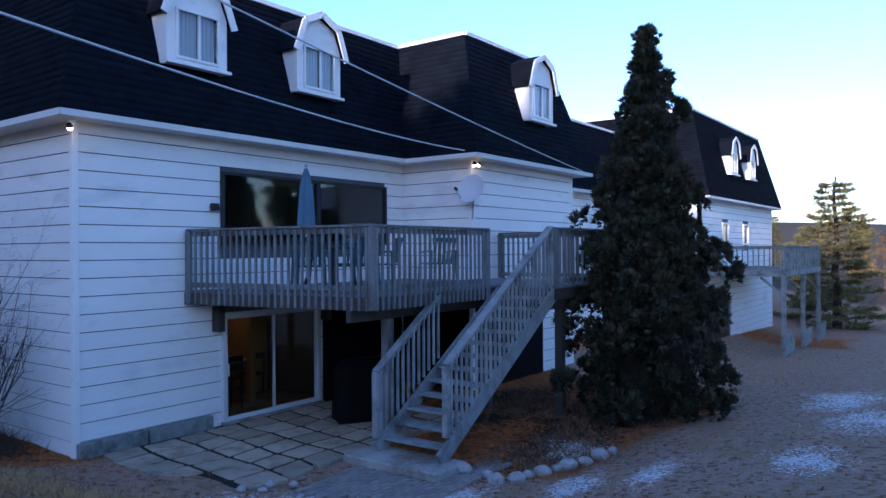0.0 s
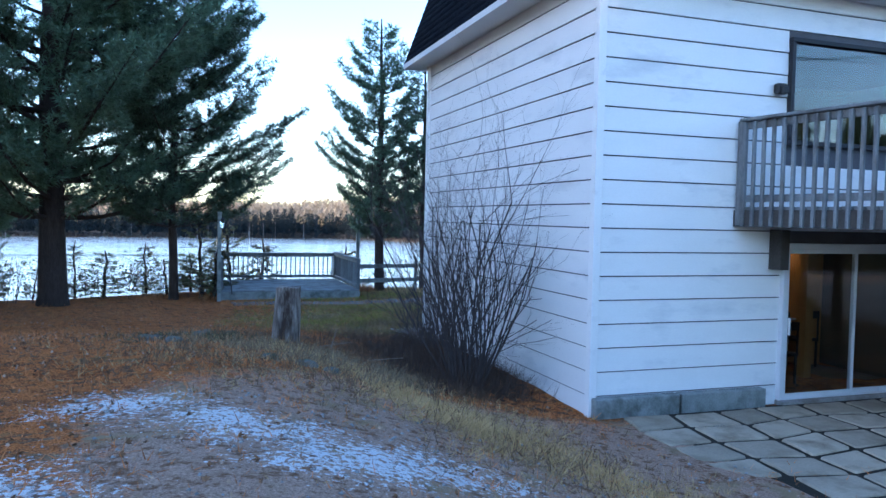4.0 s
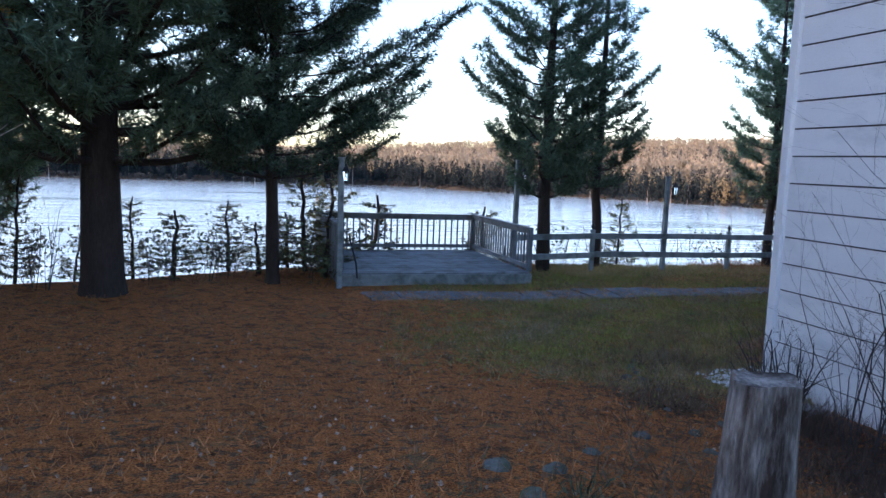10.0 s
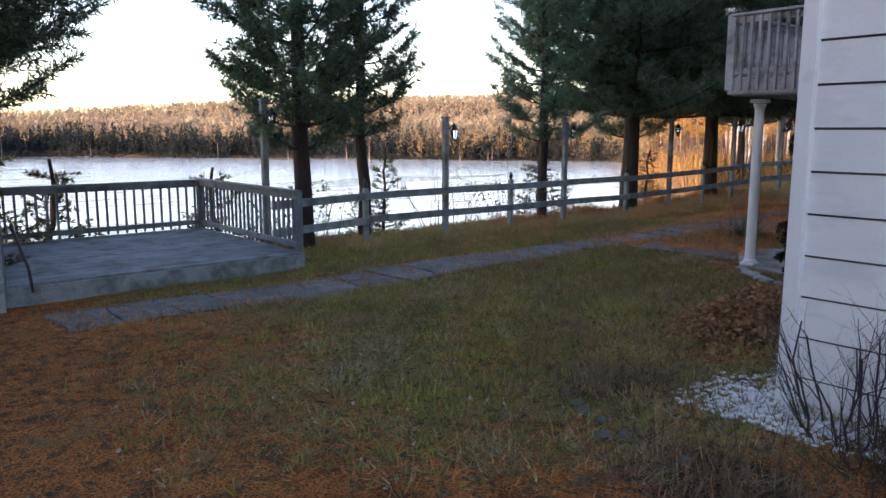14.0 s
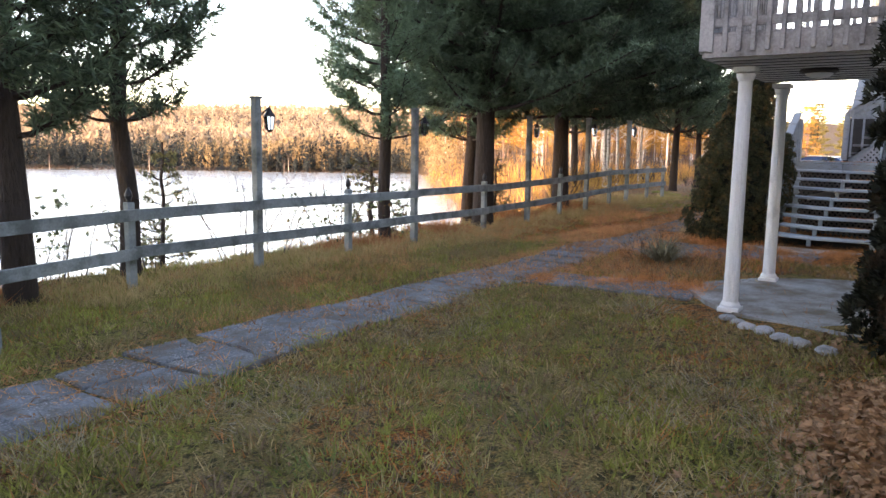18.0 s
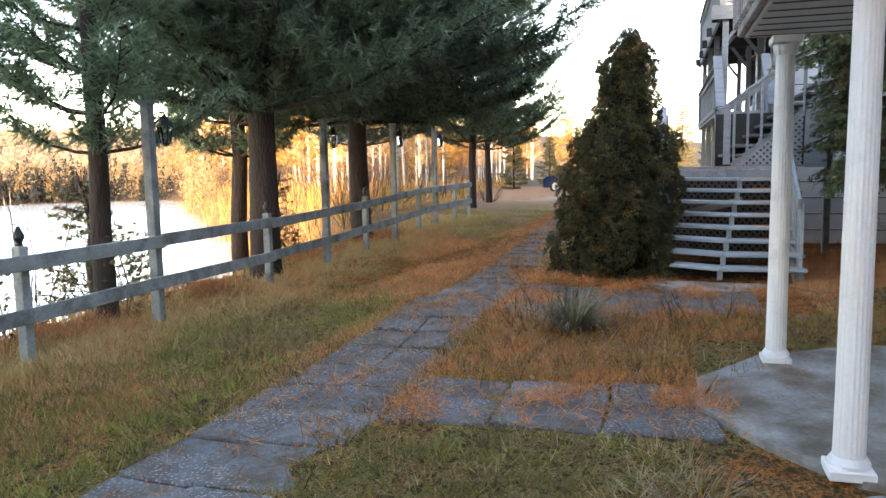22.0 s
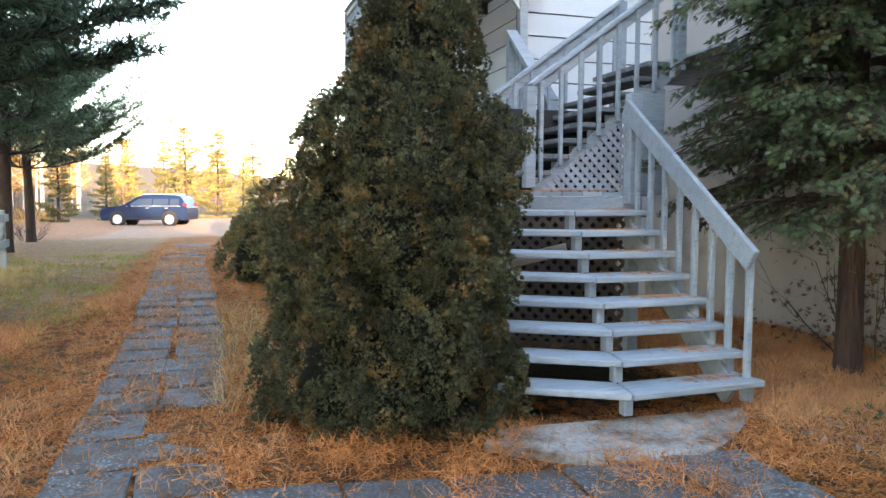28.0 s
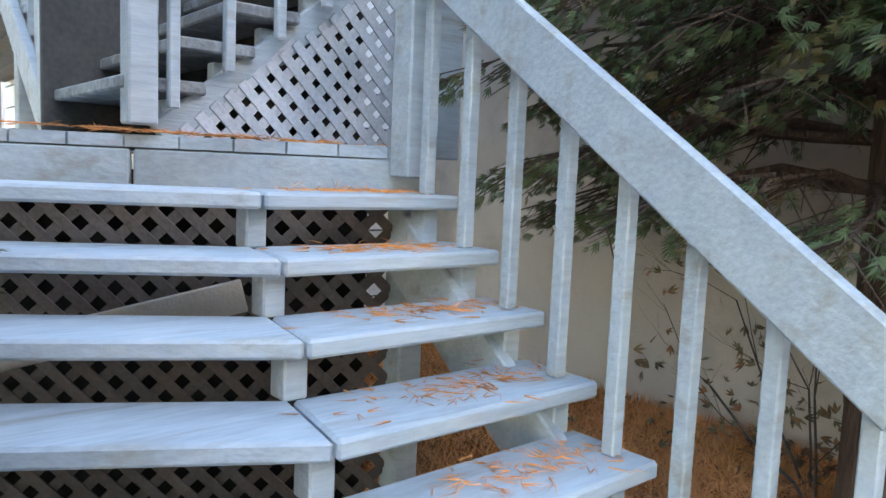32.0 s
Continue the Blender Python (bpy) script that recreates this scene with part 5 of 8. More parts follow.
def lattice(owner, corners, material, step=0.075, name="lattice_slat"):
    """Crossed diagonal slats clipped to a convex polygon in a plane; corners in order."""
    c = [Vector(p) for p in corners]
    o = c[0]
    ux = (c[1] - c[0]).normalized()
    nz = ux.cross(c[2] - c[0]).normalized()
    uy = nz.cross(ux)
    poly = [((p - o).dot(ux), (p - o).dot(uy)) for p in c]

    def clip(px, py, dx, dy):
        t0, t1 = -1e9, 1e9
        for i in range(len(poly)):
            ax, ay = poly[i]
            bx, by = poly[(i + 1) % len(poly)]
            ex, ey = bx - ax, by - ay
            den = ex * dy - ey * dx
            num = ex * (py - ay) - ey * (px - ax)
            if abs(den) < 1e-9:
                if num < 0:
                    return None
                continue
            t = -num / den
            if den > 0:
                t0 = max(t0, t)
            else:
                t1 = min(t1, t)
        return (t0, t1) if t1 - t0 > 0.03 else None
    xs = [p[0] for p in poly]
    ys = [p[1] for p in poly]
    span = max(xs) - min(xs) + max(ys) - min(ys)
    r2 = math.sqrt(0.5)
    for layer, (dx, dy) in enumerate(((r2, r2), (r2, -r2))):
        k = -int(span / step) - 1
        while k < span / step + 1:
            px, py = min(xs) + k * step * 1.414, (min(ys) if layer == 0 else max(ys))
            k += 1
            got = clip(px, py, dx, dy)
            if got:
                a = o + ux * (px + dx * got[0]) + uy * (py + dy * got[0]) + nz * (layer * 0.008)
                b = o + ux * (px + dx * got[1]) + uy * (py + dy * got[1]) + nz * (layer * 0.008)
                part(name, Shape().beam(a, b, 0.007, 0.036, up=tuple(nz.cross((b - a).normalized())), bev=0.001), material, owner)


skirt = thing("stair_lattice", (12.3, 9.2, 0.05), "brown diagonal lattice closing the space under the stairs", "lattice")
lattice(skirt, [(12.52, 8.45, 0.05), (13.38, 10.0, 0.05), (13.38, 10.0, 1.22), (12.52, 8.45, 1.22)], LATTICE)
# added dark sheets: the shade under stairs and landing, put in as colour
part("back_board", Shape().beam((12.72, 8.42, 0.62), (13.58, 9.97, 0.62), 0.02, 1.12), LATTICESHADE, skirt, "dark sheet standing for the shade behind the lattice")
part("back_board", Shape().box((14.3, 9.2, 0.62), (0.03, 1.75, 1.3)), DARKWOOD, skirt, "dark sheet standing for the shade under the landing")
part("stray_board", Shape().beam((12.85, 9.75, 0.72), (12.5, 9.0, 0.93), 0.02, 0.1), STUCCO, skirt, "pale stray board behind the treads")
# upper flight towards the house wall
TREADWOOD = mat("worn_grey_tread_wood", (0.20, 0.20, 0.195), 0.85, 12, 0.3, 60, 0.4, stain=(0.36, 0.38, 0.385), stain_scale=8, stain_amount=0.35, rand=0.3)
uf = thing("upper_flight", (13.1, 8.6, LAND), "pale blue-grey open stairs from the landing to the upper walk", "stairs")
for k in range(8):
    part("tread", Shape().box((13.35, 9.12 - 0.17 * k, LAND + 0.16 + 0.14 * k), (1.02, 0.27, 0.042)), TREADWOOD, uf)
    part("riser_block", Shape().box((12.93, 9.06 - 0.17 * k, LAND + 0.06 + 0.14 * k), (0.05, 0.1, 0.12)), BLUEWOOD, uf)
part("stringer", Shape().beam((12.9, 9.12, LAND + 0.0), (12.9, 7.75, LAND + 1.11), 0.04, 0.10), BLUEWOOD, uf)
part("stringer", Shape().beam((13.8, 9.12, LAND + 0.0), (13.8, 7.75, LAND + 1.11), 0.04, 0.10), BLUEWOOD, uf)
railing(uf, (12.84, 9.2, LAND + 0.02), (12.84, 7.75, LAND + 1.08), 0.87, BLUEWOOD, spacing=0.18, low=None, bal=0.034, cap=0.1)
railing(uf, (13.86, 9.2, LAND + 0.02), (13.86, 7.75, LAND + 1.08), 0.87, BLUEWOOD, spacing=0.18, low=None, bal=0.034, cap=0.1)
lattice(uf, [(12.88, 9.1, LAND), (12.88, 8.2, LAND), (12.88, 8.2, LAND + 0.72)], LATTICE_PALE, step=0.064)
# added dark sheet for the shade under the upper flight
part("back_board", Shape().box((13.72, 8.55, LAND + 0.4), (0.03, 1.5, 0.8)), DARKWOOD, uf, "dark sheet standing for the shade behind the lattice")
part("end_panel", Shape().box((12.88, 8.02, LAND + 0.45), (0.05, 0.3, 0.95)), BLUEWOOD, uf)
for k in range(10):
    part("walk_board", Shape().box((13.3, 6.4 + k * 0.135, 2.62), (2.0, 0.13, 0.04)), BLUEWOOD, uf)
part("walk_post", Shape().box((14.2, 7.6, 1.2), (0.1, 0.1, 2.8)), BLUEWOOD, uf)

# gallery beyond the landing: lower walk, upper deck on braced posts
ga = thing("covered_gallery", (19.0, 8.6, 0.0), "pale blue-grey two-level wooden gallery on braced posts", "gallery")
for k in range(7):
    part("tread", Shape().box((14.05 + 0.17 * k, 8.83, LAND + 0.13 + 0.125 * k), (0.22, 0.72, 0.045)), BLUEWOOD, ga)
for yy in (8.45, 9.21):
    part("stringer", Shape().beam((13.95, yy, LAND + 0.0), (15.2, yy, 2.3), 0.045, 0.16), BLUEWOOD, ga)
    railing(ga, (13.98, yy, LAND + 0.03), (15.1, yy, 2.35), 0.9, BLUEWOOD, spacing=0.15, low=None)
for k in range(6):
    part("floor_board", Shape().box((18.6, 8.1 + 0.2 * k, 2.3), (7.0, 0.19, 0.05)), BLUEWOOD, ga)
UP = 4.05
for k in range(6):
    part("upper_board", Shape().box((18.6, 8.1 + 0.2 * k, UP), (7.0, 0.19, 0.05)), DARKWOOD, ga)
for k in range(5):
    part("joist", Shape().box((15.3 + 1.55 * k, 8.7, UP - 0.11), (0.06, 1.2, 0.16)), DARKWOOD, ga)
for k in range(4):
    px = 15.2 + 2.1 * k
    for py in (9.08, 8.27):
        part("gallery_post", Shape().box((px, py, UP / 2), (0.1, 0.1, UP)), BLUEWOOD, ga)
        part("brace", Shape().beam((px, py, UP - 0.55), (px + 0.45, py, UP - 0.08), 0.06, 0.06), BLUEWOOD, ga)
    part("brace", Shape().beam((px, 9.08, UP - 0.55), (px, 8.72, UP - 0.08), 0.06, 0.06, up=(1, 0, 0)), BLUEWOOD, ga)
    part("brace", Shape().beam((px, 8.27, UP - 0.55), (px, 8.62, UP - 0.08), 0.06, 0.06, up=(1, 0, 0)), BLUEWOOD, ga)
part("rim_joist", Shape().box((15.1, 8.7, UP - 0.06), (0.05, 1.25, 0.24)), BLUEWOOD, ga)
part("rim_joist", Shape().box((18.6, 9.18, UP - 0.06), (7.0, 0.05, 0.24)), BLUEWOOD, ga)
railing(ga, (15.1, 8.15, UP + 0.02), (15.1, 9.15, UP + 0.02), 0.95, BLUEWOOD, spacing=0.11)
railing(ga, (15.1, 9.15, UP + 0.02), (22.1, 9.15, UP + 0.02), 0.95, BLUEWOOD, spacing=0.11, post0=False)
railing(ga, (15.2, 9.15, 2.33), (22.1, 9.15, 2.33), 0.85, BLUEWOOD, spacing=0.14)
wall_run("wall_gallery_end", "y", 15.6, 5.6, 8.1, -0.2, 6.6, -1, label="bright white lap-sided end wall beside the gallery")
wall_run("wall_gallery", "x", 8.05, 15.6, 22.2, -0.2, 6.6, 1, [(17.5, 18.4, 2.35, 4.0), (20.0, 21.4, 2.9, 3.9)], label="white lap-sided wall along the gallery")


# ---- plants ----
def sprays(P, Dv, m, length, width, spread, rs, flat=0.0, jitter=0.3):
    """Needles or leaflets: m thin triangles at each point P, fanning round the way Dv."""
    n = len(P)
    P = np.repeat(P, m, 0)
    Dv = np.repeat(Dv, m, 0)
    r = rs.normal(size=(n * m, 3)) * spread
    r[:, 2] *= 1 - flat
    d = Dv + r
    d /= np.linalg.norm(d, axis=1, keepdims=True) + 1e-9
    s = np.cross(d, rs.normal(size=(n * m, 3)))
    s /= np.linalg.norm(s, axis=1, keepdims=True) + 1e-9
    L = length * (1 + jitter * rs.uniform(-1, 1, (n * m, 1)))
    a = P - s * width / 2 + d * L * 0.15
    b = P + s * width / 2 + d * L * 0.15
    c = P + d * L
    v = np.stack([a, b, c], 1).reshape(-1, 3)
    return v, np.arange(n * m * 3).reshape(-1, 3)


def fans(P, Dv, size, rs, k=5, wid=0.13, gap=0.5):
    """Flat scaly sprays: a fan of k small lozenges in one plane at each point."""
    n = len(P)
    d = Dv / (np.linalg.norm(Dv, axis=1, keepdims=True) + 1e-9)
    s = np.cross(d, rs.normal(size=(n, 3)))
    s /= np.linalg.norm(s, axis=1, keepdims=True) + 1e-9
    sz = size * (0.7 + 0.6 * rs.uniform(size=(n, 1)))
    vs = []
    for i in range(k):
        a = (i - (k - 1) / 2) * gap
        w = d * math.cos(a) + s * math.sin(a)
        t = d * -math.sin(a) + s * math.cos(a)
        L = sz * (1.0 - 0.12 * abs(i - (k - 1) / 2))
        vs.append(np.stack([P, P + w * L * 0.55 - t * L * wid, P + w * L, P + w * L * 0.5 + t * L * wid], 1))
    v = np.stack(vs, 1).reshape(-1, 3)
    return v, np.arange(len(v)).reshape(-1, 4)


def pine_mesh(h, r, base, spread, seed, tip=0.25, droop=0.06, dens=1.0, needle=0.17, whorl=0.42, top_pow=0.8, tw=9, nn=9, wide=0.024, drop=0.12, lift=(-0.05, 0.35), tuft=0.75, inner=0.28):
    """A pine about the origin: trunk with limbs, and a crown of needle tufts."""
    rs = np.random.RandomState(seed)
    tr = Shape()
    pts = [Vector((0, 0, -0.5))]
    lean = Vector((rs.uniform(-0.02, 0.02), rs.uniform(-0.02, 0.02), 1))
    n = 8
    for i in range(1, n + 1):
        z = h * i / n
        pts.append(Vector((lean.x * z + rs.uniform(-0.04, 0.04), lean.y * z + rs.uniform(-0.04, 0.04), z)))
    for i in range(n):
        ra, rb = r * (1 - i / n) ** 0.8 + 0.02, r * (1 - (i + 1) / n) ** 0.8 + 0.02
        if i == 0:
            tr.tube(pts[0], pts[0].lerp(pts[1], 0.35), ra * 1.45, ra * 1.03, 12, False)
            tr.tube(pts[0].lerp(pts[1], 0.35), pts[1], ra * 1.03, rb, 12, False)
        else:
            tr.tube(pts[i], pts[i + 1], ra, rb, 10, False)
    P, Dn = [], []
    z = base
    while z < h - 0.2:
        f = (z - base) / (h - base)
        L0 = spread * ((1 - f) ** top_pow * 0.92 + 0.08) * (0.75 + 0.25 * min(1, f * 4 + 0.3))
        cnt = rs.randint(4, 7)
        a0 = rs.uniform(0, 6.28)
        for q in range(cnt):
            if rs.uniform() < drop:
                continue
            a = a0 + q * 6.283 / cnt + rs.uniform(-0.3, 0.3)
            L = L0 * rs.uniform(0.4, 1.25)
            up = tip + 0.5 * f + rs.uniform(-0.12, 0.12)
            i = min(n - 1, int(z / h * n))
            root = pts[i].lerp(pts[i + 1], z / h * n - i)
            prev, rr = root, max(0.012, r * 0.24 * (1 - f * 0.7))
            segs = 4
            line = [root]
            for sgi in range(1, segs + 1):
                u = sgi / segs
                nxt = root + Vector((math.cos(a) * L * u, math.sin(a) * L * u, L * (up * u * u * 0.6 - droop * u + 0.06 * u)))
                nxt += Vector((rs.uniform(-0.05, 0.05), rs.uniform(-0.05, 0.05), rs.uniform(-0.03, 0.03))) * L * 0.6
                tr.tube(prev, nxt, rr * (1 - 0.8 * (u - 1 / segs)), rr * (1 - 0.8 * u), 5, False)
                prev = nxt
                line.append(nxt)
            k = max(4, int(L * tw * dens))
            for j in range(k):
                u = inner + (1 - inner) * (j + rs.uniform()) / k
                si = min(segs - 1, int(u * segs))
                p = line[si].lerp(line[si + 1], u * segs - si)
                side = rs.choice((-1, 1))
                b = a + side * rs.uniform(0.3, 1.2)
                tl = L * 0.28 * (1.15 - u) + 0.12
                tipp = p + Vector((math.cos(b) * tl, math.sin(b) * tl, tl * rs.uniform(*lift)))
                if j % 3 == 0:
                    tr.tube(p, tipp, 0.008, 0.004, 3, False)
                m = max(2, int(tl / 0.09))
                for t in range(m):
                    w = p.lerp(tipp, (t + 1) / m)
                    P.append((w.x, w.y, w.z))
                    Dn.append((math.cos(b), math.sin(b), 0.35))
        z += whorl * rs.uniform(0.8, 1.2)
    v, f = sprays(np.array(P), np.array(Dn), nn, needle, wide, tuft, rs)
    return tr, v, f


def plant(name, at, trunk, crown, label, category="tree", group="", turn=0.0, scale=1.0):
    """A tree from shared trunk and crown meshes."""
    t = thing(name, at, label, category, group)
    t.rotation_euler = (0, 0, turn)
    t.scale = (scale, scale, scale)
    for nm, me in (("trunk", trunk), ("crown", crown)):
        if me is not None:
            ob = new(nm, me)
            ob.parent = t
    return t


def mesh_of(name, v, f, material):
    ob = soup(name, v, f, material)
    me = ob.data
    bpy.data.objects.remove(ob)
    return me


def pine_kind(key, material=NEEDLE, bark=BARK, **kw):
    tr, v, f = pine_mesh(**kw)
    return tr.mesh("trunk_" + key, bark, smooth=True), mesh_of("crown_" + key, v, f, material)


BIGP = pine_kind("old_pine", h=14, r=0.28, base=2.0, spread=4.6, seed=11, dens=1.5, whorl=0.40, tip=0.75, droop=0.1, top_pow=0.55, needle=0.18, nn=10, lift=(0.1, 0.8), tuft=1.0, wide=0.026)
BIGP2 = pine_kind("old_pine_b", h=13, r=0.125, base=2.3, spread=4.1, seed=12, dens=1.4, whorl=0.42, tip=0.75, droop=0.1, top_pow=0.55, needle=0.18, nn=8, lift=(0.1, 0.8), tuft=1.0, wide=0.026)
BIGP3 = pine_kind("old_pine_c", h=13, r=0.2, base=2.4, spread=4.0, seed=19, dens=1.6, whorl=0.4, tip=0.6, droop=0.14, top_pow=0.55, needle=0.18, nn=10, lift=(0.05, 0.8), tuft=1.0, wide=0.026, inner=0.06)
WIDEP = pine_kind("wide_pine", h=14, r=0.19, base=2.4, spread=5.3, seed=18, dens=1.7, whorl=0.36, tip=0.42, droop=0.2, top_pow=0.5, needle=0.19, nn=9, lift=(0.0, 0.7), tuft=1.0, wide=0.028, drop=0.03, inner=0.1)
MIDP = pine_kind("young_pine", h=8.6, r=0.14, base=1.7, spread=2.0, seed=13, dens=2.2, whorl=0.44, top_pow=0.7, tip=0.9, droop=0.12, needle=0.16, nn=10, lift=(0.15, 0.9), tuft=1.0, wide=0.025)
SLIMP = pine_kind("slim_pine", h=8.0, r=0.11, base=2.0, spread=1.5, seed=14, dens=2.2, whorl=0.42, tip=0.9, droop=0.12, needle=0.16, nn=10, lift=(0.15, 0.9), tuft=1.0, wide=0.025)
SMALLS = pine_kind("small_spruce", material=SPRUCE, h=2.4, r=0.035, base=0.15, spread=0.75, seed=15, dens=1.3, needle=0.075, whorl=0.13, tip=0.35, top_pow=0.8, tw=12, drop=0.45)
FOREST = pine_kind("forest_conifer", material=NEEDLE, h=14.5, r=0.2, base=0.6, spread=2.9, seed=16, dens=0.32, needle=0.85, whorl=0.75, top_pow=0.65, wide=0.22, nn=6)
pine_label = "tall dark pine with drooping needle boughs above the lake bank"
for nm, (x, y), kind, turn, sc in (("pine_tree", (-7.6, 13.1), BIGP, 0.4, 1.1), ("pine_tree", (-4.78, 14.1), BIGP2, 1.2, 0.86), ("pine_tree", (1.35, 15.35), MIDP, 3.0, 1.0),
                                   ("pine_tree", (2.95, 15.95), SLIMP, 0.6, 0.95), ("pine_tree", (10.97, 15.68), BIGP3, 1.0, 1.0), ("pine_tree", (15.35, 15.95), WIDEP, 2.4, 1.0),
                                   ("pine_tree", (7.85, 15.8), SLIMP, 2.1, 0.9), ("pine_tree", (13.6, 17.7), SLIMP, 4.1, 1.3), ("pine_tree", (25.6, 16.2), BIGP2, 3.3, 0.95),
                                   ("pine_tree", (31.8, 17.0), BIGP2, 5.0, 0.95), ("pine_tree", (22.0, 18.6), BIGP2, 0.2, 0.9), ("pine_tree", (-11.5, 12.0), BIGP2, 2.2, 0.95), ("pine_tree", (-14.0, 9.0), BIGP, 1.7, 0.9),
                                   ("pine_tree", (-10.5, 15.5), MIDP, 0.5, 1.2), ("pine_tree", (-16.0, 13.5), BIGP2, 4.4, 0.95)):
    plant(nm, (x, y, ground_at(x, y)), kind[0], kind[1], pine_label, "tree", "pines on the lake bank", turn, sc)
for x, y, s in ((-8.3, 14.6, 0.55), (-7.4, 15.2, 0.7), (-5.0, 15.2, 0.6), (-3.7, 14.9, 0.75), (-4.3, 16.4, 0.5), (-9.2, 14.2, 0.7), (-3.1, 17.6, 1.1), (-5.6, 15.9, 0.9), (-6.6, 14.9, 0.75), (-2.2, 18.2, 1.2), (0.9, 18.0, 1.0), (4.3, 17.2, 0.75), (3.5, 17.0, 0.6), (10.0, 17.8, 0.9), (13.0, 16.6, 0.6), (-4.0, 15.6, 1.0)):
    t = plant("spruce_sapling", (x, y, ground_at(x, y)), SMALLS[0], SMALLS[1], "small dark spruce sapling on the lake bank", "tree", "saplings on the bank", x * 3, s)
    t.scale = (s * (1.25 + 0.4 * math.sin(x * 7)), s * (1.2 + 0.4 * math.cos(y * 5)), s * (0.95 + 0.25 * math.sin(x * 11 + y)))
    t.rotation_euler = (0.09 * math.sin(x * 5), 0.09 * math.cos(y * 9), x * 3)
for x, y, s in ((-12.5, 13.0, 2.3), (-14.2, 12.2, 2.8), (-13.4, 10.4, 2.0), (-15.6, 11.3, 2.6), (-11.4, 14.0, 1.8), (-17.0, 12.8, 3.0), (-16.2, 9.2, 2.4)):
    plant("young_spruce", (x, y, ground_at(x, y)), SMALLS[0], SMALLS[1], "dark young spruce at the wood's edge", "tree", "young spruces", x * 3, s)
rng = random.Random(8)
# unseen tree belt, added to keep the low sun off yard and lodge
for i in range(69):
    x, y = -40 - 3.0 * (i % 4) + rng.uniform(-1, 1), -37 + 0.73 * i + rng.uniform(-1, 1)
    plant("forest_tree", (x, y, ground_at(x, y)), FOREST[0], FOREST[1], "unseen conifer added west of the yard to block the low sun", "tree", "western woods", i * 1.7, rng.uniform(1.0, 1.2) * (1.0 if y < 4 else 0.85))


for i in range(34):
    x, y = 8 + 2.1 * i + rng.uniform(-1.5, 1.5), -44 - 3.5 * (i % 3) + rng.uniform(-1, 1)
    plant("forest_tree", (x, y, ground_at(x, y)), FOREST[0], FOREST[1], "dark conifer of the woods south of the yard", "tree", "southern woods", i * 1.3, rng.uniform(0.7, 1.1))


def bush_mesh(profile, count, size, seed, lumps=0.12, squash=(1, 1), k=5, clump=0.08):
    """A dense evergreen: sprays all over a lumpy body of revolution."""
    rs = np.random.RandomState(seed)
    zs = np.array([p[0] for p in profile])
    rr = np.array([p[1] for p in profile])
    per = 42                                         # sprays to a clump
    n_clumps = count // per
    z = rs.uniform(zs[0], zs[-1], n_clumps * 4)
    r = np.interp(z, zs, rr)
    keep = rs.uniform(size=len(z)) < r / rr.max() * 0.9 + 0.08
    z, r = z[keep][:n_clumps], r[keep][:n_clumps]
    a = rs.uniform(0, 2 * np.pi, len(z))
    lump = 1 + lumps * (np.sin(a * 3 + z * 2.1 + seed) + 0.8 * np.sin(a * 5 - z * 4.3) + 0.7 * np.sin(a * 9 + z * 7.0) + 0.6 * np.sin(z * 13 + a * 2)) / 1.6
    R = r * lump - rs.uniform(0.0, 1.0, len(z)) ** 1.5 * 0.16 * np.minimum(1, r * 2) - clump * 0.6
    R = np.maximum(R, 0.0)
    C = np.stack([R * np.cos(a) * squash[0], R * np.sin(a) * squash[1], z], 1)
    N = np.stack([np.cos(a), np.sin(a), np.full(len(z), 0.55)], 1)
    N += rs.normal(size=N.shape) * 0.25
    D = N[:, None, :] * 0.75 + rs.normal(size=(len(z), per, 3)) * 0.62
    D /= np.linalg.norm(D, axis=2, keepdims=True)
    big = clump * rs.uniform(0.6, 1.35, (len(z), 1, 1))
    P = (C[:, None, :] + D * big * rs.uniform(0.25, 1.0, (len(z), per, 1)) ** 0.5).reshape(-1, 3)
    Dn = D.reshape(-1, 3) + rs.normal(size=(len(P), 3)) * 0.3 + np.array([0, 0, 0.5])
    v, f = fans(P, Dn, size, rs, k, 0.13 if k < 5 else 0.10, 0.45 if k < 5 else 0.38)
    # a solid near-black body puts the inner shade in and stops the view through
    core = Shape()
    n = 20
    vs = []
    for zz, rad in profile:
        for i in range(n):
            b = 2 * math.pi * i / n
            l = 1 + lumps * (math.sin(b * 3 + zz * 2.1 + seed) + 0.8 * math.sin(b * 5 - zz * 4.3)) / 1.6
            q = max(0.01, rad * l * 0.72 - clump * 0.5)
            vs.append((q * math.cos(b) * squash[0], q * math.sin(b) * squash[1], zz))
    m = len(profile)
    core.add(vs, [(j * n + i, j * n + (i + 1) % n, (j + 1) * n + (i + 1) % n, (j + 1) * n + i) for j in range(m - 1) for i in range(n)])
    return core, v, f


# near-black tone for the shaded gaps between the sprays
SHADECORE = mat("dark_inner_shade", (0.018, 0.018, 0.012), 0.95, 8, 0.4, 40, 0.8, dist=0.05)


def evergreen(name, at, profile, count, size, seed, label, material=SPRUCE, lumps=0.12, squash=(1, 1), category="bush", stem=None, k=5, clump=0.08):
    core, v, f = bush_mesh(profile, count, size, seed, lumps, squash, k, clump)
    t = thing(name, at, label, category)
    for nm, me in (("twig_core", core.mesh("twig_core", SHADECORE, smooth=True)), ("foliage", mesh_of("foliage", v, f, material))):
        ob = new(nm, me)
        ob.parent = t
    if stem:
        ob = new("trunk", Shape().tube((0, 0, -0.1), (0, 0, stem[1]), stem[0], stem[0] * 0.7, 10).mesh("trunk", BARK2))
        ob.parent = t
    return t


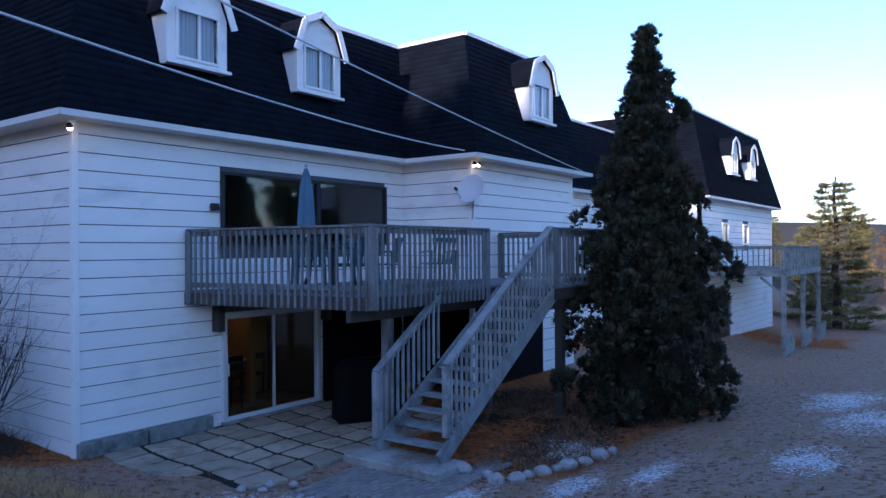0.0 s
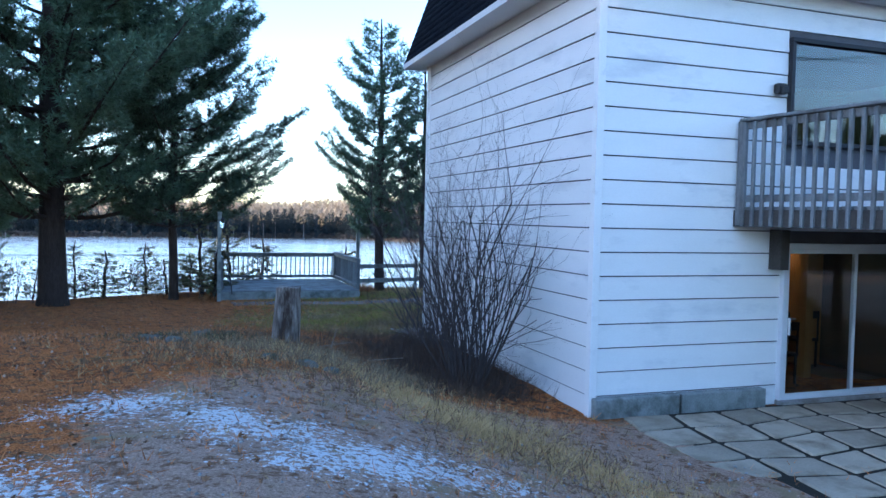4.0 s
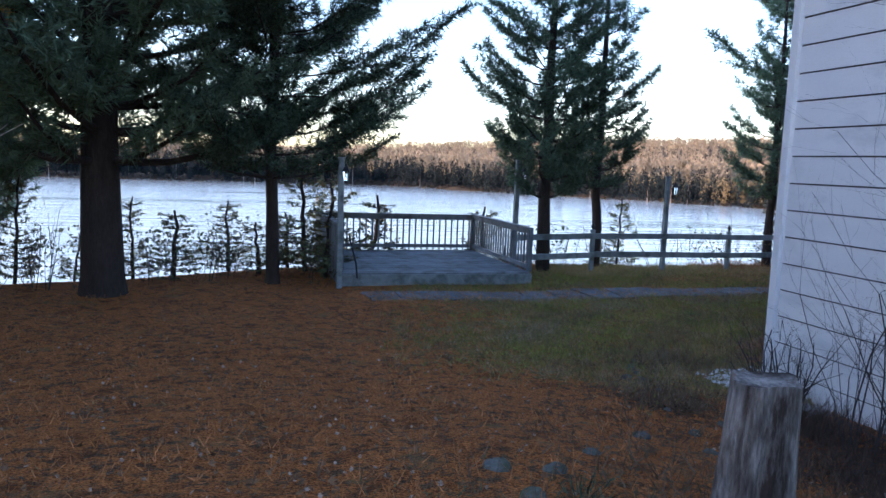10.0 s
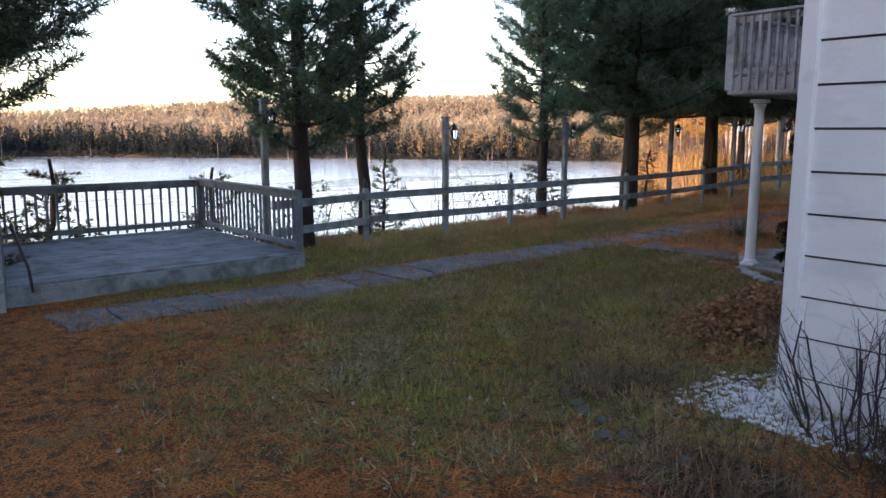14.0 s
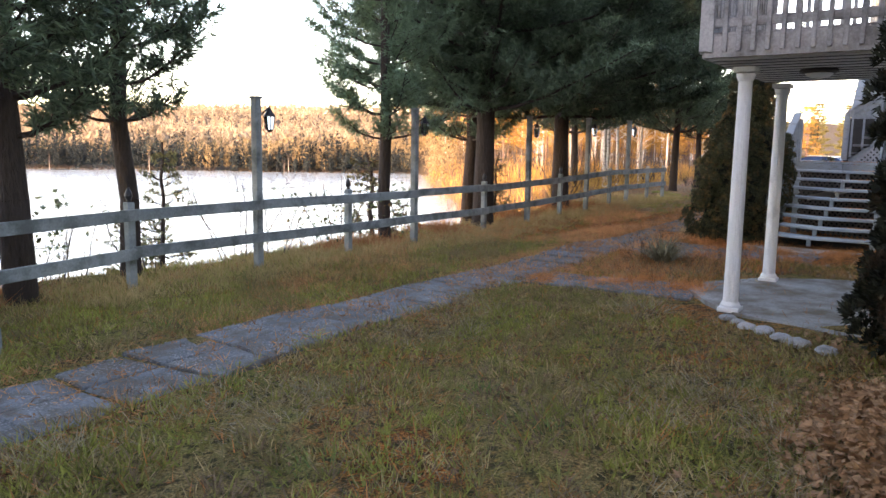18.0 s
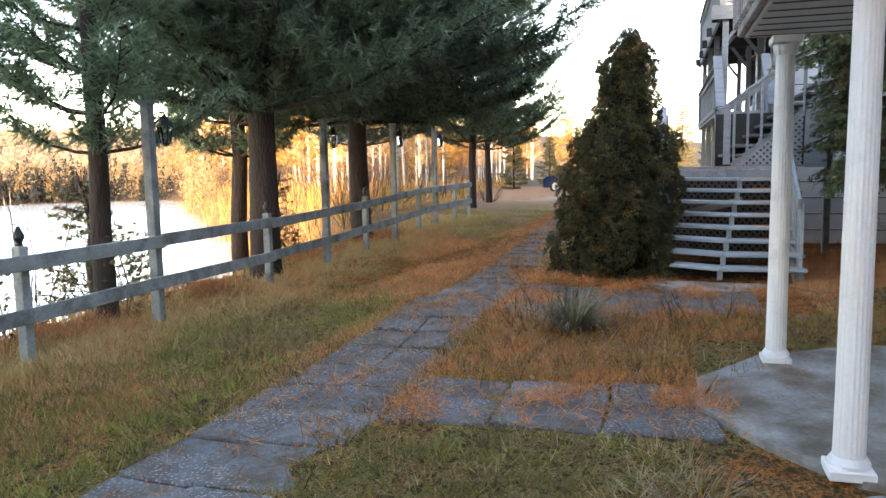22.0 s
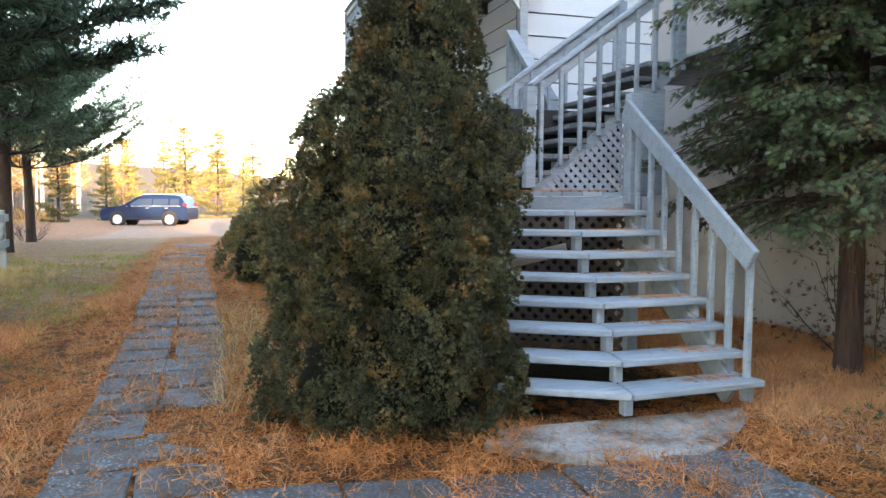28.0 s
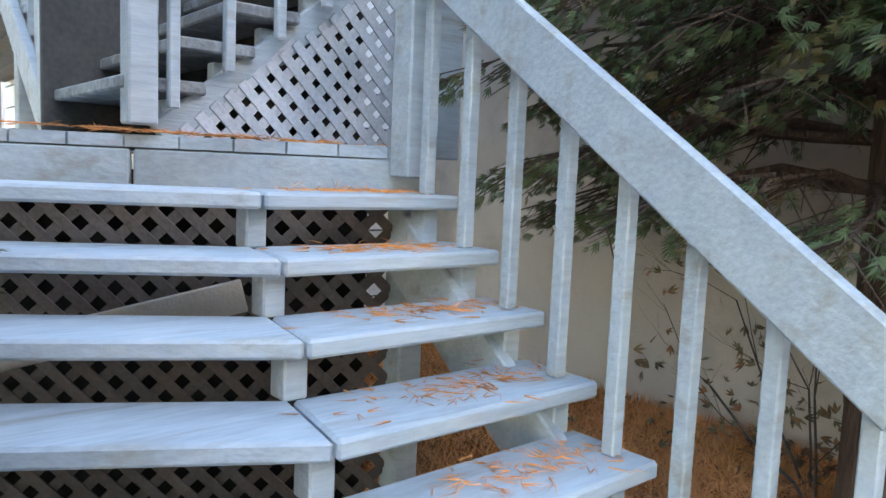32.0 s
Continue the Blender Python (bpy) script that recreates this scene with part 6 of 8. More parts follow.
DARKCEDAR = mat("dark_brownish_cedar", (0.036, 0.040, 0.022), 0.7, 4, 0.5, 12, 0.0, rand=0.6, stain=(0.10, 0.06, 0.035), stain_scale=3, stain_amount=0.3)
arbor = evergreen("arborvitae", (11.52, 10.72, 0.0), [(-0.08, 0.68), (0.12, 0.73), (0.7, 0.74), (1.3, 0.72), (1.7, 0.68), (1.95, 0.60), (2.08, 0.44), (2.25, 0.37), (2.5, 0.36), (2.8, 0.34), (3.05, 0.25), (3.27, 0.05)],
          140000, 0.027, 21, "large clipped dark green arborvitae beside the stairs", lumps=0.2, k=5, clump=0.068)
arbor.rotation_euler = (0.07, 0, 0)
arbor.scale = (1, 1, 0.97)
evergreen("juniper_bush", on(18.3, 11.0), [(0.0, 0.5), (0.3, 0.68), (0.7, 0.6), (0.95, 0.35), (1.08, 0.1)], 12000, 0.05, 22, "spreading dark juniper bush beside the path", lumps=0.22, k=3, clump=0.08)
evergreen("juniper_bush", on(18.6, 10.2), [(0.0, 0.4), (0.5, 0.5), (1.0, 0.42), (1.35, 0.1)], 9000, 0.05, 25, "rounded dark juniper behind the arborvitae", lumps=0.22, k=3, clump=0.08)
evergreen("columnar_cedar", (3.78, 7.5, 0.0), [(0.0, 0.42), (0.35, 0.6), (0.9, 0.56), (1.8, 0.52), (2.8, 0.45), (4.0, 0.3), (4.9, 0.05)], 20000, 0.07, 23, "narrow dark cedar against the lake-side wall", DARKCEDAR, lumps=0.2, k=3, clump=0.1)
evergreen("front_cedar", (7.4, -6.3, 0.0), [(0.0, 0.75), (0.35, 1.05), (1.4, 1.22), (2.6, 1.08), (4.0, 0.82), (5.0, 0.5), (5.5, 0.52), (6.3, 0.3), (7.1, 0.05)], 34000, 0.125, 24,
          "tall ragged dark cedar in front of the lodge", DARKCEDAR, lumps=0.36, category="tree", k=3, clump=0.17)


def bough_tree(name, at, h, base, spread, r, seed, label, material, size=0.16, per=16):
    """An open cedar: trunk, arching boughs, flat sprays along their outer parts, bare twigs within."""
    rs = np.random.RandomState(seed)
    tr, P, Dn = Shape(), [], []
    tr.tube((0, 0, -0.2), (0, 0, 0.3), r * 1.25, r, 12, False)
    tr.tube((0, 0, 0.3), (0.05, 0.03, h), r, 0.02, 12, False)
    z = base
    while z < h - 0.2:
        f = (z - base) / (h - base)
        for q in range(7 if z < 1.75 else 12 if z < 3.6 else 8):
            a = rs.uniform(0, 6.283)
            L = spread * (1 - f) ** 0.7 * rs.uniform(0.6, 1.1) + 0.15
            c, s = math.cos(a), math.sin(a)
            L *= min(1.0, 0.5 / max(0.01, -s)) if s < 0 else 1.0          # the wall stands close behind
            if z > 1.9 and s > 0:
                L *= 1 - 0.1 * s
            if z < 2.7:
                L *= 1 - (0.4 if z < 1.75 else 0.2) * max(0.0, 0.55 * c + 0.83 * s)               # thin on the side of the stairs
            if z < 2.7 and s > 0.1:
                L = min(L, 1.0 / s)                                        # clear of the stair rail
            prev = Vector((0, 0, z))
            line = [prev]
            for sgi in range(1, 5):
                u = sgi / 4
                nxt = Vector((math.cos(a) * L * u, math.sin(a) * L * u, z + L * (0.2 * u - (0.30 + 0.10 * max(0.0, -c)) * u * u))) + Vector(rs.uniform(-0.04, 0.04, 3))
                tr.tube(prev, nxt, 0.02 * (1.1 - u + 0.25), 0.02 * (1.1 - u), 5, False)
                prev = nxt
                line.append(nxt)
            for j in range(int(per * L) + 4):
                u = 0.3 + 0.7 * rs.uniform()
                si = min(3, int(u * 4))
                p = line[si].lerp(line[si + 1], u * 4 - si)
                b = a + rs.choice((-1, 1)) * rs.uniform(0.2, 1.3)
                tl = 0.34 * L * (1.2 - u) + 0.08
                e = p + Vector((math.cos(b) * tl, math.sin(b) * tl, -0.5 * tl + rs.uniform(-0.05, 0.05)))
                if j % 2 == 0:
                    tr.tube(p, e, 0.004, 0.002, 3, False)
                if rs.uniform() < (0.68 if z < 3.2 and c > -0.15 and s > -0.3 else 0.65 if z < 2.7 and c > -0.15 else 0.1 if z > 1.75 else 0.62 if c > -0.3 else 0.15):
                    continue
                for t in range(max(3, int(tl / 0.034))):
                    w = p.lerp(e, rs.uniform(0.15, 1.05))
                    P.append((w.x, w.y, w.z + rs.uniform(-0.03, 0.03)))
                    Dn.append((math.cos(b) + rs.uniform(-0.5, 0.5), math.sin(b) + rs.uniform(-0.5, 0.5), rs.uniform(-1.3, 0.0)))
        z += 0.17
    v, f = fans(np.array(P), np.array(Dn), size, rs, 5, 0.06, 0.26)
    t = thing(name, at, label, "tree")
    for nm, me in (("trunk", tr.mesh("trunk", CEDARBARK, smooth=True)), ("crown", mesh_of("crown", v, f, material))):
        ob = new(nm, me)
        ob.parent = t


bough_tree("cedar_tree", (11.38, 7.2, 0.02), 6.6, 1.3, 1.9, 0.095, 31, "dense green cedar with drooping sprays beside the stairs", CEDAR, size=0.06, per=40)


def bare_shrub(name, at, h, stems, spread, seed, label, material=TWIG, r0=0.014, group=""):
    """A leafless shrub: many forking stems from one foot."""
    rs = np.random.RandomState(seed)
    t = thing(name, at, label, "shrub", group)

    def grow(s, p, d, L, r, depth):
        segs = 3
        for i in range(segs):
            d = (d + Vector(rs.normal(size=3)) * 0.17 + Vector((0, 0, 0.05))).normalized()
            q = p + d * (L / segs)
            s.tube(p, q, r, r * 0.82, 4 if r > 0.005 else 3, False)
            r *= 0.82
            p = q
            if depth > 0 and rs.uniform() < 0.85:
                side = (d + Vector(rs.normal(size=3)) * 0.5 + Vector((0, 0, 0.1))).normalized()
                grow(s, p, side, L * rs.uniform(0.4, 0.65), r * 0.62, depth - 1)

    for i in range(stems):
        s = Shape()
        a = rs.uniform(0, 6.283)
        d = Vector((math.cos(a) * spread * rs.uniform(0.2, 1), math.sin(a) * spread * rs.uniform(0.2, 1), 1)).normalized()
        foot = Vector((math.cos(a) * 0.12, math.sin(a) * 0.12, -0.05)) * (1 + spread)
        grow(s, foot, d, h * rs.uniform(0.6, 1.0), r0 * rs.uniform(0.5, 1.2), 3 if h < 1.6 else 4)
        ob = new("stem", s.mesh("stem", material))
        ob.parent = t
    return t


wall_label = "tall leafless grey-brown shrub against the white end wall"
bare_shrub("bare_shrub", on(-1.0, 1.4), 2.6, 54, 0.36, 41, wall_label, r0=0.0135, group="bare shrubs")
bare_shrub("bare_shrub", on(-0.8, 2.3), 2.2, 20, 0.45, 42, wall_label, r0=0.008, group="bare shrubs")
bare_shrub("bare_shrub", on(-0.75, 3.4), 1.7, 20, 0.45, 43, "low leafless shrub against the white end wall", r0=0.008, group="bare shrubs")
bare_shrub("bare_shrub", on(-0.6, 4.4), 1.5, 20, 0.5, 44, "low leafless shrub against the white end wall", r0=0.008, group="bare shrubs")
bare_shrub("bare_shrub", on(-0.32, 5.8), 0.8, 24, 0.6, 45, "small leafless shrub at the house corner", r0=0.009, group="bare shrubs")
for i, (x, y, h) in enumerate(((3.3, 16.0, 1.3), (4.9, 16.3, 1.5), (5.6, 16.1, 1.2), (7.0, 16.2, 1.5), (9.2, 16.4, 1.4), (2.4, 16.4, 1.2), (-6.0, 14.4, 1.4), (-8.6, 13.6, 1.5), (-7.6, 14.3, 1.2))):
    bare_shrub("bank_brush", on(x, y), h, 7, 0.5, 60 + i, "leafless brush on the lake bank", r0=0.009, group="bank brush")
bare_shrub("vine_shrub", on(11.55, 6.75), 1.1, 10, 0.6, 71, "sparse leafless vine against the beige wall", r0=0.007)

for i, (x, y, h) in enumerate(((-9.4, 13.2, 1.3), (-8.9, 14.4, 1.0), (-7.9, 13.5, 1.1), (-6.9, 14.0, 0.9), (-6.4, 13.8, 1.2), (-5.7, 14.6, 1.0), (-5.2, 14.9, 1.2), (-4.2, 14.7, 1.1), (-3.9, 13.9, 0.8), (0.9, 16.2, 0.9), (1.9, 16.0, 1.0), (6.4, 16.1, 0.9), (8.0, 15.9, 1.0))):
    t = bare_shrub("bank_brush", on(x, y), h, 6, 0.55, 160 + i, "sparse leafy brush on the lake bank", r0=0.007, group="bank brush")
    r_ = np.random.RandomState(200 + i)
    n = 130
    P = np.stack([r_.normal(size=n) * 0.28 * h, r_.normal(size=n) * 0.28 * h, h * r_.uniform(0.15, 1.05, n)], 1)
    v, f = fans(P, r_.normal(size=(n, 3)), 0.075, r_, 3)
    ob = new("leaves", mesh_of("leaves", v, f, CEDAR))
    ob.parent = t
r_ = np.random.RandomState(77)
n = 420
P = np.stack([11.75 + r_.normal(size=n) * 0.45, 6.5 + np.abs(r_.normal(size=n)) * 0.3, 0.1 + r_.uniform(size=n) ** 1.5 * 0.9], 1)
v, f = fans(P, r_.normal(size=(n, 3)), 0.06, r_, 3)
soup("vine_leaves", v, f, mat("mixed_vine_leaves", (0.12, 0.11, 0.06), 0.7, 9, 0.5, 20, 0.0, rand=0.6, stain=(0.30, 0.12, 0.05), stain_scale=7, stain_amount=0.5), None, "sparse green and brown vine leaves by the wall foot", "vine", "stuff")


# ---- lake bank: viewing platform, fence, lamps ----
def post_lamp(x, y, top, facing, label="weathered lamp post with a small glass lantern"):
    """A square wooden post carrying a carriage lantern on a bracket."""
    g = ground_at(x, y)
    t = thing("lamp_post", (x, y, g), label, "lamp post", "lamp posts along the fence")
    part("post", Shape().box((x, y, (top + g) / 2 - 0.1), (0.1, 0.1, top - g + 0.2)), GREENWOOD, t)
    part("cap", Shape().box((x, y, top + 0.01), (0.13, 0.13, 0.03)), GREENWOOD, t)
    dx, dy = facing
    lx, ly, lz = x + dx * 0.17, y + dy * 0.17, top - 0.28
    part("bracket", Shape().tube((x + dx * 0.05, y + dy * 0.05, lz + 0.06), (lx, ly, lz + 0.16), 0.012), BLACKMETAL, t)
    lant = part("lantern", Shape().turned((lx, ly, lz + 0.05), [(0.085, 0.0), (0.05, 0.05), (0.02, 0.1), (0.012, 0.13)], 6), BLACKMETAL, t, "dark metal lantern roof")
    for i in range(6):
        a = math.pi / 3 * i
        part("lantern_bar", Shape().tube((lx + 0.045 * math.cos(a), ly + 0.045 * math.sin(a), lz - 0.13), (lx + 0.075 * math.cos(a), ly + 0.075 * math.sin(a), lz + 0.05), 0.006, n=4), BLACKMETAL, lant)
    gl = part("lantern_glass", Shape().turned((lx, ly, lz - 0.12), [(0.04, 0.0), (0.068, 0.165)], 6), GLASS, lant, "clear lantern glass")
    gl.visible_shadow = False
    part("lantern_base", Shape().turned((lx, ly, lz - 0.16), [(0.02, 0.0), (0.05, 0.03), (0.05, 0.04)], 6), BLACKMETAL, lant)
    return t


def fence_y(x):
    return 14.55 + 0.55 * smooth(0.3, 2.6, x) + 0.0 * x if x < 14 else 15.1 + 0.02 * (x - 14)


def fence_z(x):
    return 0.16 * float(smooth(10, 18, x))


for x, top in ((4.35, 2.16), (7.85, 2.18), (12.0, 2.22), (15.2, 2.3), (18.2, 2.35)):
    post_lamp(x, fence_y(x) + 0.06, top, (0.75, -0.65))
post_lamp(-3.62, 13.42, 2.3, (0.4, -0.9), "tall weathered lamp post beside the platform steps")
post_lamp(0.62, 15.35, 2.4, (0.5, -0.85))
fe = thing("rail_fence", (9.0, 15.0, -0.1), "weathered grey two-rail wooden fence along the lake bank", "fence")
knots = [0.3, 2.46, 4.35, 6.14, 7.85, 10.15, 12.0, 13.6, 15.2, 16.8, 18.2, 20.0, 21.6]
rng = random.Random(4)
for a, b in zip(knots, knots[1:]):
    for z in (0.77, 0.33):
        za, zb = z + fence_z(a) + rng.uniform(-0.012, 0.012), z + fence_z(b) + rng.uniform(-0.012, 0.012)
        part("rail", Shape().beam((a, fence_y(a) - 0.03, za), (b + 0.03, fence_y(b) - 0.03 - 0.004 * (a > 5), zb), 0.035, 0.13), GREENWOOD, fe)
for x in (2.46, 6.14, 10.15, 13.6, 16.8, 20.0, 21.6):
    y, g = fence_y(x) + 0.05, ground_at(x, fence_y(x))
    p = part("fence_post", Shape().box((x, y, (0.9 + fence_z(x) + g) / 2 - 0.1), (0.09, 0.09, 0.9 + fence_z(x) - g + 0.2)), GREENWOOD, fe)
    if x < 15:
        part("finial", Shape().turned((x, y, 0.9 + fence_z(x)), [(0.03, 0), (0.025, 0.03), (0.045, 0.07), (0.04, 0.1), (0.012, 0.16)], 10), BLACKMETAL, p, "dark turned finial")

pf = thing("viewing_platform", (-1.65, 15.4, 0.1), "weathered grey wooden viewing platform with railings above the lake", "platform")
rng = random.Random(6)
for k in range(26):
    part("deck_board", Shape().box((-1.65, 13.62 + k * 0.142, 0.14 + rng.uniform(-0.003, 0.003)), (3.85, 0.134, 0.04)), DECKWOOD, pf)
for a, b in (((-3.58, 13.54), (0.28, 13.54)), ((0.28, 13.54), (0.28, 17.3)), ((0.28, 17.3), (-3.58, 17.3)), ((-3.58, 17.3), (-3.58, 13.54))):
    part("rim_joist", Shape().beam((*a, 0.02), (*b, 0.02), 0.045, 0.22), GREENWOOD, pf)
for px, py in ((-3.5, 17.2), (-1.6, 17.2), (0.2, 17.2), (0.2, 15.4), (-3.5, 15.4)):
    g = ground_at(px, py)
    part("support_post", Shape().box((px, py, (g - 0.1) / 2), (0.12, 0.12, 0.15 - g + 0.1)), DARKWOOD, pf)
railing(pf, (0.26, 17.28, 0.16), (-3.56, 17.28, 0.16), 0.86, DECKWOOD, spacing=0.15, bal=0.035)
railing(pf, (0.26, 13.62, 0.16), (0.26, 17.28, 0.16), 0.88, DECKWOOD, spacing=0.15, post1=False, bal=0.035)
railing(pf, (-3.56, 17.28, 0.16), (-3.56, 13.62, 0.16), 0.9, DECKWOOD, spacing=0.085, post0=False, bal=0.05)
part("grab_rail", Shape().tube((-3.4, 13.7, 0.85), (-3.3, 13.45, 0.35), 0.018).tube((-3.3, 13.45, 0.35), (-3.28, 13.42, 0.08), 0.018), BLACKMETAL, pf, "bent dark grab rail")

# ---- paving ----


def slab_mesh(pts, h, material, name="paving_stone"):
    """A flat stone with a chamfered upper edge."""
    n = len(pts)
    vs = [(x, y, -0.05) for x, y in pts] + [(x, y, h - 0.012) for x, y in pts] + [(x * 0.965, y * 0.965, h) for x, y in pts]
    fs = [(i, (i + 1) % n, n + (i + 1) % n, n + i) for i in range(n)] + [(n + i, n + (i + 1) % n, 2 * n + (i + 1) % n, 2 * n + i) for i in range(n)] + [tuple(range(2 * n, 3 * n))]
    return Shape().add(vs, fs).mesh(name, material)


rs = random.Random(77)
rect = lambda w, d: [(-w / 2, -d / 2), (w / 2, -d / 2 + rs.uniform(-0.01, 0.01)), (w / 2 + rs.uniform(-0.01, 0.01), d / 2), (-w / 2, d / 2 + rs.uniform(-0.01, 0.01))]
garden_path = thing("pavement", (8.0, 12.2, 0.0), "needle-strewn garden path of grey paving stones", "path", kind="structure")
rectm = [slab_mesh(rect(rs.uniform(0.4, 0.46), rs.uniform(0.39, 0.44)), 0.03, FLAG) for _ in range(8)]
path_y = lambda x: 12.25 + 0.12 * math.sin(x * 0.35)
x = 9.85
while x < 27:
    for j in (-0.22, 0.22):
        if rs.random() < 0.96:
            yy = path_y(x) + j + rs.uniform(-0.02, 0.02)
            piece("paving_stone", rs.choice(rectm), (x + rs.uniform(-0.02, 0.02), yy, ground_at(x, yy) + rs.uniform(-0.016, -0.002)), garden_path, (rs.uniform(-0.02, 0.02), rs.uniform(-0.02, 0.02), rs.uniform(-0.05, 0.05)))
    x += 0.475


def flagged(owner, us, vs_, place, material, joint=0.012, jit=0.04, h=0.03, skip=None, name="paving_stone", sink=0.008, level=None):
    """Closely fitted flags: the cells of a jittered net, each one a stone of its own."""
    net = [[Vector(place(u, v)) + Vector((rs.uniform(-jit, jit), rs.uniform(-jit, jit))) for v in vs_] for u in us]
    for i in range(len(us) - 1):
        for j in range(len(vs_) - 1):
            q = [net[i][j], net[i + 1][j], net[i + 1][j + 1], net[i][j + 1]]
            c = sum(q, Vector((0, 0))) / 4
            if skip and skip(c.x, c.y):
                continue
            pts = []
            for k in range(4):
                a, b = q[k] - c, q[(k + 1) % 4] - c
                a, b = a - a.normalized() * joint, b - b.normalized() * joint
                pts += [tuple(a + (b - a) * rs.uniform(0.02, 0.07)), tuple(a.lerp(b, 0.5) * rs.uniform(0.96, 1.0)), tuple(b + (a - b) * rs.uniform(0.02, 0.07))]
            area = sum(pts[k][0] * pts[(k + 1) % 12][1] - pts[(k + 1) % 12][0] * pts[k][1] for k in range(12))
            piece(name, slab_mesh(pts if area > 0 else pts[::-1], h, material, name), (c.x, c.y, (ground_at(c.x, c.y) - sink if level is None else level) + rs.uniform(-0.007, 0.003)), owner, (rs.uniform(-0.01, 0.01), rs.uniform(-0.01, 0.01), 0))


frange = lambda a, b, n: [a + (b - a) * i / n for i in range(n + 1)]
PATHMID = lambda u: 12.30 - 0.12 * math.exp(-((u - 0.2) / 1.5) ** 2)
flagged(garden_path, frange(-3.3, 9.6, 22), (-0.52, 0.0, 0.5), lambda u, v: (u, PATHMID(u) + v), FLAG, 0.008, 0.05)
side_path = thing("pavement_side", (8.5, 10.6, 0.0), "worn paving stones from the path to the slab and the stairs", "path", kind="structure")
flagged(side_path, (5.38, 5.88, 6.36), frange(9.75, 11.72, 3), lambda u, v: (u, v), FLAG, 0.01, 0.04)
flagged(side_path, (8.7, 9.2, 9.75, 10.3), frange(9.05, 11.75, 5), lambda u, v: (u + 0.25 * (v - 9.0) / 2.7, v), FLAG, 0.01, 0.05)
slab = [(4.62, 6.35), (7.75, 6.35), (7.7, 8.6), (7.2, 9.4), (6.5, 9.85), (5.9, 9.88), (5.35, 9.55), (4.95, 9.2), (4.6, 8.3)]
solo("balcony_slab", Shape().prism(slab, -0.1, 0.035), CONCRETE, "cracked concrete slab under the balcony", "slab", kind="structure")
arc = [(10.95, 8.5), (10.98, 10.2)] + [(10.72 - 0.52 * math.sin(math.pi * i / 10) + 0.05, 10.35 - 1.75 * i / 10) for i in range(0, 11)]
solo("stair_pad", Shape().prism(arc, -0.12, -0.002), mat("worn_pale_concrete", (0.42, 0.375, 0.32), 0.9, 5, 0.4, 40, 0.6, stain=(0.17, 0.10, 0.06), stain_scale=3.0, stain_amount=0.55, dist=0.015), "worn half-round concrete pad at the stair foot", "pad", kind="structure")

patio = thing("patio", (3.0, -2.2, 0.0), "patio of large pale flagstones with mossy joints", "patio", kind="structure")
part("soil_bed", Shape().box((3.15, -1.67, 0.0), (5.3, 3.1, 0.03), bev=0.004), mat("dark_mossy_soil", (0.018, 0.016, 0.011), 0.95, 6, 0.4, 40, 0.5), patio, "dark mossy soil in the joints")
flagged(patio, frange(0.3, 6.1, 9), frange(-0.2, -3.45, 6), lambda u, v: (u + 0.12 * v, v + 0.06 * math.sin(u * 3)), PATIO, 0.05, 0.045, 0.03, lambda x, y: x < 0.2 or (x < 0.75 and y < -2.3) or x > 5.6, "flagstone", 0.01, 0.006)
pav = thing("paver_apron", (1.8, -4.6, 0.0), "apron of small grey interlocking pavers", "paving", kind="structure")
pvm = slab_mesh([(-0.092, -0.041), (0.092, -0.041), (0.092, 0.041), (-0.092, 0.041)], 0.025, PAVER, "paver")
for i in range(13):
    for j in range(18):
        x, y = 0.95 + i * 0.2 + (0.1 if j % 2 else 0), -3.95 - j * 0.098
        if x > 2.2 and y > -5.25:
            continue
        if y < -4.6 - 0.35 * (x - 0.9) * 0.5 and x < 1.2:
            continue
        piece("paver", pvm, (x, y, ground_at(x, y) - 0.005), pav, (0, 0, rs.uniform(-0.03, 0.03)))


def rock_mesh(seed, material=ROCK, name="rock"):
    bm = bmesh.new()
    bmesh.ops.create_icosphere(bm, subdivisions=2, radius=0.5)
    for v in bm.verts:
        d = noise.noise(v.co * 2.2 + Vector((seed * 7.1, 0, 0))) * 0.16 + noise.noise(v.co * 5 + Vector((0, seed * 3.3, 0))) * 0.05
        v.co *= 1 + d
        v.co.z *= 0.72
    me = bpy.data.meshes.new(name)
    bm.to_mesh(me)
    bm.free()
    me.materials.append(material)
    return me


rocks = [rock_mesh(i) for i in range(7)]


mossy = [rock_mesh(40 + i, MOSSROCK) for i in range(4)]


def rock(x, y, s, label="rounded grey fieldstone", group="", z=None, sq=(1, 1, 1), kinds=rocks):
    ob = new("rock", rs.choice(kinds))
    ob.location = (x, y, (ground_at(x, y) if z is None else z) + 0.22 * s * sq[2])
    ob.scale = (s * sq[0] * rs.uniform(0.85, 1.2), s * sq[1] * rs.uniform(0.85, 1.2), s * sq[2])
    ob.rotation_euler = (0, 0, rs.uniform(0, 6))
    return tagged(ob, label, "rock", group)


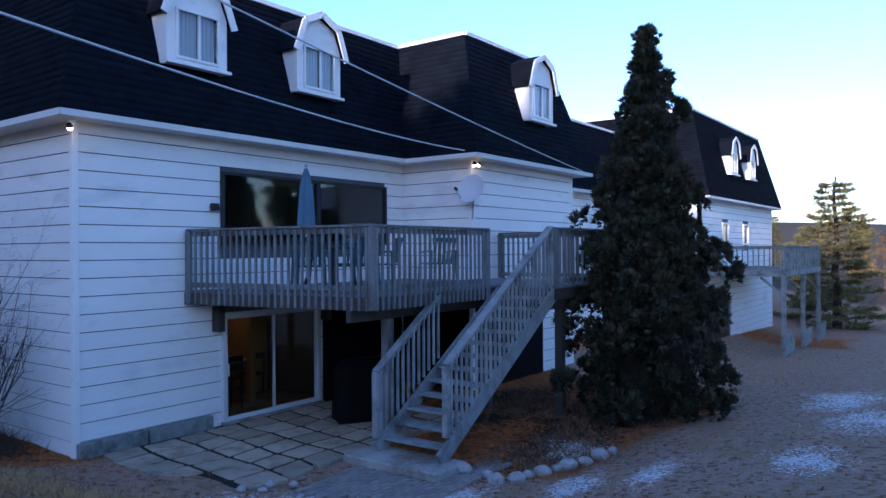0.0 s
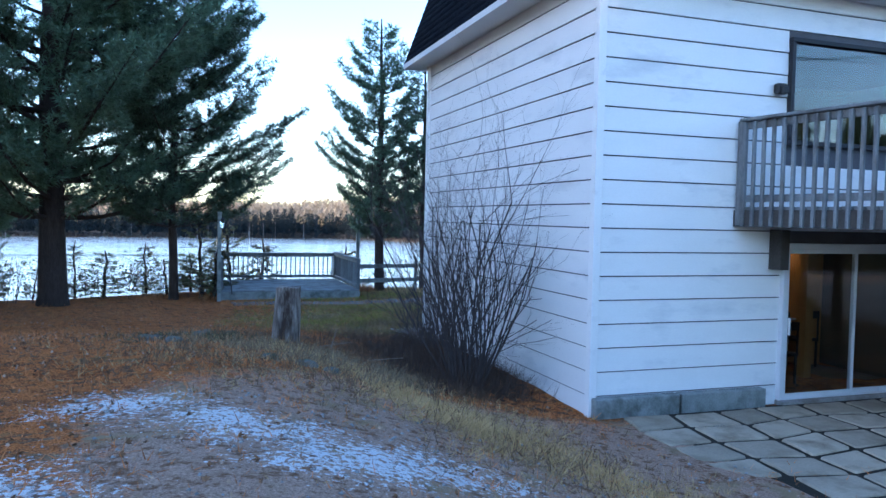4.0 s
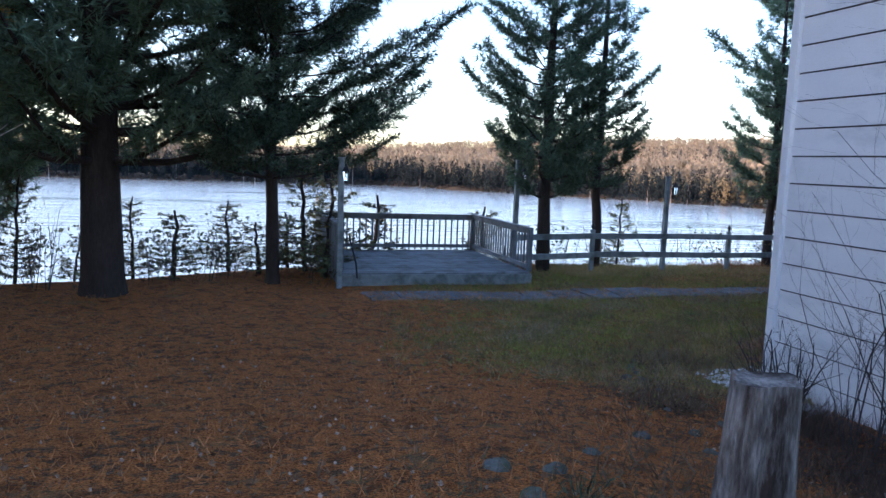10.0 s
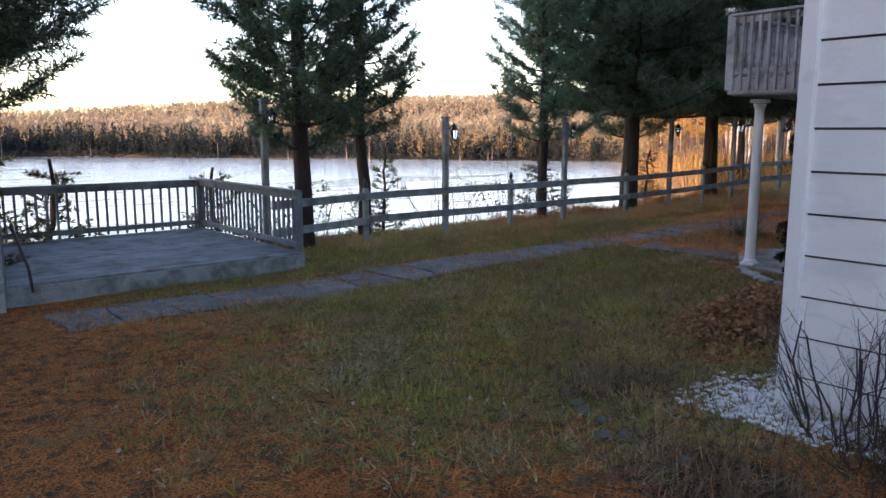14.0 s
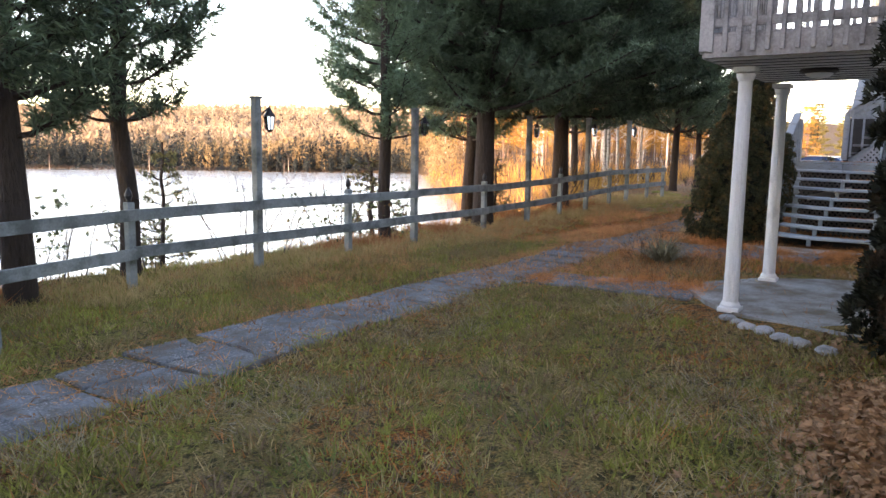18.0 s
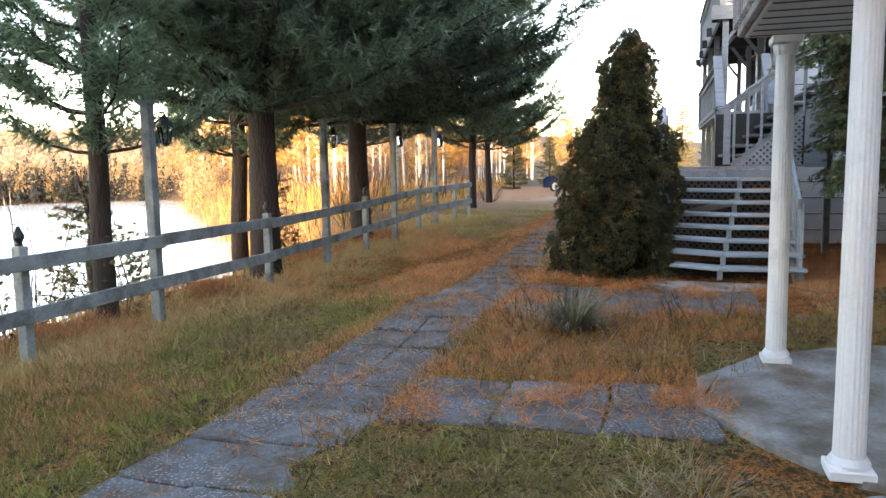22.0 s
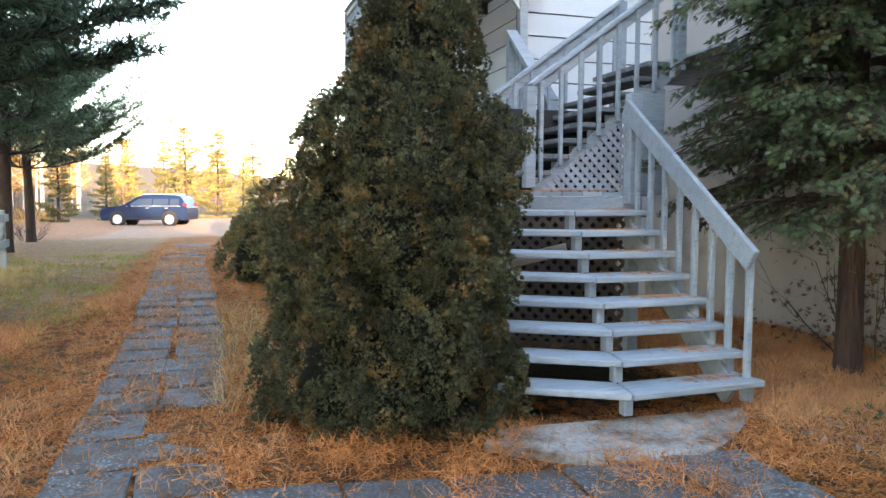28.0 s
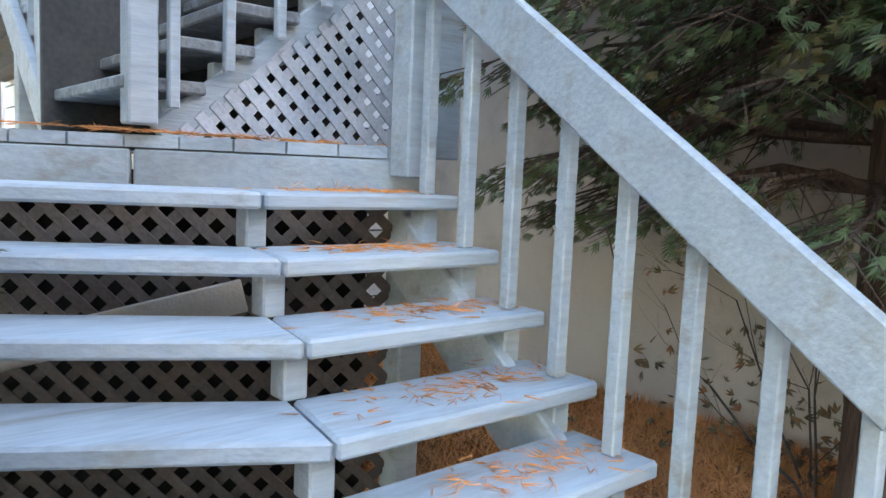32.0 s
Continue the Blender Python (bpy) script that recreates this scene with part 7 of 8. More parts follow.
for x, y, s in ((2.78, -5.3, 0.26), (2.75, -5.72, 0.2), (2.62, -5.95, 0.25), (2.82, -6.15, 0.24), (3.05, -6.2, 0.2), (3.24, -6.32, 0.25), (3.48, -6.42, 0.18), (3.66, -6.5, 0.28), (4.0, -6.6, 0.2), (4.4, -6.65, 0.28), (4.75, -6.7, 0.2),
                (0.45, -3.35, 0.13), (0.8, -3.5, 0.16), (0.6, -3.6, 0.12), (1.0, -3.75, 0.14)):
    rock(x, y, s, "rounded pale fieldstone edging the bed by the stairs", "bed edging stones")
for x, y, s in ((4.72, 9.18, 0.2), (4.6, 9.06, 0.17), (4.44, 8.95, 0.2), (4.32, 8.78, 0.24), (4.16, 8.62, 0.2), (4.02, 8.46, 0.24), (3.9, 8.25, 0.2)):
    rock(x, y, s * 0.82, "pale fieldstone edging the lawn by the column", "lawn edging stones", sq=(1, 1, 0.7))
for x, y, s in ((-4.85, 2.12, 0.24), (-4.78, 1.9, 0.3), (-4.48, 2.98, 0.26), (-4.6, 1.75, 0.2), (-4.65, 2.8, 0.22), (-4.97, 2.66, 0.26), (-4.3, 2.75, 0.3), (-4.15, 3.1, 0.24), (-4.9, 2.4, 0.2), (-3.4, 3.9, 0.2), (-2.6, 4.6, 0.22), (-2.2, 4.3, 0.18), (-1.9, 4.9, 0.2), (-1.55, 4.7, 0.16), (-1.4, 5.2, 0.2), (-1.1, 7.26, 0.17), (-1.22, 6.95, 0.15), (-1.34, 6.67, 0.17), (-1.41, 6.21, 0.18), (-1.6, 5.81, 0.16), (-1.7, 5.6, 0.17), (-4.59, 1.39, 0.3), (-4.16, 3.59, 0.28), (-3.84, 3.5, 0.24), (-0.95, 7.5, 0.16), (-1.2, 7.1, 0.2), (-1.47, 6.74, 0.2)):
    ob = rock(x, y, s * 0.62, "mossy dark fieldstone round the old bed", "old bed stones", sq=(1, 1, 0.85), kinds=mossy)
    ob.location.z -= 0.02
for x, y, q in ((-3.61, 0.5, 0.24), (-3.25, 0.34, 0.3), (-3.01, 0.25, 0.26), (-1.85, 0.5, 0.2), (-4.89, 2.42, 0.26), (-4.73, 1.99, 0.24)):
    ob = rock(x, y, q * 0.8, "dull grey fieldstone half sunk below the old stump", "old bed stones", sq=(1, 1, 0.8), kinds=mossy)
    ob.location.z -= 0.04
pl = thing("planter_edge", (1.2, -0.1, 0.0), "weathered grey timber edging along the wall foot", "edging")
part("timber", Shape().box((0.55, -0.09, 0.11), (1.15, 0.14, 0.27), bev=0.012), GREENWOOD, pl)
part("timber", Shape().box((1.78, -0.09, 0.11), (1.25, 0.14, 0.27), bev=0.012), GREENWOOD, pl)

ld = thing("low_deck", (-10.2, 10.4, 0.5), "low dark weathered wooden deck at the wood's edge", "deck")
gz = ground_at(-10.2, 10.4)
for k in range(12):
    part("deck_board", Shape().box((-10.45, 8.75 + k * 0.145, gz + 0.3), (1.5, 0.135, 0.04)), GREENWOOD, ld)
part("rim_joist", Shape().box((-9.68, 9.55, gz + 0.18), (0.045, 1.75, 0.2)), GREENWOOD, ld)
part("rim_joist", Shape().box((-10.45, 8.66, gz + 0.18), (1.5, 0.045, 0.2)), GREENWOOD, ld)
for px, py in ((-9.75, 8.75), (-9.75, 10.35), (-11.1, 8.75), (-11.1, 10.35)):
    part("support_post", Shape().box((px, py, gz + 0.05), (0.1, 0.1, 0.46)), DARKWOOD, ld)

PALETWIG = mat("bleached_dead_twig", (0.26, 0.22, 0.18), 0.9, 20, 0.3, 60, 0.2)
# the stump, leaning and rotten at its foot
bm = bmesh.new()
rings, n = 12, 40
zg = ground_at(-3.15, 2.72)
grid = []
for j in range(rings):
    z = -0.14 + 0.90 * j / (rings - 1)
    r = 0.19 - 0.03 * j / (rings - 1) + (0.05 if j < 2 else 0)
    row = []
    for i in range(n):
        a = 6.283 * i / n
        q = r * (1 + 0.16 * noise.noise((math.cos(a) * 1.6, math.sin(a) * 1.6, z * 0.9)) + 0.05 * math.sin(a * 7) + 0.12 * noise.noise((math.cos(a) * 5, math.sin(a) * 5, z * 0.8)) + 0.05 * noise.noise((math.cos(a) * 11, math.sin(a) * 11, z * 2.5)))
        row.append(bm.verts.new((q * math.cos(a) + 0.03 * z, q * math.sin(a) - 0.02 * z, z + (0.012 * math.sin(a * 3 + 1) if j == rings - 1 else 0))))
    grid.append(row)
for j in range(rings - 1):
    for i in range(n):
        bm.faces.new((grid[j][i], grid[j][(i + 1) % n], grid[j + 1][(i + 1) % n], grid[j + 1][i]))
bm.faces.new(grid[-1])
me = bpy.data.meshes.new("tree_stump")
bm.to_mesh(me)
bm.free()
me.materials.append(mat("grey_rotten_stump_wood", (0.30, 0.265, 0.235), 0.9, 11, 0.75, 45, 1.0, stain=(0.05, 0.033, 0.025), stain_scale=6, stain_amount=0.6, stretch=(1, 1, 0.22), dist=0.05))
stump = new("tree_stump", me)
stump.location = (-3.15, 2.72, zg)
tagged(stump, "grey weathered tree stump rotting at its foot", "stump")
for i, (dx, dy, dz, L) in enumerate(((0.35, -0.25, 0.05, 0.5), (0.5, -0.5, 0.25, 0.6), (0.7, -0.3, 0.12, 0.7), (0.2, -0.5, 0.02, 0.45), (1.0, -0.6, 0.1, 0.8))):
    p = Vector(on(-3.15 + dx, 2.72 + dy, 0.02))
    a = i * 1.3
    solo("dead_stick", Shape().tube(p, p + Vector((math.cos(a) * L, math.sin(a) * L * 0.6, dz)), 0.007, 0.003, 5), PALETWIG, "pale broken dead stick near the stump", "stick", "dead sticks")


# ---- loose ground cover ----
def scatter(n, x0, x1, y0, y1, weight, seed):
    r = np.random.RandomState(seed)
    x, y = r.uniform(x0, x1, n), r.uniform(y0, y1, n)
    k = r.uniform(size=n) < weight(x, y)
    x, y = x[k], y[k]
    return np.stack([x, y, land(x, y)], 1), r


def off_paving(x, y):
    py = np.where(x > 9.7, 12.25, 12.30 - 0.12 * np.exp(-((x - 0.2) / 1.5) ** 2))
    ok = np.abs(y - py) > 0.45
    ok &= ~((x > 4.5) & (x < 7.7) & (y > 6.2) & (y < 9.85))
    ok &= ~((x > 8.75) & (x < 11.0) & (y > 8.6) & (y < 11.75)) & ~((x > 5.3) & (x < 6.4) & (y > 9.7) & (y < 11.75))
    ok &= ~((x > 0.5) & (x < 8) & (y > -5.3) & (y < 0))
    ok &= ~((x > 0) & (x < 13) & (y > -2) & (y < 6.3))
    ok &= ~((x > 11.05) & (x < 13.6) & (y > 8.45) & (y < 10.2))
    ok &= (y < bank(x) + 1.5)
    return ok


def tufts(name, n, box, weight, seed, material, length, width, m, spread, up, label, category, lift=-0.01):
    P, r = scatter(n, *box, weight, seed)
    Dn = np.zeros_like(P)
    Dn[:, 2] = up
    v, f = sprays(P + np.array([0, 0, lift]), Dn, m, length, width, spread, r, jitter=0.5)
    return soup(name, v, f, material, None, label, category, "stuff")


def clumps(x, y):
    """Uneven growth, in clumps some decimetres across."""
    return 0.15 + 0.85 * smooth(-0.4, 0.7, np.sin(x * 8.3 + 2.1 * np.sin(y * 5.7)) * np.sin(y * 9.1 + 1.7 * np.sin(x * 4.9)) + 0.5 * np.sin(x * 2.7 - y * 3.1))


FRESH = mat("fresh_orange_needles", (0.60, 0.285, 0.12), 0.85, 1, 0.3, 8, 0.0, rand=0.7)
lawn_w = lambda x, y: clumps(x, y) * ground_kinds(x, y)[0] * off_paving(x, y) * (0.35 + 0.65 * smooth(-0.3, 0.8, np.sin(x * 1.9 + 2 * np.sin(y * 1.3)) + np.sin(y * 2.3 - x)))
tufts("lawn_grass", 190000, (-4, 24, 4.5, 16.5), lawn_w, 1, GRASS, 0.07, 0.012, 3, 0.6, 1.0, "short ragged autumn lawn grass", "grass")
straw_w = lambda x, y: clumps(x, y) * (0.07 + 0.45 * ground_kinds(x, y)[0] + 0.2 * ground_kinds(x, y)[1]) * off_paving(x, y) * (1 - 0.6 * ground_kinds(x, y)[1])
tufts("dry_grass", 110000, (-9, 24, -11, 16.8), straw_w, 2, STRAW, 0.075, 0.008, 3, 0.9, 0.45, "dry straw-coloured grass", "grass")
needle_w = lambda x, y: clumps(x + 9.1, y) * (1 - 0.5 * ground_kinds(x, y)[0]) * (1 - ground_kinds(x, y)[1]) * ((y < bank(x)) & ~((x > 0) & (x < 13) & (y > -2) & (y < 6.3)) & ~((x > 11.05) & (x < 13.6) & (y > 8.45) & (y < 10.2)))
tufts("needle_litter", 170000, (-9, 22, -8, 16.5), needle_w, 3, LITTER, 0.10, 0.008, 3, 1.0, 0.12, "fallen orange pine needles", "litter")
edge_w = lambda x, y: smooth(14.4, 15.2, y) * (y < bank(x) + 0.8) * 0.9
tufts("strip_needles", 84000, (1.5, 17, 12.7, 15.6), lambda x, y: off_paving(x, y) * (0.35 + 0.65 * smooth(3, 6, x)) * smooth(-0.3, 0.7, np.sin(x * 1.3 + 2 * np.sin(y * 1.9)) + np.sin(y * 2.6 - x * 0.7)), 25, FRESH, 0.09, 0.007, 3, 1.0, 0.1, "orange needles drifted over the lawn by the fence", "litter")
tufts("bank_grass", 7000, (0.5, 22, 14.0, 17), edge_w, 4, STRAW, 0.12, 0.007, 4, 0.45, 1.0, "longer dry grass under the fence", "grass")
tufts("bank_grass_green", 5000, (0.5, 22, 13.0, 16), lambda x, y: (1 - 0.75 * smooth(6, 10, x)) * smooth(13.2, 14.2, y) * (y < bank(x)) * 0.8, 5, GRASS, 0.09, 0.006, 4, 0.5, 1.0, "green grass along the fence", "grass")
mound_w = lambda x, y: np.exp(-((x + 2.4) / 1.6) ** 2 - ((y - 2.2) / 1.9) ** 2) + np.exp(-((x + 3.6) / 1.4) ** 2 - ((y - 0.3) / 1.0) ** 2) + 0.8 * np.exp(-((x + 1.2) / 1.3) ** 2 - ((y - 4.4) / 1.1) ** 2) + 0.8 * np.exp(-((x + 1.6) / 0.8) ** 2 - ((y + 1.6) / 1.2) ** 2)
tufts("mound_straw", 8000, (-6, 0, -4, 7), lambda x, y: mound_w(x, y) * smooth(3.2, 1.0, y), 16, STRAW, 0.10, 0.007, 4, 0.9, 0.6, "pale matted straw on the slope", "grass")
tufts("slope_straw", 14000, (-4, 0, -3, 2), lambda x, y: np.exp(-((x + 2.0 - 0.5 * (y + 0.5) * -1) / 0.5) ** 2), 17, STRAW, 0.09, 0.007, 4, 0.9, 0.6, "strip of pale straw grass on the slope", "grass")
tufts("mound_grass", 9000, (-6, 0, -4, 7), mound_w, 6, DEADGRASS, 0.17, 0.008, 4, 0.8, 0.7, "matted dry grass round the old stump", "grass")
tufts("weed_patch", 1800, (-5.8, -2.0, 1.0, 4.2), lambda x, y: np.exp(-((x + 4.2) / 0.9) ** 2 - ((y - 2.5) / 0.8) ** 2) + 0.7 * np.exp(-((x + 3.0) / 0.8) ** 2 - ((y - 1.7) / 0.5) ** 2), 21, mat("dark_green_weeds", (0.085, 0.09, 0.045), 0.85, 3, 0.5, 10, 0.0, rand=0.7), 0.10, 0.010, 3, 0.9, 0.5, "dark green weeds among the old bed stones", "weeds")
tufts("lawn_mounds", 4500, (-2.4, 0.6, 5.4, 8.2), lambda x, y: np.exp(-((x + 0.5) / 0.5) ** 2 - ((y - 7.3) / 0.4) ** 2) + np.exp(-((x + 1.5) / 0.5) ** 2 - ((y - 5.9) / 0.6) ** 2), 20, DEADGRASS, 0.15, 0.009, 4, 0.8, 0.5, "dark matted grass mounds near the house corner", "grass")
tufts("dark_brush", 16000, (-3.2, -0.1, 0.5, 6), lambda x, y: np.exp(-((x + 1.0) / 0.7) ** 2 - ((y - 2.4) / 1.3) ** 2) + 0.7 * np.exp(-((x + 0.6) / 0.4) ** 2 - ((y - 5.0) / 0.5) ** 2), 7, SHRUB, 0.30, 0.006, 5, 0.7, 0.9, "dark matted brush beside the end wall", "brush")
bed_w = lambda x, y: 0.9 * np.exp(-((x - 7.6) / 1.3) ** 2 - ((y - 10.4) / 0.75) ** 2) * (np.abs(y - 12.25) > 0.55)
tufts("bed_stalks", 900, (6, 10, 9.3, 11.8), bed_w, 8, DEADGRASS, 0.20, 0.005, 4, 0.9, 0.6, "dead brown stalks in the old flower bed", "plants")
tufts("bed_straw", 1500, (6.2, 10, 9.3, 11.9), bed_w, 18, STRAW, 0.12, 0.008, 3, 1.0, 0.15, "dry straw grass over the old flower bed", "grass")
tufts("bed_dead", 5200, (6.3, 9, 9.2, 11.9), lambda x, y: 0.8 * off_paving(x, y) * clumps(x, y), 24, SHRUB, 0.11, 0.006, 4, 0.9, 0.3, "dead brown stalks over the flower bed", "plants")
tufts("bed_litter", 11000, (6.3, 9, 9.2, 11.9), lambda x, y: 0.8 * off_paving(x, y), 19, LITTER, 0.10, 0.006, 4, 1.0, 0.08, "heaped orange needles in the flower bed", "litter")
tufts("bed_needles", 105000, (6, 13, 6.4, 11.9), lambda x, y: 0.9 * off_paving(x, y) * ~((x > 11.05) & (y > 8.5) & (y < 10.3)), 9, FRESH, 0.075, 0.003, 3, 0.9, 0.10, "heaped orange needles round the stairs", "litter")
tufts("corner_needles", 26000, (10.6, 14.6, 6.25, 8.5), lambda x, y: 0.95 * off_paving(x, y), 26, FRESH, 0.085, 0.007, 3, 0.9, 0.08, "thick orange needle carpet below the bay window", "litter")
tufts("path_stalks", 330, (11.6, 15.5, 11.3, 11.8), lambda x, y: 0.8 + 0 * x, 10, STRAW, 0.26, 0.005, 3, 0.6, 0.8, "pale dry stalks along the path", "plants")
tufts("path_needles", 30000, (-3.6, 26, 11.4, 12.9), lambda x, y: (0.25 + 0.5 * smooth(4, 8, x)) * (0.2 + 0.8 * smooth(0.1, 0.9, np.sin(x * 3.1 + 2 * np.sin(y * 4)) * np.sin(y * 5 + x))), 11, FRESH, 0.09, 0.008, 3, 1.0, 0.06, "orange needles strewn on the path", "litter", 0.045)
tufts("flag_needles", 9000, (8.6, 11.0, 8.7, 11.8), lambda x, y: 0.1 + 0.9 * smooth(0.0, 0.8, np.sin(x * 3.7 + 2 * np.sin(y * 3)) * np.sin(y * 4 + x)), 22, LITTER, 0.09, 0.005, 3, 1.0, 0.05, "orange needles strewn on the flags", "litter", 0.045)
tufts("side_needles", 3500, (5.3, 6.5, 9.6, 11.8), lambda x, y: 0.1 + 0.9 * smooth(0.2, 0.9, np.sin(x * 3.7 + 2 * np.sin(y * 3)) * np.sin(y * 4 + x)), 23, LITTER, 0.09, 0.005, 3, 1.0, 0.05, "orange needles strewn on the side path", "litter", 0.045)
for nm, n, cx, cy, sx, sy, h0, material, size, lab, cat in (("leaf_pile", 9000, 2.05, 7.5, 0.85, 0.5, 0.36, LEAF, 0.055, "heap of brown fallen leaves by the wall", "leaves"),
                                                         ("leaf_scatter", 1400, -5.5, 4.0, 3.2, 5.5, 0.01, LEAF, 0.05, "scattered pale fallen leaves", "leaves"),
                                                         ("leaf_scatter_lawn", 900, 3.0, 9.5, 4.0, 2.5, 0.01, LEAF, 0.05, "scattered brown leaves on the lawn", "leaves"),
                                                         ("leaf_scatter_wall", 700, 4.4, 7.6, 0.6, 0.7, 0.05, LEAF, 0.08, "pale leaves under the cedar", "leaves"),
                                                         ("creeper_leaves", 1500, 9.6, 7.5, 0.7, 0.5, 0.08, CEDAR, 0.05, "low green creeper among the needles", "plants")):
    r = np.random.RandomState(len(nm) * 7)
    x, y = cx + r.normal(size=n) * sx * 0.6, cy + r.normal(size=n) * sy * 0.6
    keep = off_paving(x, y)
    x, y = x[keep], y[keep]
    z = land(x, y) + h0 * np.exp(-((x - cx) / sx) ** 2 - ((y - cy) / sy) ** 2) * r.uniform(0.3, 1.1, len(x)) + 0.012
    P = np.stack([x, y, z], 1)
    v, f = fans(P, np.stack([r.normal(size=len(x)), r.normal(size=len(x)), 0.25 * r.normal(size=len(x))], 1), size, r, 3)
    soup(nm, v, f, material, None, lab, cat, "stuff")


def fountain_grass(x, y, r, seed, label):
    """A clump of arching grey-green blades."""
    rs_ = np.random.RandomState(seed)
    v, f = [], []
    for i in range(420):
        a, lean, L = rs_.uniform(0, 6.283), rs_.uniform(0.3, 1.05), r * rs_.uniform(0.7, 1.3)
        w = 0.007
        pts = [(0.05 * math.cos(a) + math.cos(a) * lean * L * u, 0.05 * math.sin(a) + math.sin(a) * lean * L * u, L * (u - 0.75 * lean * u * u)) for u in (0, 0.35, 0.7, 1.0)]
        o = len(v)
        for k, (px, py, pz) in enumerate(pts):
            q = w * (1 - k / 3.2)
            v += [(px - q * math.sin(a), py + q * math.cos(a), pz), (px + q * math.sin(a), py - q * math.cos(a), pz)]
        f += [(o + 2 * k, o + 2 * k + 1, o + 2 * k + 3, o + 2 * k + 2) for k in range(3)]
    ob = new("grass_clump", mesh_of("grass_clump", v, f, mat("grey_green_blades", (0.20, 0.185, 0.115), 0.8, 3, 0.5, 12, 0.0, rand=0.8)))
    ob.location = on(x, y)
    return tagged(ob, label, "grass")


fountain_grass(7.95, 10.84, 0.55, 51, "arching dry grey-green grass clump in the flower bed")
bare_shrub("dead_shrub", on(8.25, 11.2), 0.5, 22, 0.8, 53, "low reddish dead shrub in the flower bed", SHRUB, 0.006)
bare_shrub("dead_shrub", on(8.5, 9.75), 0.38, 16, 0.9, 54, "low reddish dead shrub in the flower bed", SHRUB, 0.005)


def tussocks(name, n, box, weight, seed, material, blades, rad, length, width, up, label, category="grass"):
    """Tufts that stand apart: blades leaning out from many small feet."""
    C, r = scatter(n, *box, weight, seed)
    size = r.uniform(0.6, 1.4, (len(C), 1, 1))
    off = r.normal(size=(len(C), blades, 3)) * rad * size
    off[:, :, 2] = 0
    lean = r.normal(size=(len(C), 1, 3)) * 0.35
    D = off / (rad * size) * 0.45 + lean
    D[:, :, 2] = up
    v, f = sprays((C[:, None, :] + off).reshape(-1, 3) - np.array([0, 0, 0.01]), D.reshape(-1, 3), 1, length, width, 0.22, r, jitter=0.5)
    return soup(name, v, f, material, None, label, category, "stuff")


PALESTRAW = mat("pale_grey_straw", (0.27, 0.215, 0.135), 0.85, 2, 0.35, 8, 0.0, rand=0.8, translucent=0.15)
LUSH = mat("fresh_green_grass", (0.13, 0.185, 0.05), 0.75, 2, 0.4, 8, 0.0, rand=0.6, translucent=0.2)
RUST = mat("rusty_dead_bracken", (0.30, 0.125, 0.05), 0.85, 3, 0.4, 10, 0.0, rand=0.8, translucent=0.15)
PALELEAF = mat("bleached_fallen_leaf", (0.38, 0.27, 0.19), 0.8, 3, 0.3, 20, 0.0, rand=0.9)
open_lawn = lambda x, y: ground_kinds(x, y)[0] * off_paving(x, y)
litter_w = lambda x, y: (1 - ground_kinds(x, y)[0]) * off_paving(x, y)
tussocks("lawn_tussocks", 5200, (-4, 14, 4.6, 15.2), open_lawn, 301, GRASS, 16, 0.045, 0.10, 0.008, 0.8, "ragged green tufts in the lawn")
tussocks("lawn_straw_tussocks", 4200, (-4, 14, 4.6, 15.2), open_lawn, 302, STRAW, 14, 0.05, 0.10, 0.008, 0.55, "straw-coloured tufts in the lawn")
tussocks("lawn_dark_tussocks", 3200, (-4.5, 14, 4.0, 15.2), open_lawn, 303, DEADGRASS, 18, 0.05, 0.10, 0.009, 0.6, "dark matted tufts in the lawn")
tussocks("litter_tussocks", 700, (-9, 0, -3, 12), lambda x, y: litter_w(x, y) * clumps(x, y), 304, DEADGRASS, 14, 0.05, 0.07, 0.008, 0.4, "low dead tufts in the needle litter")
tussocks("stump_straw", 300, (-4.6, -1.2, -0.6, 2.1), lambda x, y: np.exp(-((x + 3.0) / 1.0) ** 2 - ((y - 0.9) / 0.6) ** 2), 305, PALESTRAW, 40, 0.075, 0.17, 0.005, 0.45, "long bleached straw grass below the old stump")
tussocks("stump_weeds", 120, (-5.6, -2.2, 0.8, 3.6), lambda x, y: np.exp(-((x + 4.3) / 0.8) ** 2 - ((y - 2.1) / 0.9) ** 2), 306, mat("dull_green_weeds", (0.05, 0.065, 0.03), 0.85, 3, 0.5, 10, 0.0, rand=0.7), 26, 0.06, 0.11, 0.011, 0.7, "dull green weeds among the old bed stones", "weeds")
tussocks("slope_tussocks", 260, (-3.6, -0.6, -2.6, 0.6), lambda x, y: np.exp(-((x + 1.9) / 0.8) ** 2 - ((y + 1.3) / 0.8) ** 2), 307, STRAW, 40, 0.08, 0.15, 0.006, 0.45, "flattened yellow straw on the slope")
tussocks("corner_straw", 230, (-2.0, 1.0, 5.6, 8.0), lambda x, y: np.exp(-((x + 0.45) / 0.5) ** 2 - ((y - 7.25) / 0.45) ** 2) + 0.7 * np.exp(-((x + 1.2) / 0.5) ** 2 - ((y - 6.2) / 0.5) ** 2), 312, PALESTRAW, 34, 0.07, 0.17, 0.005, 0.4, "matted dead stalks near the house corner", "plants")
tussocks("bed_tussocks", 900, (3.0, 11, -7.0, -3.2), lambda x, y: 0.8 * (y < -5.2) + 0.8 * (x > 6.2), 308, DEADGRASS, 26, 0.07, 0.16, 0.006, 0.7, "dead stalks in the bed beside the front stairs", "plants")
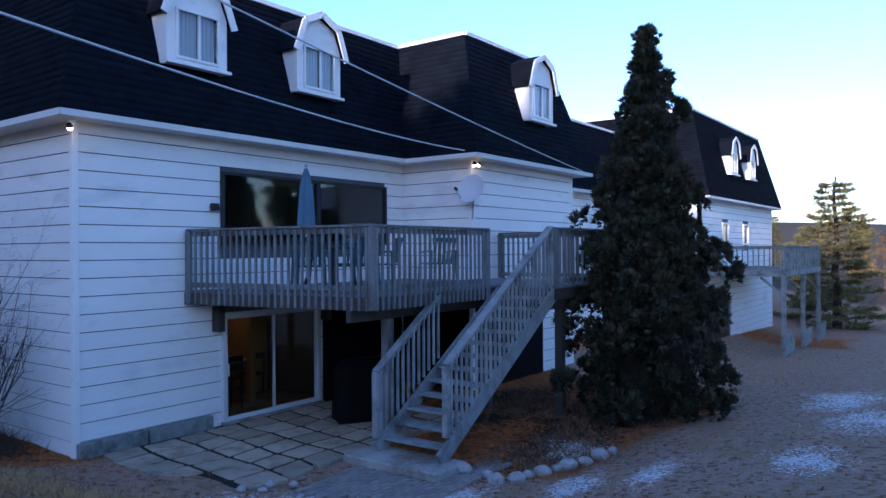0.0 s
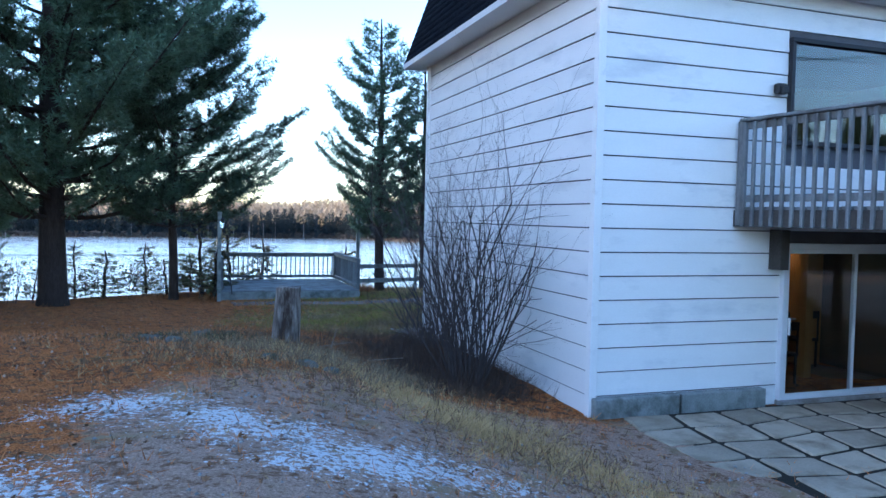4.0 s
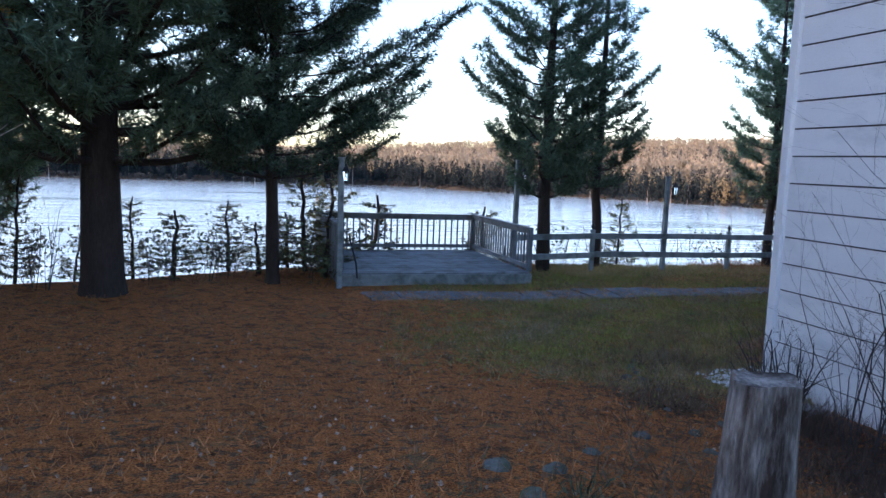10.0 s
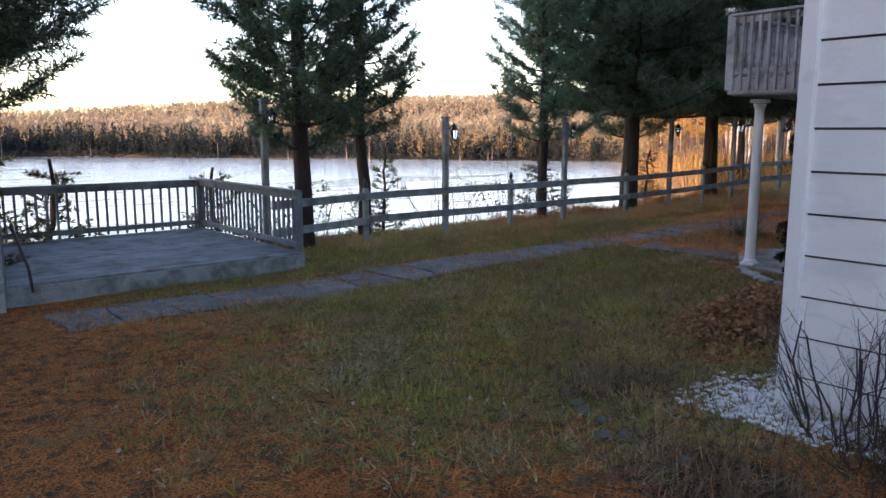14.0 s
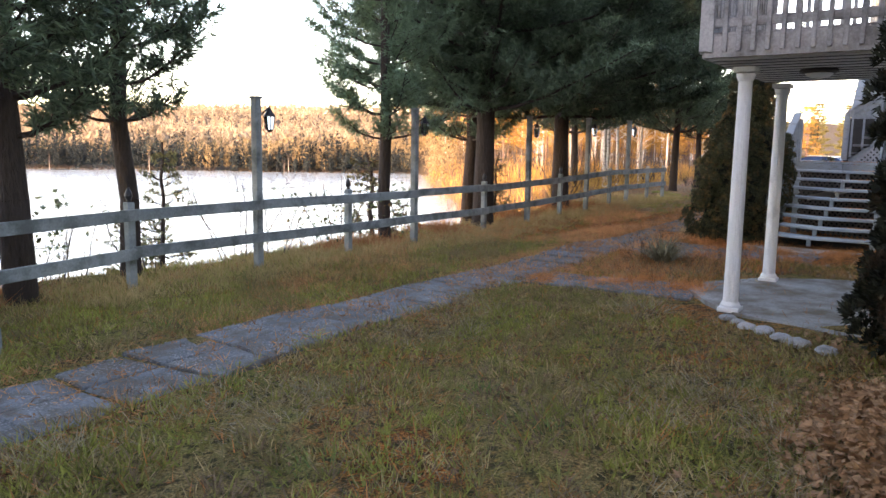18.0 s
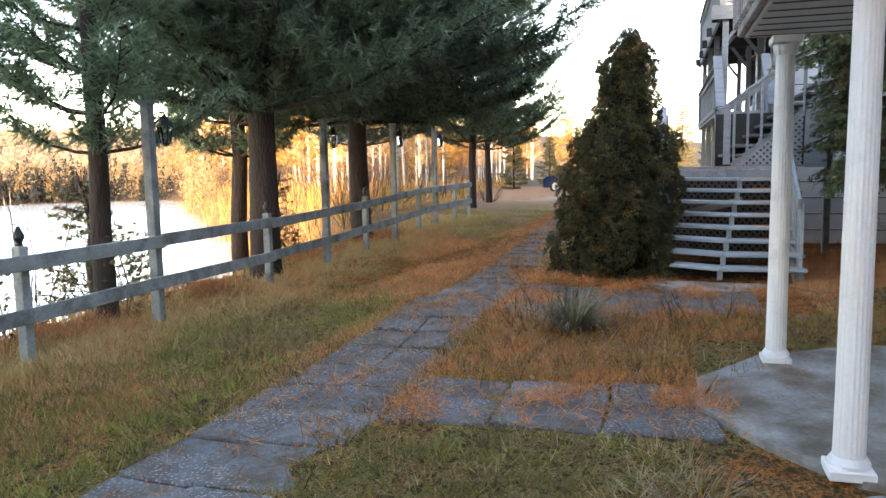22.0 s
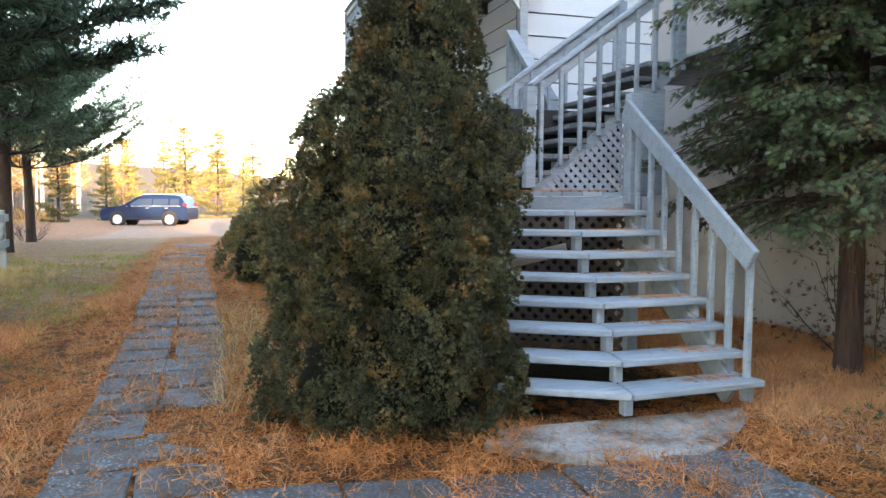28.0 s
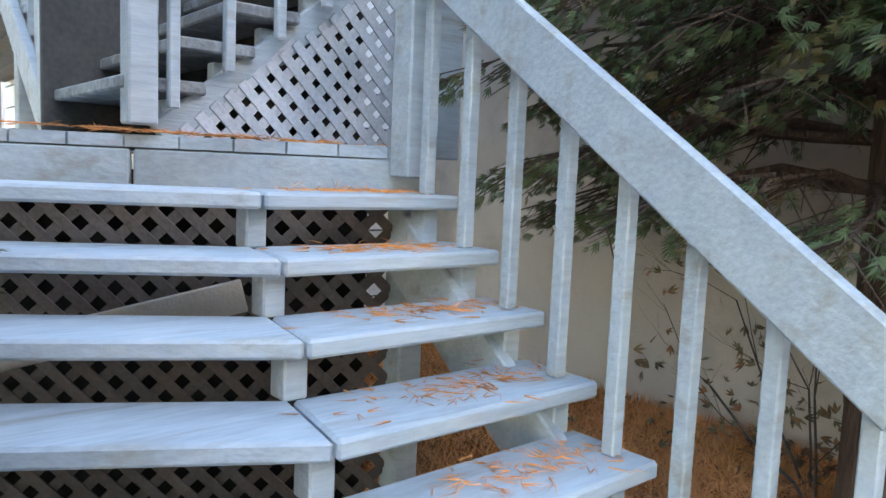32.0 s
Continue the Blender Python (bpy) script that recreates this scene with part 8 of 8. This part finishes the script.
tussocks("bed_straw_tussocks", 60, (6.3, 10.2, 9.1, 11.7), lambda x, y: off_paving(x, y) * 0.9, 309, PALESTRAW, 34, 0.07, 0.16, 0.006, 0.4, "bleached straw tufts in the old flower bed")
tussocks("fence_tussocks", 700, (0.6, 20, 13.8, 15.6), lambda x, y: off_paving(x, y) * (y < bank(x)) * smooth(14.0, 14.7, y), 310, STRAW, 34, 0.07, 0.17, 0.007, 0.6, "long dry grass under the fence")
tussocks("fence_green_tussocks", 650, (0.0, 12, 12.9, 15.2), lambda x, y: off_paving(x, y) * (y < bank(x)) * (1 - 0.8 * smooth(4, 8, x)), 311, GRASS, 26, 0.07, 0.085, 0.008, 0.6, "green grass tufts along the fence")
tussocks("lush_tufts", 420, (-1.5, 9, 8.0, 15.0), lambda x, y: open_lawn(x, y) * smooth(0.35, 0.9, np.sin(x * 2.3 + 1.5 * np.sin(y * 1.1)) * np.sin(y * 2.9 - 0.8 * x)), 313, LUSH, 44, 0.09, 0.10, 0.007, 0.7, "fresh green tufts in the autumn lawn")
tussocks("rusty_bracken", 520, (-0.5, 19, 15.0, 16.6), lambda x, y: smooth(0.1, 0.7, np.sin(x * 2.1) + np.sin(x * 0.9 + 1)) * smooth(15.1, 15.5, y) * (y < bank(x) + 0.6), 314, RUST, 40, 0.10, 0.26, 0.009, 0.7, "rust-brown dead bracken on the bank's edge", "bracken")
patchy = lambda x, y: np.sin(x * 1.7 + 1.9 * np.sin(y * 1.2 + 0.4)) + np.sin(y * 2.3 + 1.4 * np.sin(x * 0.9))
tussocks("straw_mats", 900, (-3.5, 6, 5.0, 12.0), lambda x, y: open_lawn(x, y) * smooth(0.2, 0.9, patchy(x, y)), 315, PALESTRAW, 46, 0.10, 0.13, 0.006, 0.28, "pale flattened straw patches in the lawn")
tussocks("dark_mats", 700, (-3.5, 6, 5.0, 12.0), lambda x, y: open_lawn(x, y) * smooth(-0.2, -0.9, patchy(x, y)), 316, DEADGRASS, 40, 0.09, 0.09, 0.008, 0.35, "dark damp patches of dead lawn")
tussocks("path_edge_grass", 620, (-3.4, 9.5, 11.6, 13.05), lambda x, y: 0.9 * (np.abs(np.abs(y - 12.3) - 0.53) < 0.09) * smooth(-0.6, 0.6, np.sin(x * 2.9) + np.sin(x * 7.1 + y)), 317, DEADGRASS, 30, 0.08, 0.09, 0.007, 0.5, "dead grass creeping over the path's edges")
tussocks("path_edge_green", 300, (-3.4, 9.5, 11.6, 13.05), lambda x, y: 0.9 * (np.abs(np.abs(y - 12.3) - 0.55) < 0.08) * smooth(0.0, 0.9, np.sin(x * 4.3) + np.sin(x * 1.9 + y)), 318, GRASS, 30, 0.08, 0.10, 0.007, 0.6, "grass tufts hanging over the path's edges")
P, r = scatter(5200, -9.0, 9.0, -10.8, -1.2, lambda x, y: off_paving(x, y) * smooth(0.2, 0.6, ground_kinds(x, y)[1]), 321)
octa = np.array([(1, 0, 0), (0, 1, 0), (-1, 0, 0), (0, -1, 0), (0, 0, 0.7), (0, 0, -0.5)], float)
octf = np.array([(0, 1, 4), (1, 2, 4), (2, 3, 4), (3, 0, 4), (1, 0, 5), (2, 1, 5), (3, 2, 5), (0, 3, 5)])
stone = r.uniform(0.006, 0.024, (len(P), 1, 1)) * octa[None] * r.uniform(0.7, 1.3, (len(P), 6, 3))
turn = r.uniform(0, 6.283, len(P))
ca, sa = np.cos(turn)[:, None], np.sin(turn)[:, None]
stone = np.stack([stone[:, :, 0] * ca - stone[:, :, 1] * sa, stone[:, :, 0] * sa + stone[:, :, 1] * ca, stone[:, :, 2]], -1)
soup("gravel_stones", (P[:, None, :] + stone + np.array([0, 0, 0.012])).reshape(-1, 3), (octf[None] + 6 * np.arange(len(P))[:, None, None]).reshape(-1, 3), ROCK, None, "small loose stones of the gravel yard", "gravel", "stuff")
tufts("yard_needles", 30000, (-9.5, 3.0, -10.8, 0.5), lambda x, y: off_paving(x, y) * clumps(x * 0.5, y * 0.5), 323, LITTER, 0.06, 0.006, 3, 1.0, 0.1, "needles and leaf scraps over the gravel yard", "litter")
P, r = scatter(3400, -9.5, 6.0, -10.8, 0.5, lambda x, y: off_paving(x, y) * clumps(x * 0.6, y * 0.6), 322)
P[:, 2] += 0.015
v, f = fans(P, np.stack([r.normal(size=len(P)), r.normal(size=len(P)), 0.3 * r.normal(size=len(P))], 1), 0.04, r, 3, 0.2)
soup("leaf_litter_yard", v, f, LEAF, None, "brown leaf litter over the gravel yard", "leaves", "stuff")
for nm, n, x0, x1, y0, y1, size in (("leaf_scatter_yard", 1900, -9.5, 3.0, -10.5, 0.5, 0.028), ("leaf_scatter_litter", 800, -9.0, -1.0, 0.0, 9.5, 0.032), ("leaf_scatter_bed", 900, 6.4, 10.5, 8.2, 11.5, 0.05)):
    P, r = scatter(n, x0, x1, y0, y1, lambda x, y: off_paving(x, y) * 1.0, len(nm) * 11)
    P[:, 2] += 0.02
    v, f = fans(P, np.stack([r.normal(size=len(P)), r.normal(size=len(P)), 0.3 * r.normal(size=len(P))], 1), size, r, 3, 0.2)
    soup(nm, v, f, PALELEAF, None, "bleached fallen leaves on the ground", "leaves", "stuff")

# white pebbles at the house corner: a countable spread near the walk, the rest joined
pebble_mesh = [rock_mesh(20 + i, PEBBLE, "pebble") for i in range(3)]
bed = thing("pebble_bed", (-0.4, 6.6, 0.0), "bed of white pebbles at the house corner", "pebbles", kind="structure")
r = random.Random(15)
done = 0
while done < 300:
    x, y = r.gauss(-0.15, 0.25), r.gauss(6.2, 0.36)
    if (x > -0.06 and y < 6.36) or not (5.3 < y < 6.9 and -0.62 < x < 0.9):
        continue
    s = r.uniform(0.028, 0.055)
    p = piece("pebble", r.choice(pebble_mesh), (x, y, ground_at(x, y) + s * 0.25 + 0.01), bed, (0, 0, r.uniform(0, 6)))
    p.scale = (s * r.uniform(0.9, 1.5), s, s * 0.8)
    done += 1
base = np.array([tuple(v.co) for v in pebble_mesh[0].vertices])
tri = np.array([tuple(p.vertices) for p in pebble_mesh[0].polygons])
rr = np.random.RandomState(16)
vs, fs = [], []
for i in range(2000):
    x, y = (rr.uniform(-0.55, 1.7), 6.38 + abs(rr.normal(0.0, 0.25))) if i % 2 else (-0.07 - abs(rr.normal(0.0, 0.22)), rr.uniform(5.3, 6.5))
    if (x > -0.06 and y < 6.36) or not (5.3 < y < 6.95 and -0.6 < x < 1.7):
        continue
    s = rr.uniform(0.022, 0.045)
    fs.append(tri + 42 * len(vs))
    vs.append(base * np.array([s * 1.2, s, s * 0.75]) + np.array([x, y, ground_at(x, y) + s * 0.2]))
soup("pebble_rest", np.concatenate(vs), np.concatenate(fs), PEBBLE, bed, kind="stuff")
rr = np.random.RandomState(17)
# needle drifts on the treads
for k in range(9):
    R, C, Lp = tread_points(min(k, 7))
    z = 0.20 + 0.15 * k if k < 8 else LAND
    n = 110 if k < 8 else 300
    x = R.x + 0.14 + rr.normal(size=n) * 0.05 + (0 if k < 8 else 0.35)
    y = R.y + (0.3 if k < 8 else 0.7) + rr.normal(size=n) * (0.16 if k < 8 else 0.4)
    keep = (y > R.y + 0.03) & (y < 9.9)
    P = np.stack([x, y, np.full(n, z + 0.006)], 1)[keep]
    v, f = sprays(P, np.stack([rr.normal(size=len(P)), rr.normal(size=len(P)), 0.06 * rr.normal(size=len(P)) + 0.03], 1), 3, 0.06, 0.003, 0.3, rr, flat=0.95)
    soup("needle_drift", v, f, LITTER, None, "orange needles drifted on the stair tread", "litter", "stuff")


# ---- far bank, golden woods, car ----
def far_bare(pts, hs, rs, k=60, width=0.1):
    """Leafless trees: trunk and a haze of thin upward twigs."""
    P, Dn, L = [], [], []
    tv, tf = [], []
    for (x, y, z), h in zip(pts, hs):
        o = len(tv)
        for i in range(3):
            a = 2.094 * i
            tv += [(x + 0.1 * math.cos(a), y + 0.1 * math.sin(a), z - 0.3), (x + 0.03 * math.cos(a), y + 0.03 * math.sin(a), z + h * 0.85)]
        tf += [(o + 2 * i, o + (2 * i + 2) % 6, o + (2 * i + 3) % 6, o + 2 * i + 1) for i in range(3)]
        zz = z + h * rs.uniform(0.35, 0.95, k)
        s = h * 0.16 * (1.15 - (zz - z) / h)
        P.append(np.stack([x + rs.normal(size=k) * s * 0.5, y + rs.normal(size=k) * s * 0.5, zz], 1))
    P = np.concatenate(P)
    Dn = np.zeros_like(P)
    Dn[:, 2] = 1
    v, f = sprays(P, Dn, 1, np.mean(hs) * 0.13, width, 0.45, rs)
    return tv, tf, v, f


rs = np.random.RandomState(91)


def strip(n, x0, x1, d0, d1):
    x = rs.uniform(x0, x1, n)
    y = far_shore(x) + rs.uniform(d0, d1, n)
    return np.stack([x, y, land(x, y)], 1)


def soft_crowns(p, h, k, wide, taper, size, lean=0.3):
    """Far trees as loose spires of many small upright leaf clumps."""
    u = rs.uniform(0.05, 0.92, (len(p), k))
    w = (h * wide)[:, None] * np.clip(1.05 - u, 0, 1) ** taper * np.minimum(1, u * 5)
    Q = np.stack([p[:, 0, None] + rs.normal(size=u.shape) * w * 0.6, p[:, 1, None] + rs.normal(size=u.shape) * w * 0.6, p[:, 2, None] + h[:, None] * u], -1).reshape(-1, 3)
    Dn = np.zeros_like(Q)
    Dn[:, 2] = 1
    return sprays(Q, Dn, 1, size, size * 0.36, lean, rs)


p = strip(3600, -190, 78, 2, 15)
stand = 0.62 + 0.30 * np.sin(p[:, 0] * 0.21) * np.sin(p[:, 0] * 0.077) + 0.16 * np.sin(p[:, 0] * 0.53)
v, f = soft_crowns(p, (1.7 + 3.2 * rs.uniform(size=len(p)) ** 2) * (0.75 + 0.55 * stand), 80, 0.15, 1.0, 0.46, 0.9)
soup("far_conifers", v, f, FARGREEN, None, "spruce woods along the far shore, shade put into their colour", "woods", "stuff")
p = strip(60, -190, 74, 1, 4)
tv, tf, v, f = far_bare(p, rs.uniform(1.8, 3.4, len(p)), rs, 46, 0.10)
soup("far_bare_trees", v, f, FARBARE, None, "leafless woods along the far shore", "woods", "stuff")
soup("far_trunks", tv, tf, FARTRUNK, None, "pale birch trunks of the far woods", "woods", "stuff")
FARGOLD = mat("distant_golden_woods", (0.31, 0.225, 0.12), 0.9, 0.09, 0.6, 0.4, 0.0, rand=0.35, translucent=0.35)
# the hills' pale haze is mixed into this brown
HILL = mat("distant_hazy_hill_woods", (0.34, 0.265, 0.185), 0.9, 0.05, 0.45, 0.3, 0.0, rand=0.3, translucent=0.3)
p = strip(3600, -190, 90, 18, 75)
v, f = soft_crowns(p, rs.uniform(1.2, 2.5, len(p)), 40, 0.2, 0.6, 0.40, 0.8)
soup("far_gold_woods", v, f, FARGOLD, None, "golden sunlit woods above the far shore", "woods", "stuff")
p = strip(1500, -190, 90, 16, 75)
v, f = soft_crowns(p, rs.uniform(1.2, 3.4, len(p)), 80, 0.13, 1.0, 0.36, 1.0)
soup("far_slope_conifers", v, f, mat("distant_olive_spruce", (0.06, 0.062, 0.040), 0.9, 0.2, 0.5, 0.6, 0.0, rand=0.4), None, "olive spruces among the golden woods", "woods", "stuff")
p = strip(5000, -190, 76, 0.3, 4)
Dn = np.zeros_like(p)
Dn[:, 2] = 1
v, f = sprays(p, Dn, 4, 0.45, 0.16, 1.0, rs)
soup("shore_brush", v, f, SHRUB, None, "brown leafless brush along the far waterline", "brush", "stuff")
x, y = rs.uniform(52, 112, 2600), rs.uniform(44, 92, 2600)
k = land(x, y) > LAKE + 0.15
p = np.stack([x[k], y[k], land(x[k], y[k])], 1)
v, f = soft_crowns(p, rs.uniform(1.6, 4.6, len(p)), 46, 0.2, 0.6, 0.42, 0.8)
soup("cove_gold_woods", v, f, FARGOLD, None, "golden woods round the end of the lake", "woods", "stuff")
x = rs.uniform(-260, 400, 8000)
y = far_shore(np.minimum(x, 70)) + 60 + 420 * rs.uniform(size=len(x)) ** 1.3
p = np.stack([x, y, land(x, y)], 1)
v, f = soft_crowns(p, rs.uniform(3.0, 6.0, len(p)), 26, 0.26, 0.5, 1.5, 0.8)
soup("hill_woods", v, f, HILL, None, "brown wooded hills beyond the lake, haze put into their colour", "woods", "stuff")


def gold_tree_mesh(seed, h, kind):
    r = np.random.RandomState(seed)
    tr = Shape()
    bend = Vector((r.uniform(-0.3, 0.3), r.uniform(-0.3, 0.3), 0))
    tr.tube((0, 0, -0.5), bend * 0.4 + Vector((0, 0, h * 0.5)), 0.09, 0.06, 7, False)
    tr.tube(bend * 0.4 + Vector((0, 0, h * 0.5)), bend + Vector((0, 0, h)), 0.06, 0.015, 6, False)
    P, Dn = [], []
    for i in range(34):
        z = h * r.uniform(0.25, 0.98)
        a = r.uniform(0, 6.28)
        L = h * 0.2 * (1.1 - z / h) + 0.25
        e = Vector((math.cos(a) * L, math.sin(a) * L, z + L * (0.6 if kind == "birch" else 0.05)))
        root = bend * (z / h) + Vector((0, 0, z))
        tr.tube(root, e + bend * (z / h), 0.02, 0.006, 4, False)
        for j in range(14 if kind == "birch" else 26):
            q = root.lerp(e + bend * (z / h), r.uniform(0.25, 1.1))
            P.append((q.x + r.normal() * 0.1, q.y + r.normal() * 0.1, q.z + r.normal() * 0.08))
            Dn.append((math.cos(a), math.sin(a), 0.6))
    v, f = sprays(np.array(P), np.array(Dn), 5, 0.22 if kind == "birch" else 0.16, 0.03 if kind == "birch" else 0.05, 0.8, r)
    return tr.mesh("trunk_" + kind, BIRCH if kind == "birch" else BARK2, smooth=True), mesh_of("crown_" + kind, v, f, GOLD)


birches = [gold_tree_mesh(s, h, "birch") for s, h in ((1, 8.0), (2, 7.0), (3, 9.0))]
larches = [gold_tree_mesh(s, h, "larch") for s, h in ((4, 9.0), (5, 7.0))]
rng = random.Random(19)
count = 0
while count < 240:
    x = 19 + 76 * rng.random() ** 1.7
    y = rng.uniform(17.5, 75)
    if y > bank(x) - 0.3 or y < 18.5 + 0.05 * (x - 19) or (x > 34 and y < 24):
        continue
    count += 1
    if rng.random() < 0.6:
        k = rng.choice(birches)
        plant("birch_tree", (x, y, ground_at(x, y)), k[0], k[1], "slender white-barked birch with sparse golden twigs", "tree", "golden bank trees", rng.uniform(0, 6), rng.uniform(0.75, 1.15))
    else:
        k = rng.choice(larches)
        plant("larch_tree", (x, y, ground_at(x, y)), k[0], k[1], "golden autumn larch in low sunlight", "tree", "golden bank trees", rng.uniform(0, 6), rng.uniform(0.6, 1.0))
n = 9000
x = 18.5 + 50 * rs.uniform(size=n) ** 1.4
y = rs.uniform(17.3, 60, n)
k = (y < bank(x) + 4.5) & (y > 17.6 + 0.06 * (x - 19)) & ~((x > 36) & (y < 22))
p = np.stack([x[k], y[k], land(x[k], y[k])], 1)
Dn = np.zeros_like(p)
Dn[:, 2] = 1
v, f = sprays(p, Dn, 6, 0.9, 0.025, 0.6, rs, jitter=0.7)
soup("gold_brush", v, f, GOLD, None, "golden autumn brush on the sunlit bank", "brush", "stuff")
Dn = np.zeros_like(p)
Dn[:, 2] = 1
v, f = sprays(p[::2], Dn[::2], 3, 1.8, 0.03, 0.25, rs, jitter=0.6)
soup("bank_twigs", v, f, TWIG, None, "dark leafless saplings among the golden brush", "brush", "stuff")
for x, y, s in ((-9.5, 11.9, 0.8), (-10.6, 13.0, 0.7)):
    plant("birch_tree", (x, y, ground_at(x, y)), birches[0][0], birches[1][1], "white-barked birch at the wood's edge", "tree", "golden bank trees", 1.0, s)
# the low sun's gold is put into these needles' own colour
SUNSPRUCE = pine_kind("yard_spruce", material=mat("sunlit_spruce_needles", (0.17, 0.155, 0.06), 0.7, 1, 0.3, 5, 0.0, rand=0.6, translucent=0.15), h=7.5, r=0.12, base=0.3, spread=1.9, seed=33, dens=1.3, needle=0.22, whorl=0.32, tip=0.1, top_pow=0.9, wide=0.05)
for x, y, s in ((64, 11.5, 0.85), (67, 13.8, 0.95), (70, 9.5, 0.7), (62, 6.5, 0.62), (74, 3.5, 0.7), (60, 18.5, 0.6), (58, 21, 0.7), (78, 16, 0.9), (84, 8, 1.0), (43.6, -4.2, 1.2), (49, -1.5, 0.7), (38, -13.5, 0.7), (52, -12.0, 1.1), (90, 0, 1.0), (88, 20, 1.0)):
    t = plant("yard_spruce", (x, y, ground_at(x, y)), SUNSPRUCE[0], SUNSPRUCE[1], "sunlit spruce at the far side of the drive", "tree", "spruces beyond the drive", x, s)
    if x < 44 and y > -5:
        t.scale = (1.9, 1.9, 1.2)
for i in range(80):
    x, y = rng.uniform(72, 120), rng.uniform(-62, 45)
    k = larches[i % 2]
    plant("larch_tree", (x, y, ground_at(x, y)), k[0], k[1], "golden autumn larch in low sunlight", "tree", "golden bank trees", i, rng.uniform(0.6, 1.0))
for x, y, h in ((36, -11.0, 0.8), (39, -10, 0.9), (42, -12, 1.0), (34, 17.5, 0.9), (35.2, 18.3, 0.8)):
    bare_shrub("drive_shrub", on(x, y), h, 16, 0.8, int(x * 3), "reddish leafless shrub beside the drive", SHRUB, 0.012, "drive shrubs")

# the parked car
car = thing("parked_car", (0, 0, 0), "dark blue estate SUV parked on the gravel drive", "car")
prof = [(-2.3, 0.30), (-2.40, 0.42), (-2.42, 0.70), (-2.32, 0.92), (-2.0, 1.02), (-1.2, 1.11), (-0.85, 1.30), (-0.42, 1.58), (-0.1, 1.68), (0.5, 1.74), (1.3, 1.73), (1.95, 1.66), (2.15, 1.50), (2.33, 1.12), (2.42, 1.0), (2.43, 0.55), (2.36, 0.32)]


def loft(pts, half, tuck, top_z):
    vs = []
    for s in (-1, 1):
        for x, z in pts:
            w = half - (tuck * max(0.0, z - 0.98) / 0.7 if z > 0.98 else 0.0)
            vs.append((x, s * w, z))
    n = len(pts)
    fs = [(i, i + 1, n + i + 1, n + i) for i in range(n - 1)] + [(n - 1, 0, n, 2 * n - 1)] + [tuple(range(n - 1, -1, -1)), tuple(range(n, 2 * n))]
    return Shape().add(vs, [f[::-1] for f in fs])


body = part("body", loft(prof, 0.95, 0.22, 1.68), CARPAINT, car)
for s in (-1, 1):
    for a, b, c, d in ((-0.95, -0.28, 0.45, 0.45), (0.52, 0.52, 1.35, 1.4), (1.47, 1.44, 1.95, 1.9)):
        z0, z1 = 1.08, 1.5
        q = [(a, z0), (d if a < 0 else c, z0), (c, z1), (b, z1)]
        pts = [(x, s * (0.957 - 0.22 * (z - 0.98) / 0.7), z) for x, z in q]
        part("side_window", Shape().slab(pts if s < 0 else pts[::-1], 0.01), DARKGLASS, car)
    for x in (-1.45, 1.45):
        part("wheel_arch", Shape().tube((x, s * 0.90, 0.37), (x, s * 0.962, 0.37), 0.46, 0.45, 28), TYRE, car, "dark wheel arch")
    for x in (-0.1, 0.95):
        part("door_handle", Shape().box((x + 0.32, s * 0.965, 0.98), (0.18, 0.03, 0.035), bev=0.01), ALLOY, car)
    for x in (-0.62, 0.48, 1.4):
        part("door_seam", Shape().box((x, s * 0.952, 0.72), (0.012, 0.008, 0.6), bev=0.001), BLACKMETAL, car)
    part("roof_rail", Shape().beam((-0.1, s * 0.66, 1.76), (1.8, s * 0.66, 1.75), 0.04, 0.04), ALLOY, car)
    part("window_trim", Shape().beam((-0.95, s * 0.945, 1.08), (2.05, s * 0.945, 1.10), 0.02, 0.025), ALLOY, car)
    part("sill_trim", Shape().box((0, s * 0.955, 0.38), (2.4, 0.03, 0.12)), TYRE, car)
    part("headlight", Shape().box((-2.25, s * 0.72, 0.82), (0.2, 0.36, 0.12), bev=0.03), ALLOY, car)
    part("tail_light", Shape().box((2.28, s * 0.82, 1.05), (0.2, 0.16, 0.4), bev=0.03), REDLIGHT, car)
    part("mirror", Shape().box((-0.75, s * 1.02, 1.12), (0.16, 0.14, 0.12), bev=0.03), CARPAINT, car)
    for x in (-1.45, 1.45):
        w = part("wheel", Shape().tube((x, s * 0.72, 0.35), (x, s * 0.97, 0.35), 0.35, 0.35, 24), TYRE, car)
        part("rim", Shape().tube((x, s * 0.96, 0.35), (x, s * 0.99, 0.35), 0.27, 0.25, 24), ALLOY, w)
part("grille", Shape().box((-2.41, 0, 0.72), (0.06, 1.0, 0.22), bev=0.02), BLACKMETAL, car)
part("bumper_trim", Shape().box((-2.40, 0, 0.42), (0.08, 1.6, 0.1), bev=0.02), TYRE, car)
part("windscreen", Shape().slab([(-1.02, -0.78, 1.13), (-1.02, 0.78, 1.13), (-0.4, 0.66, 1.53), (-0.4, -0.66, 1.53)][::-1], 0.01), DARKGLASS, car)
car.location = (52.16, 15.25, ground_at(52.16, 15.25))
car.rotation_euler = (0, 0, math.atan2(-0.953, -0.302))
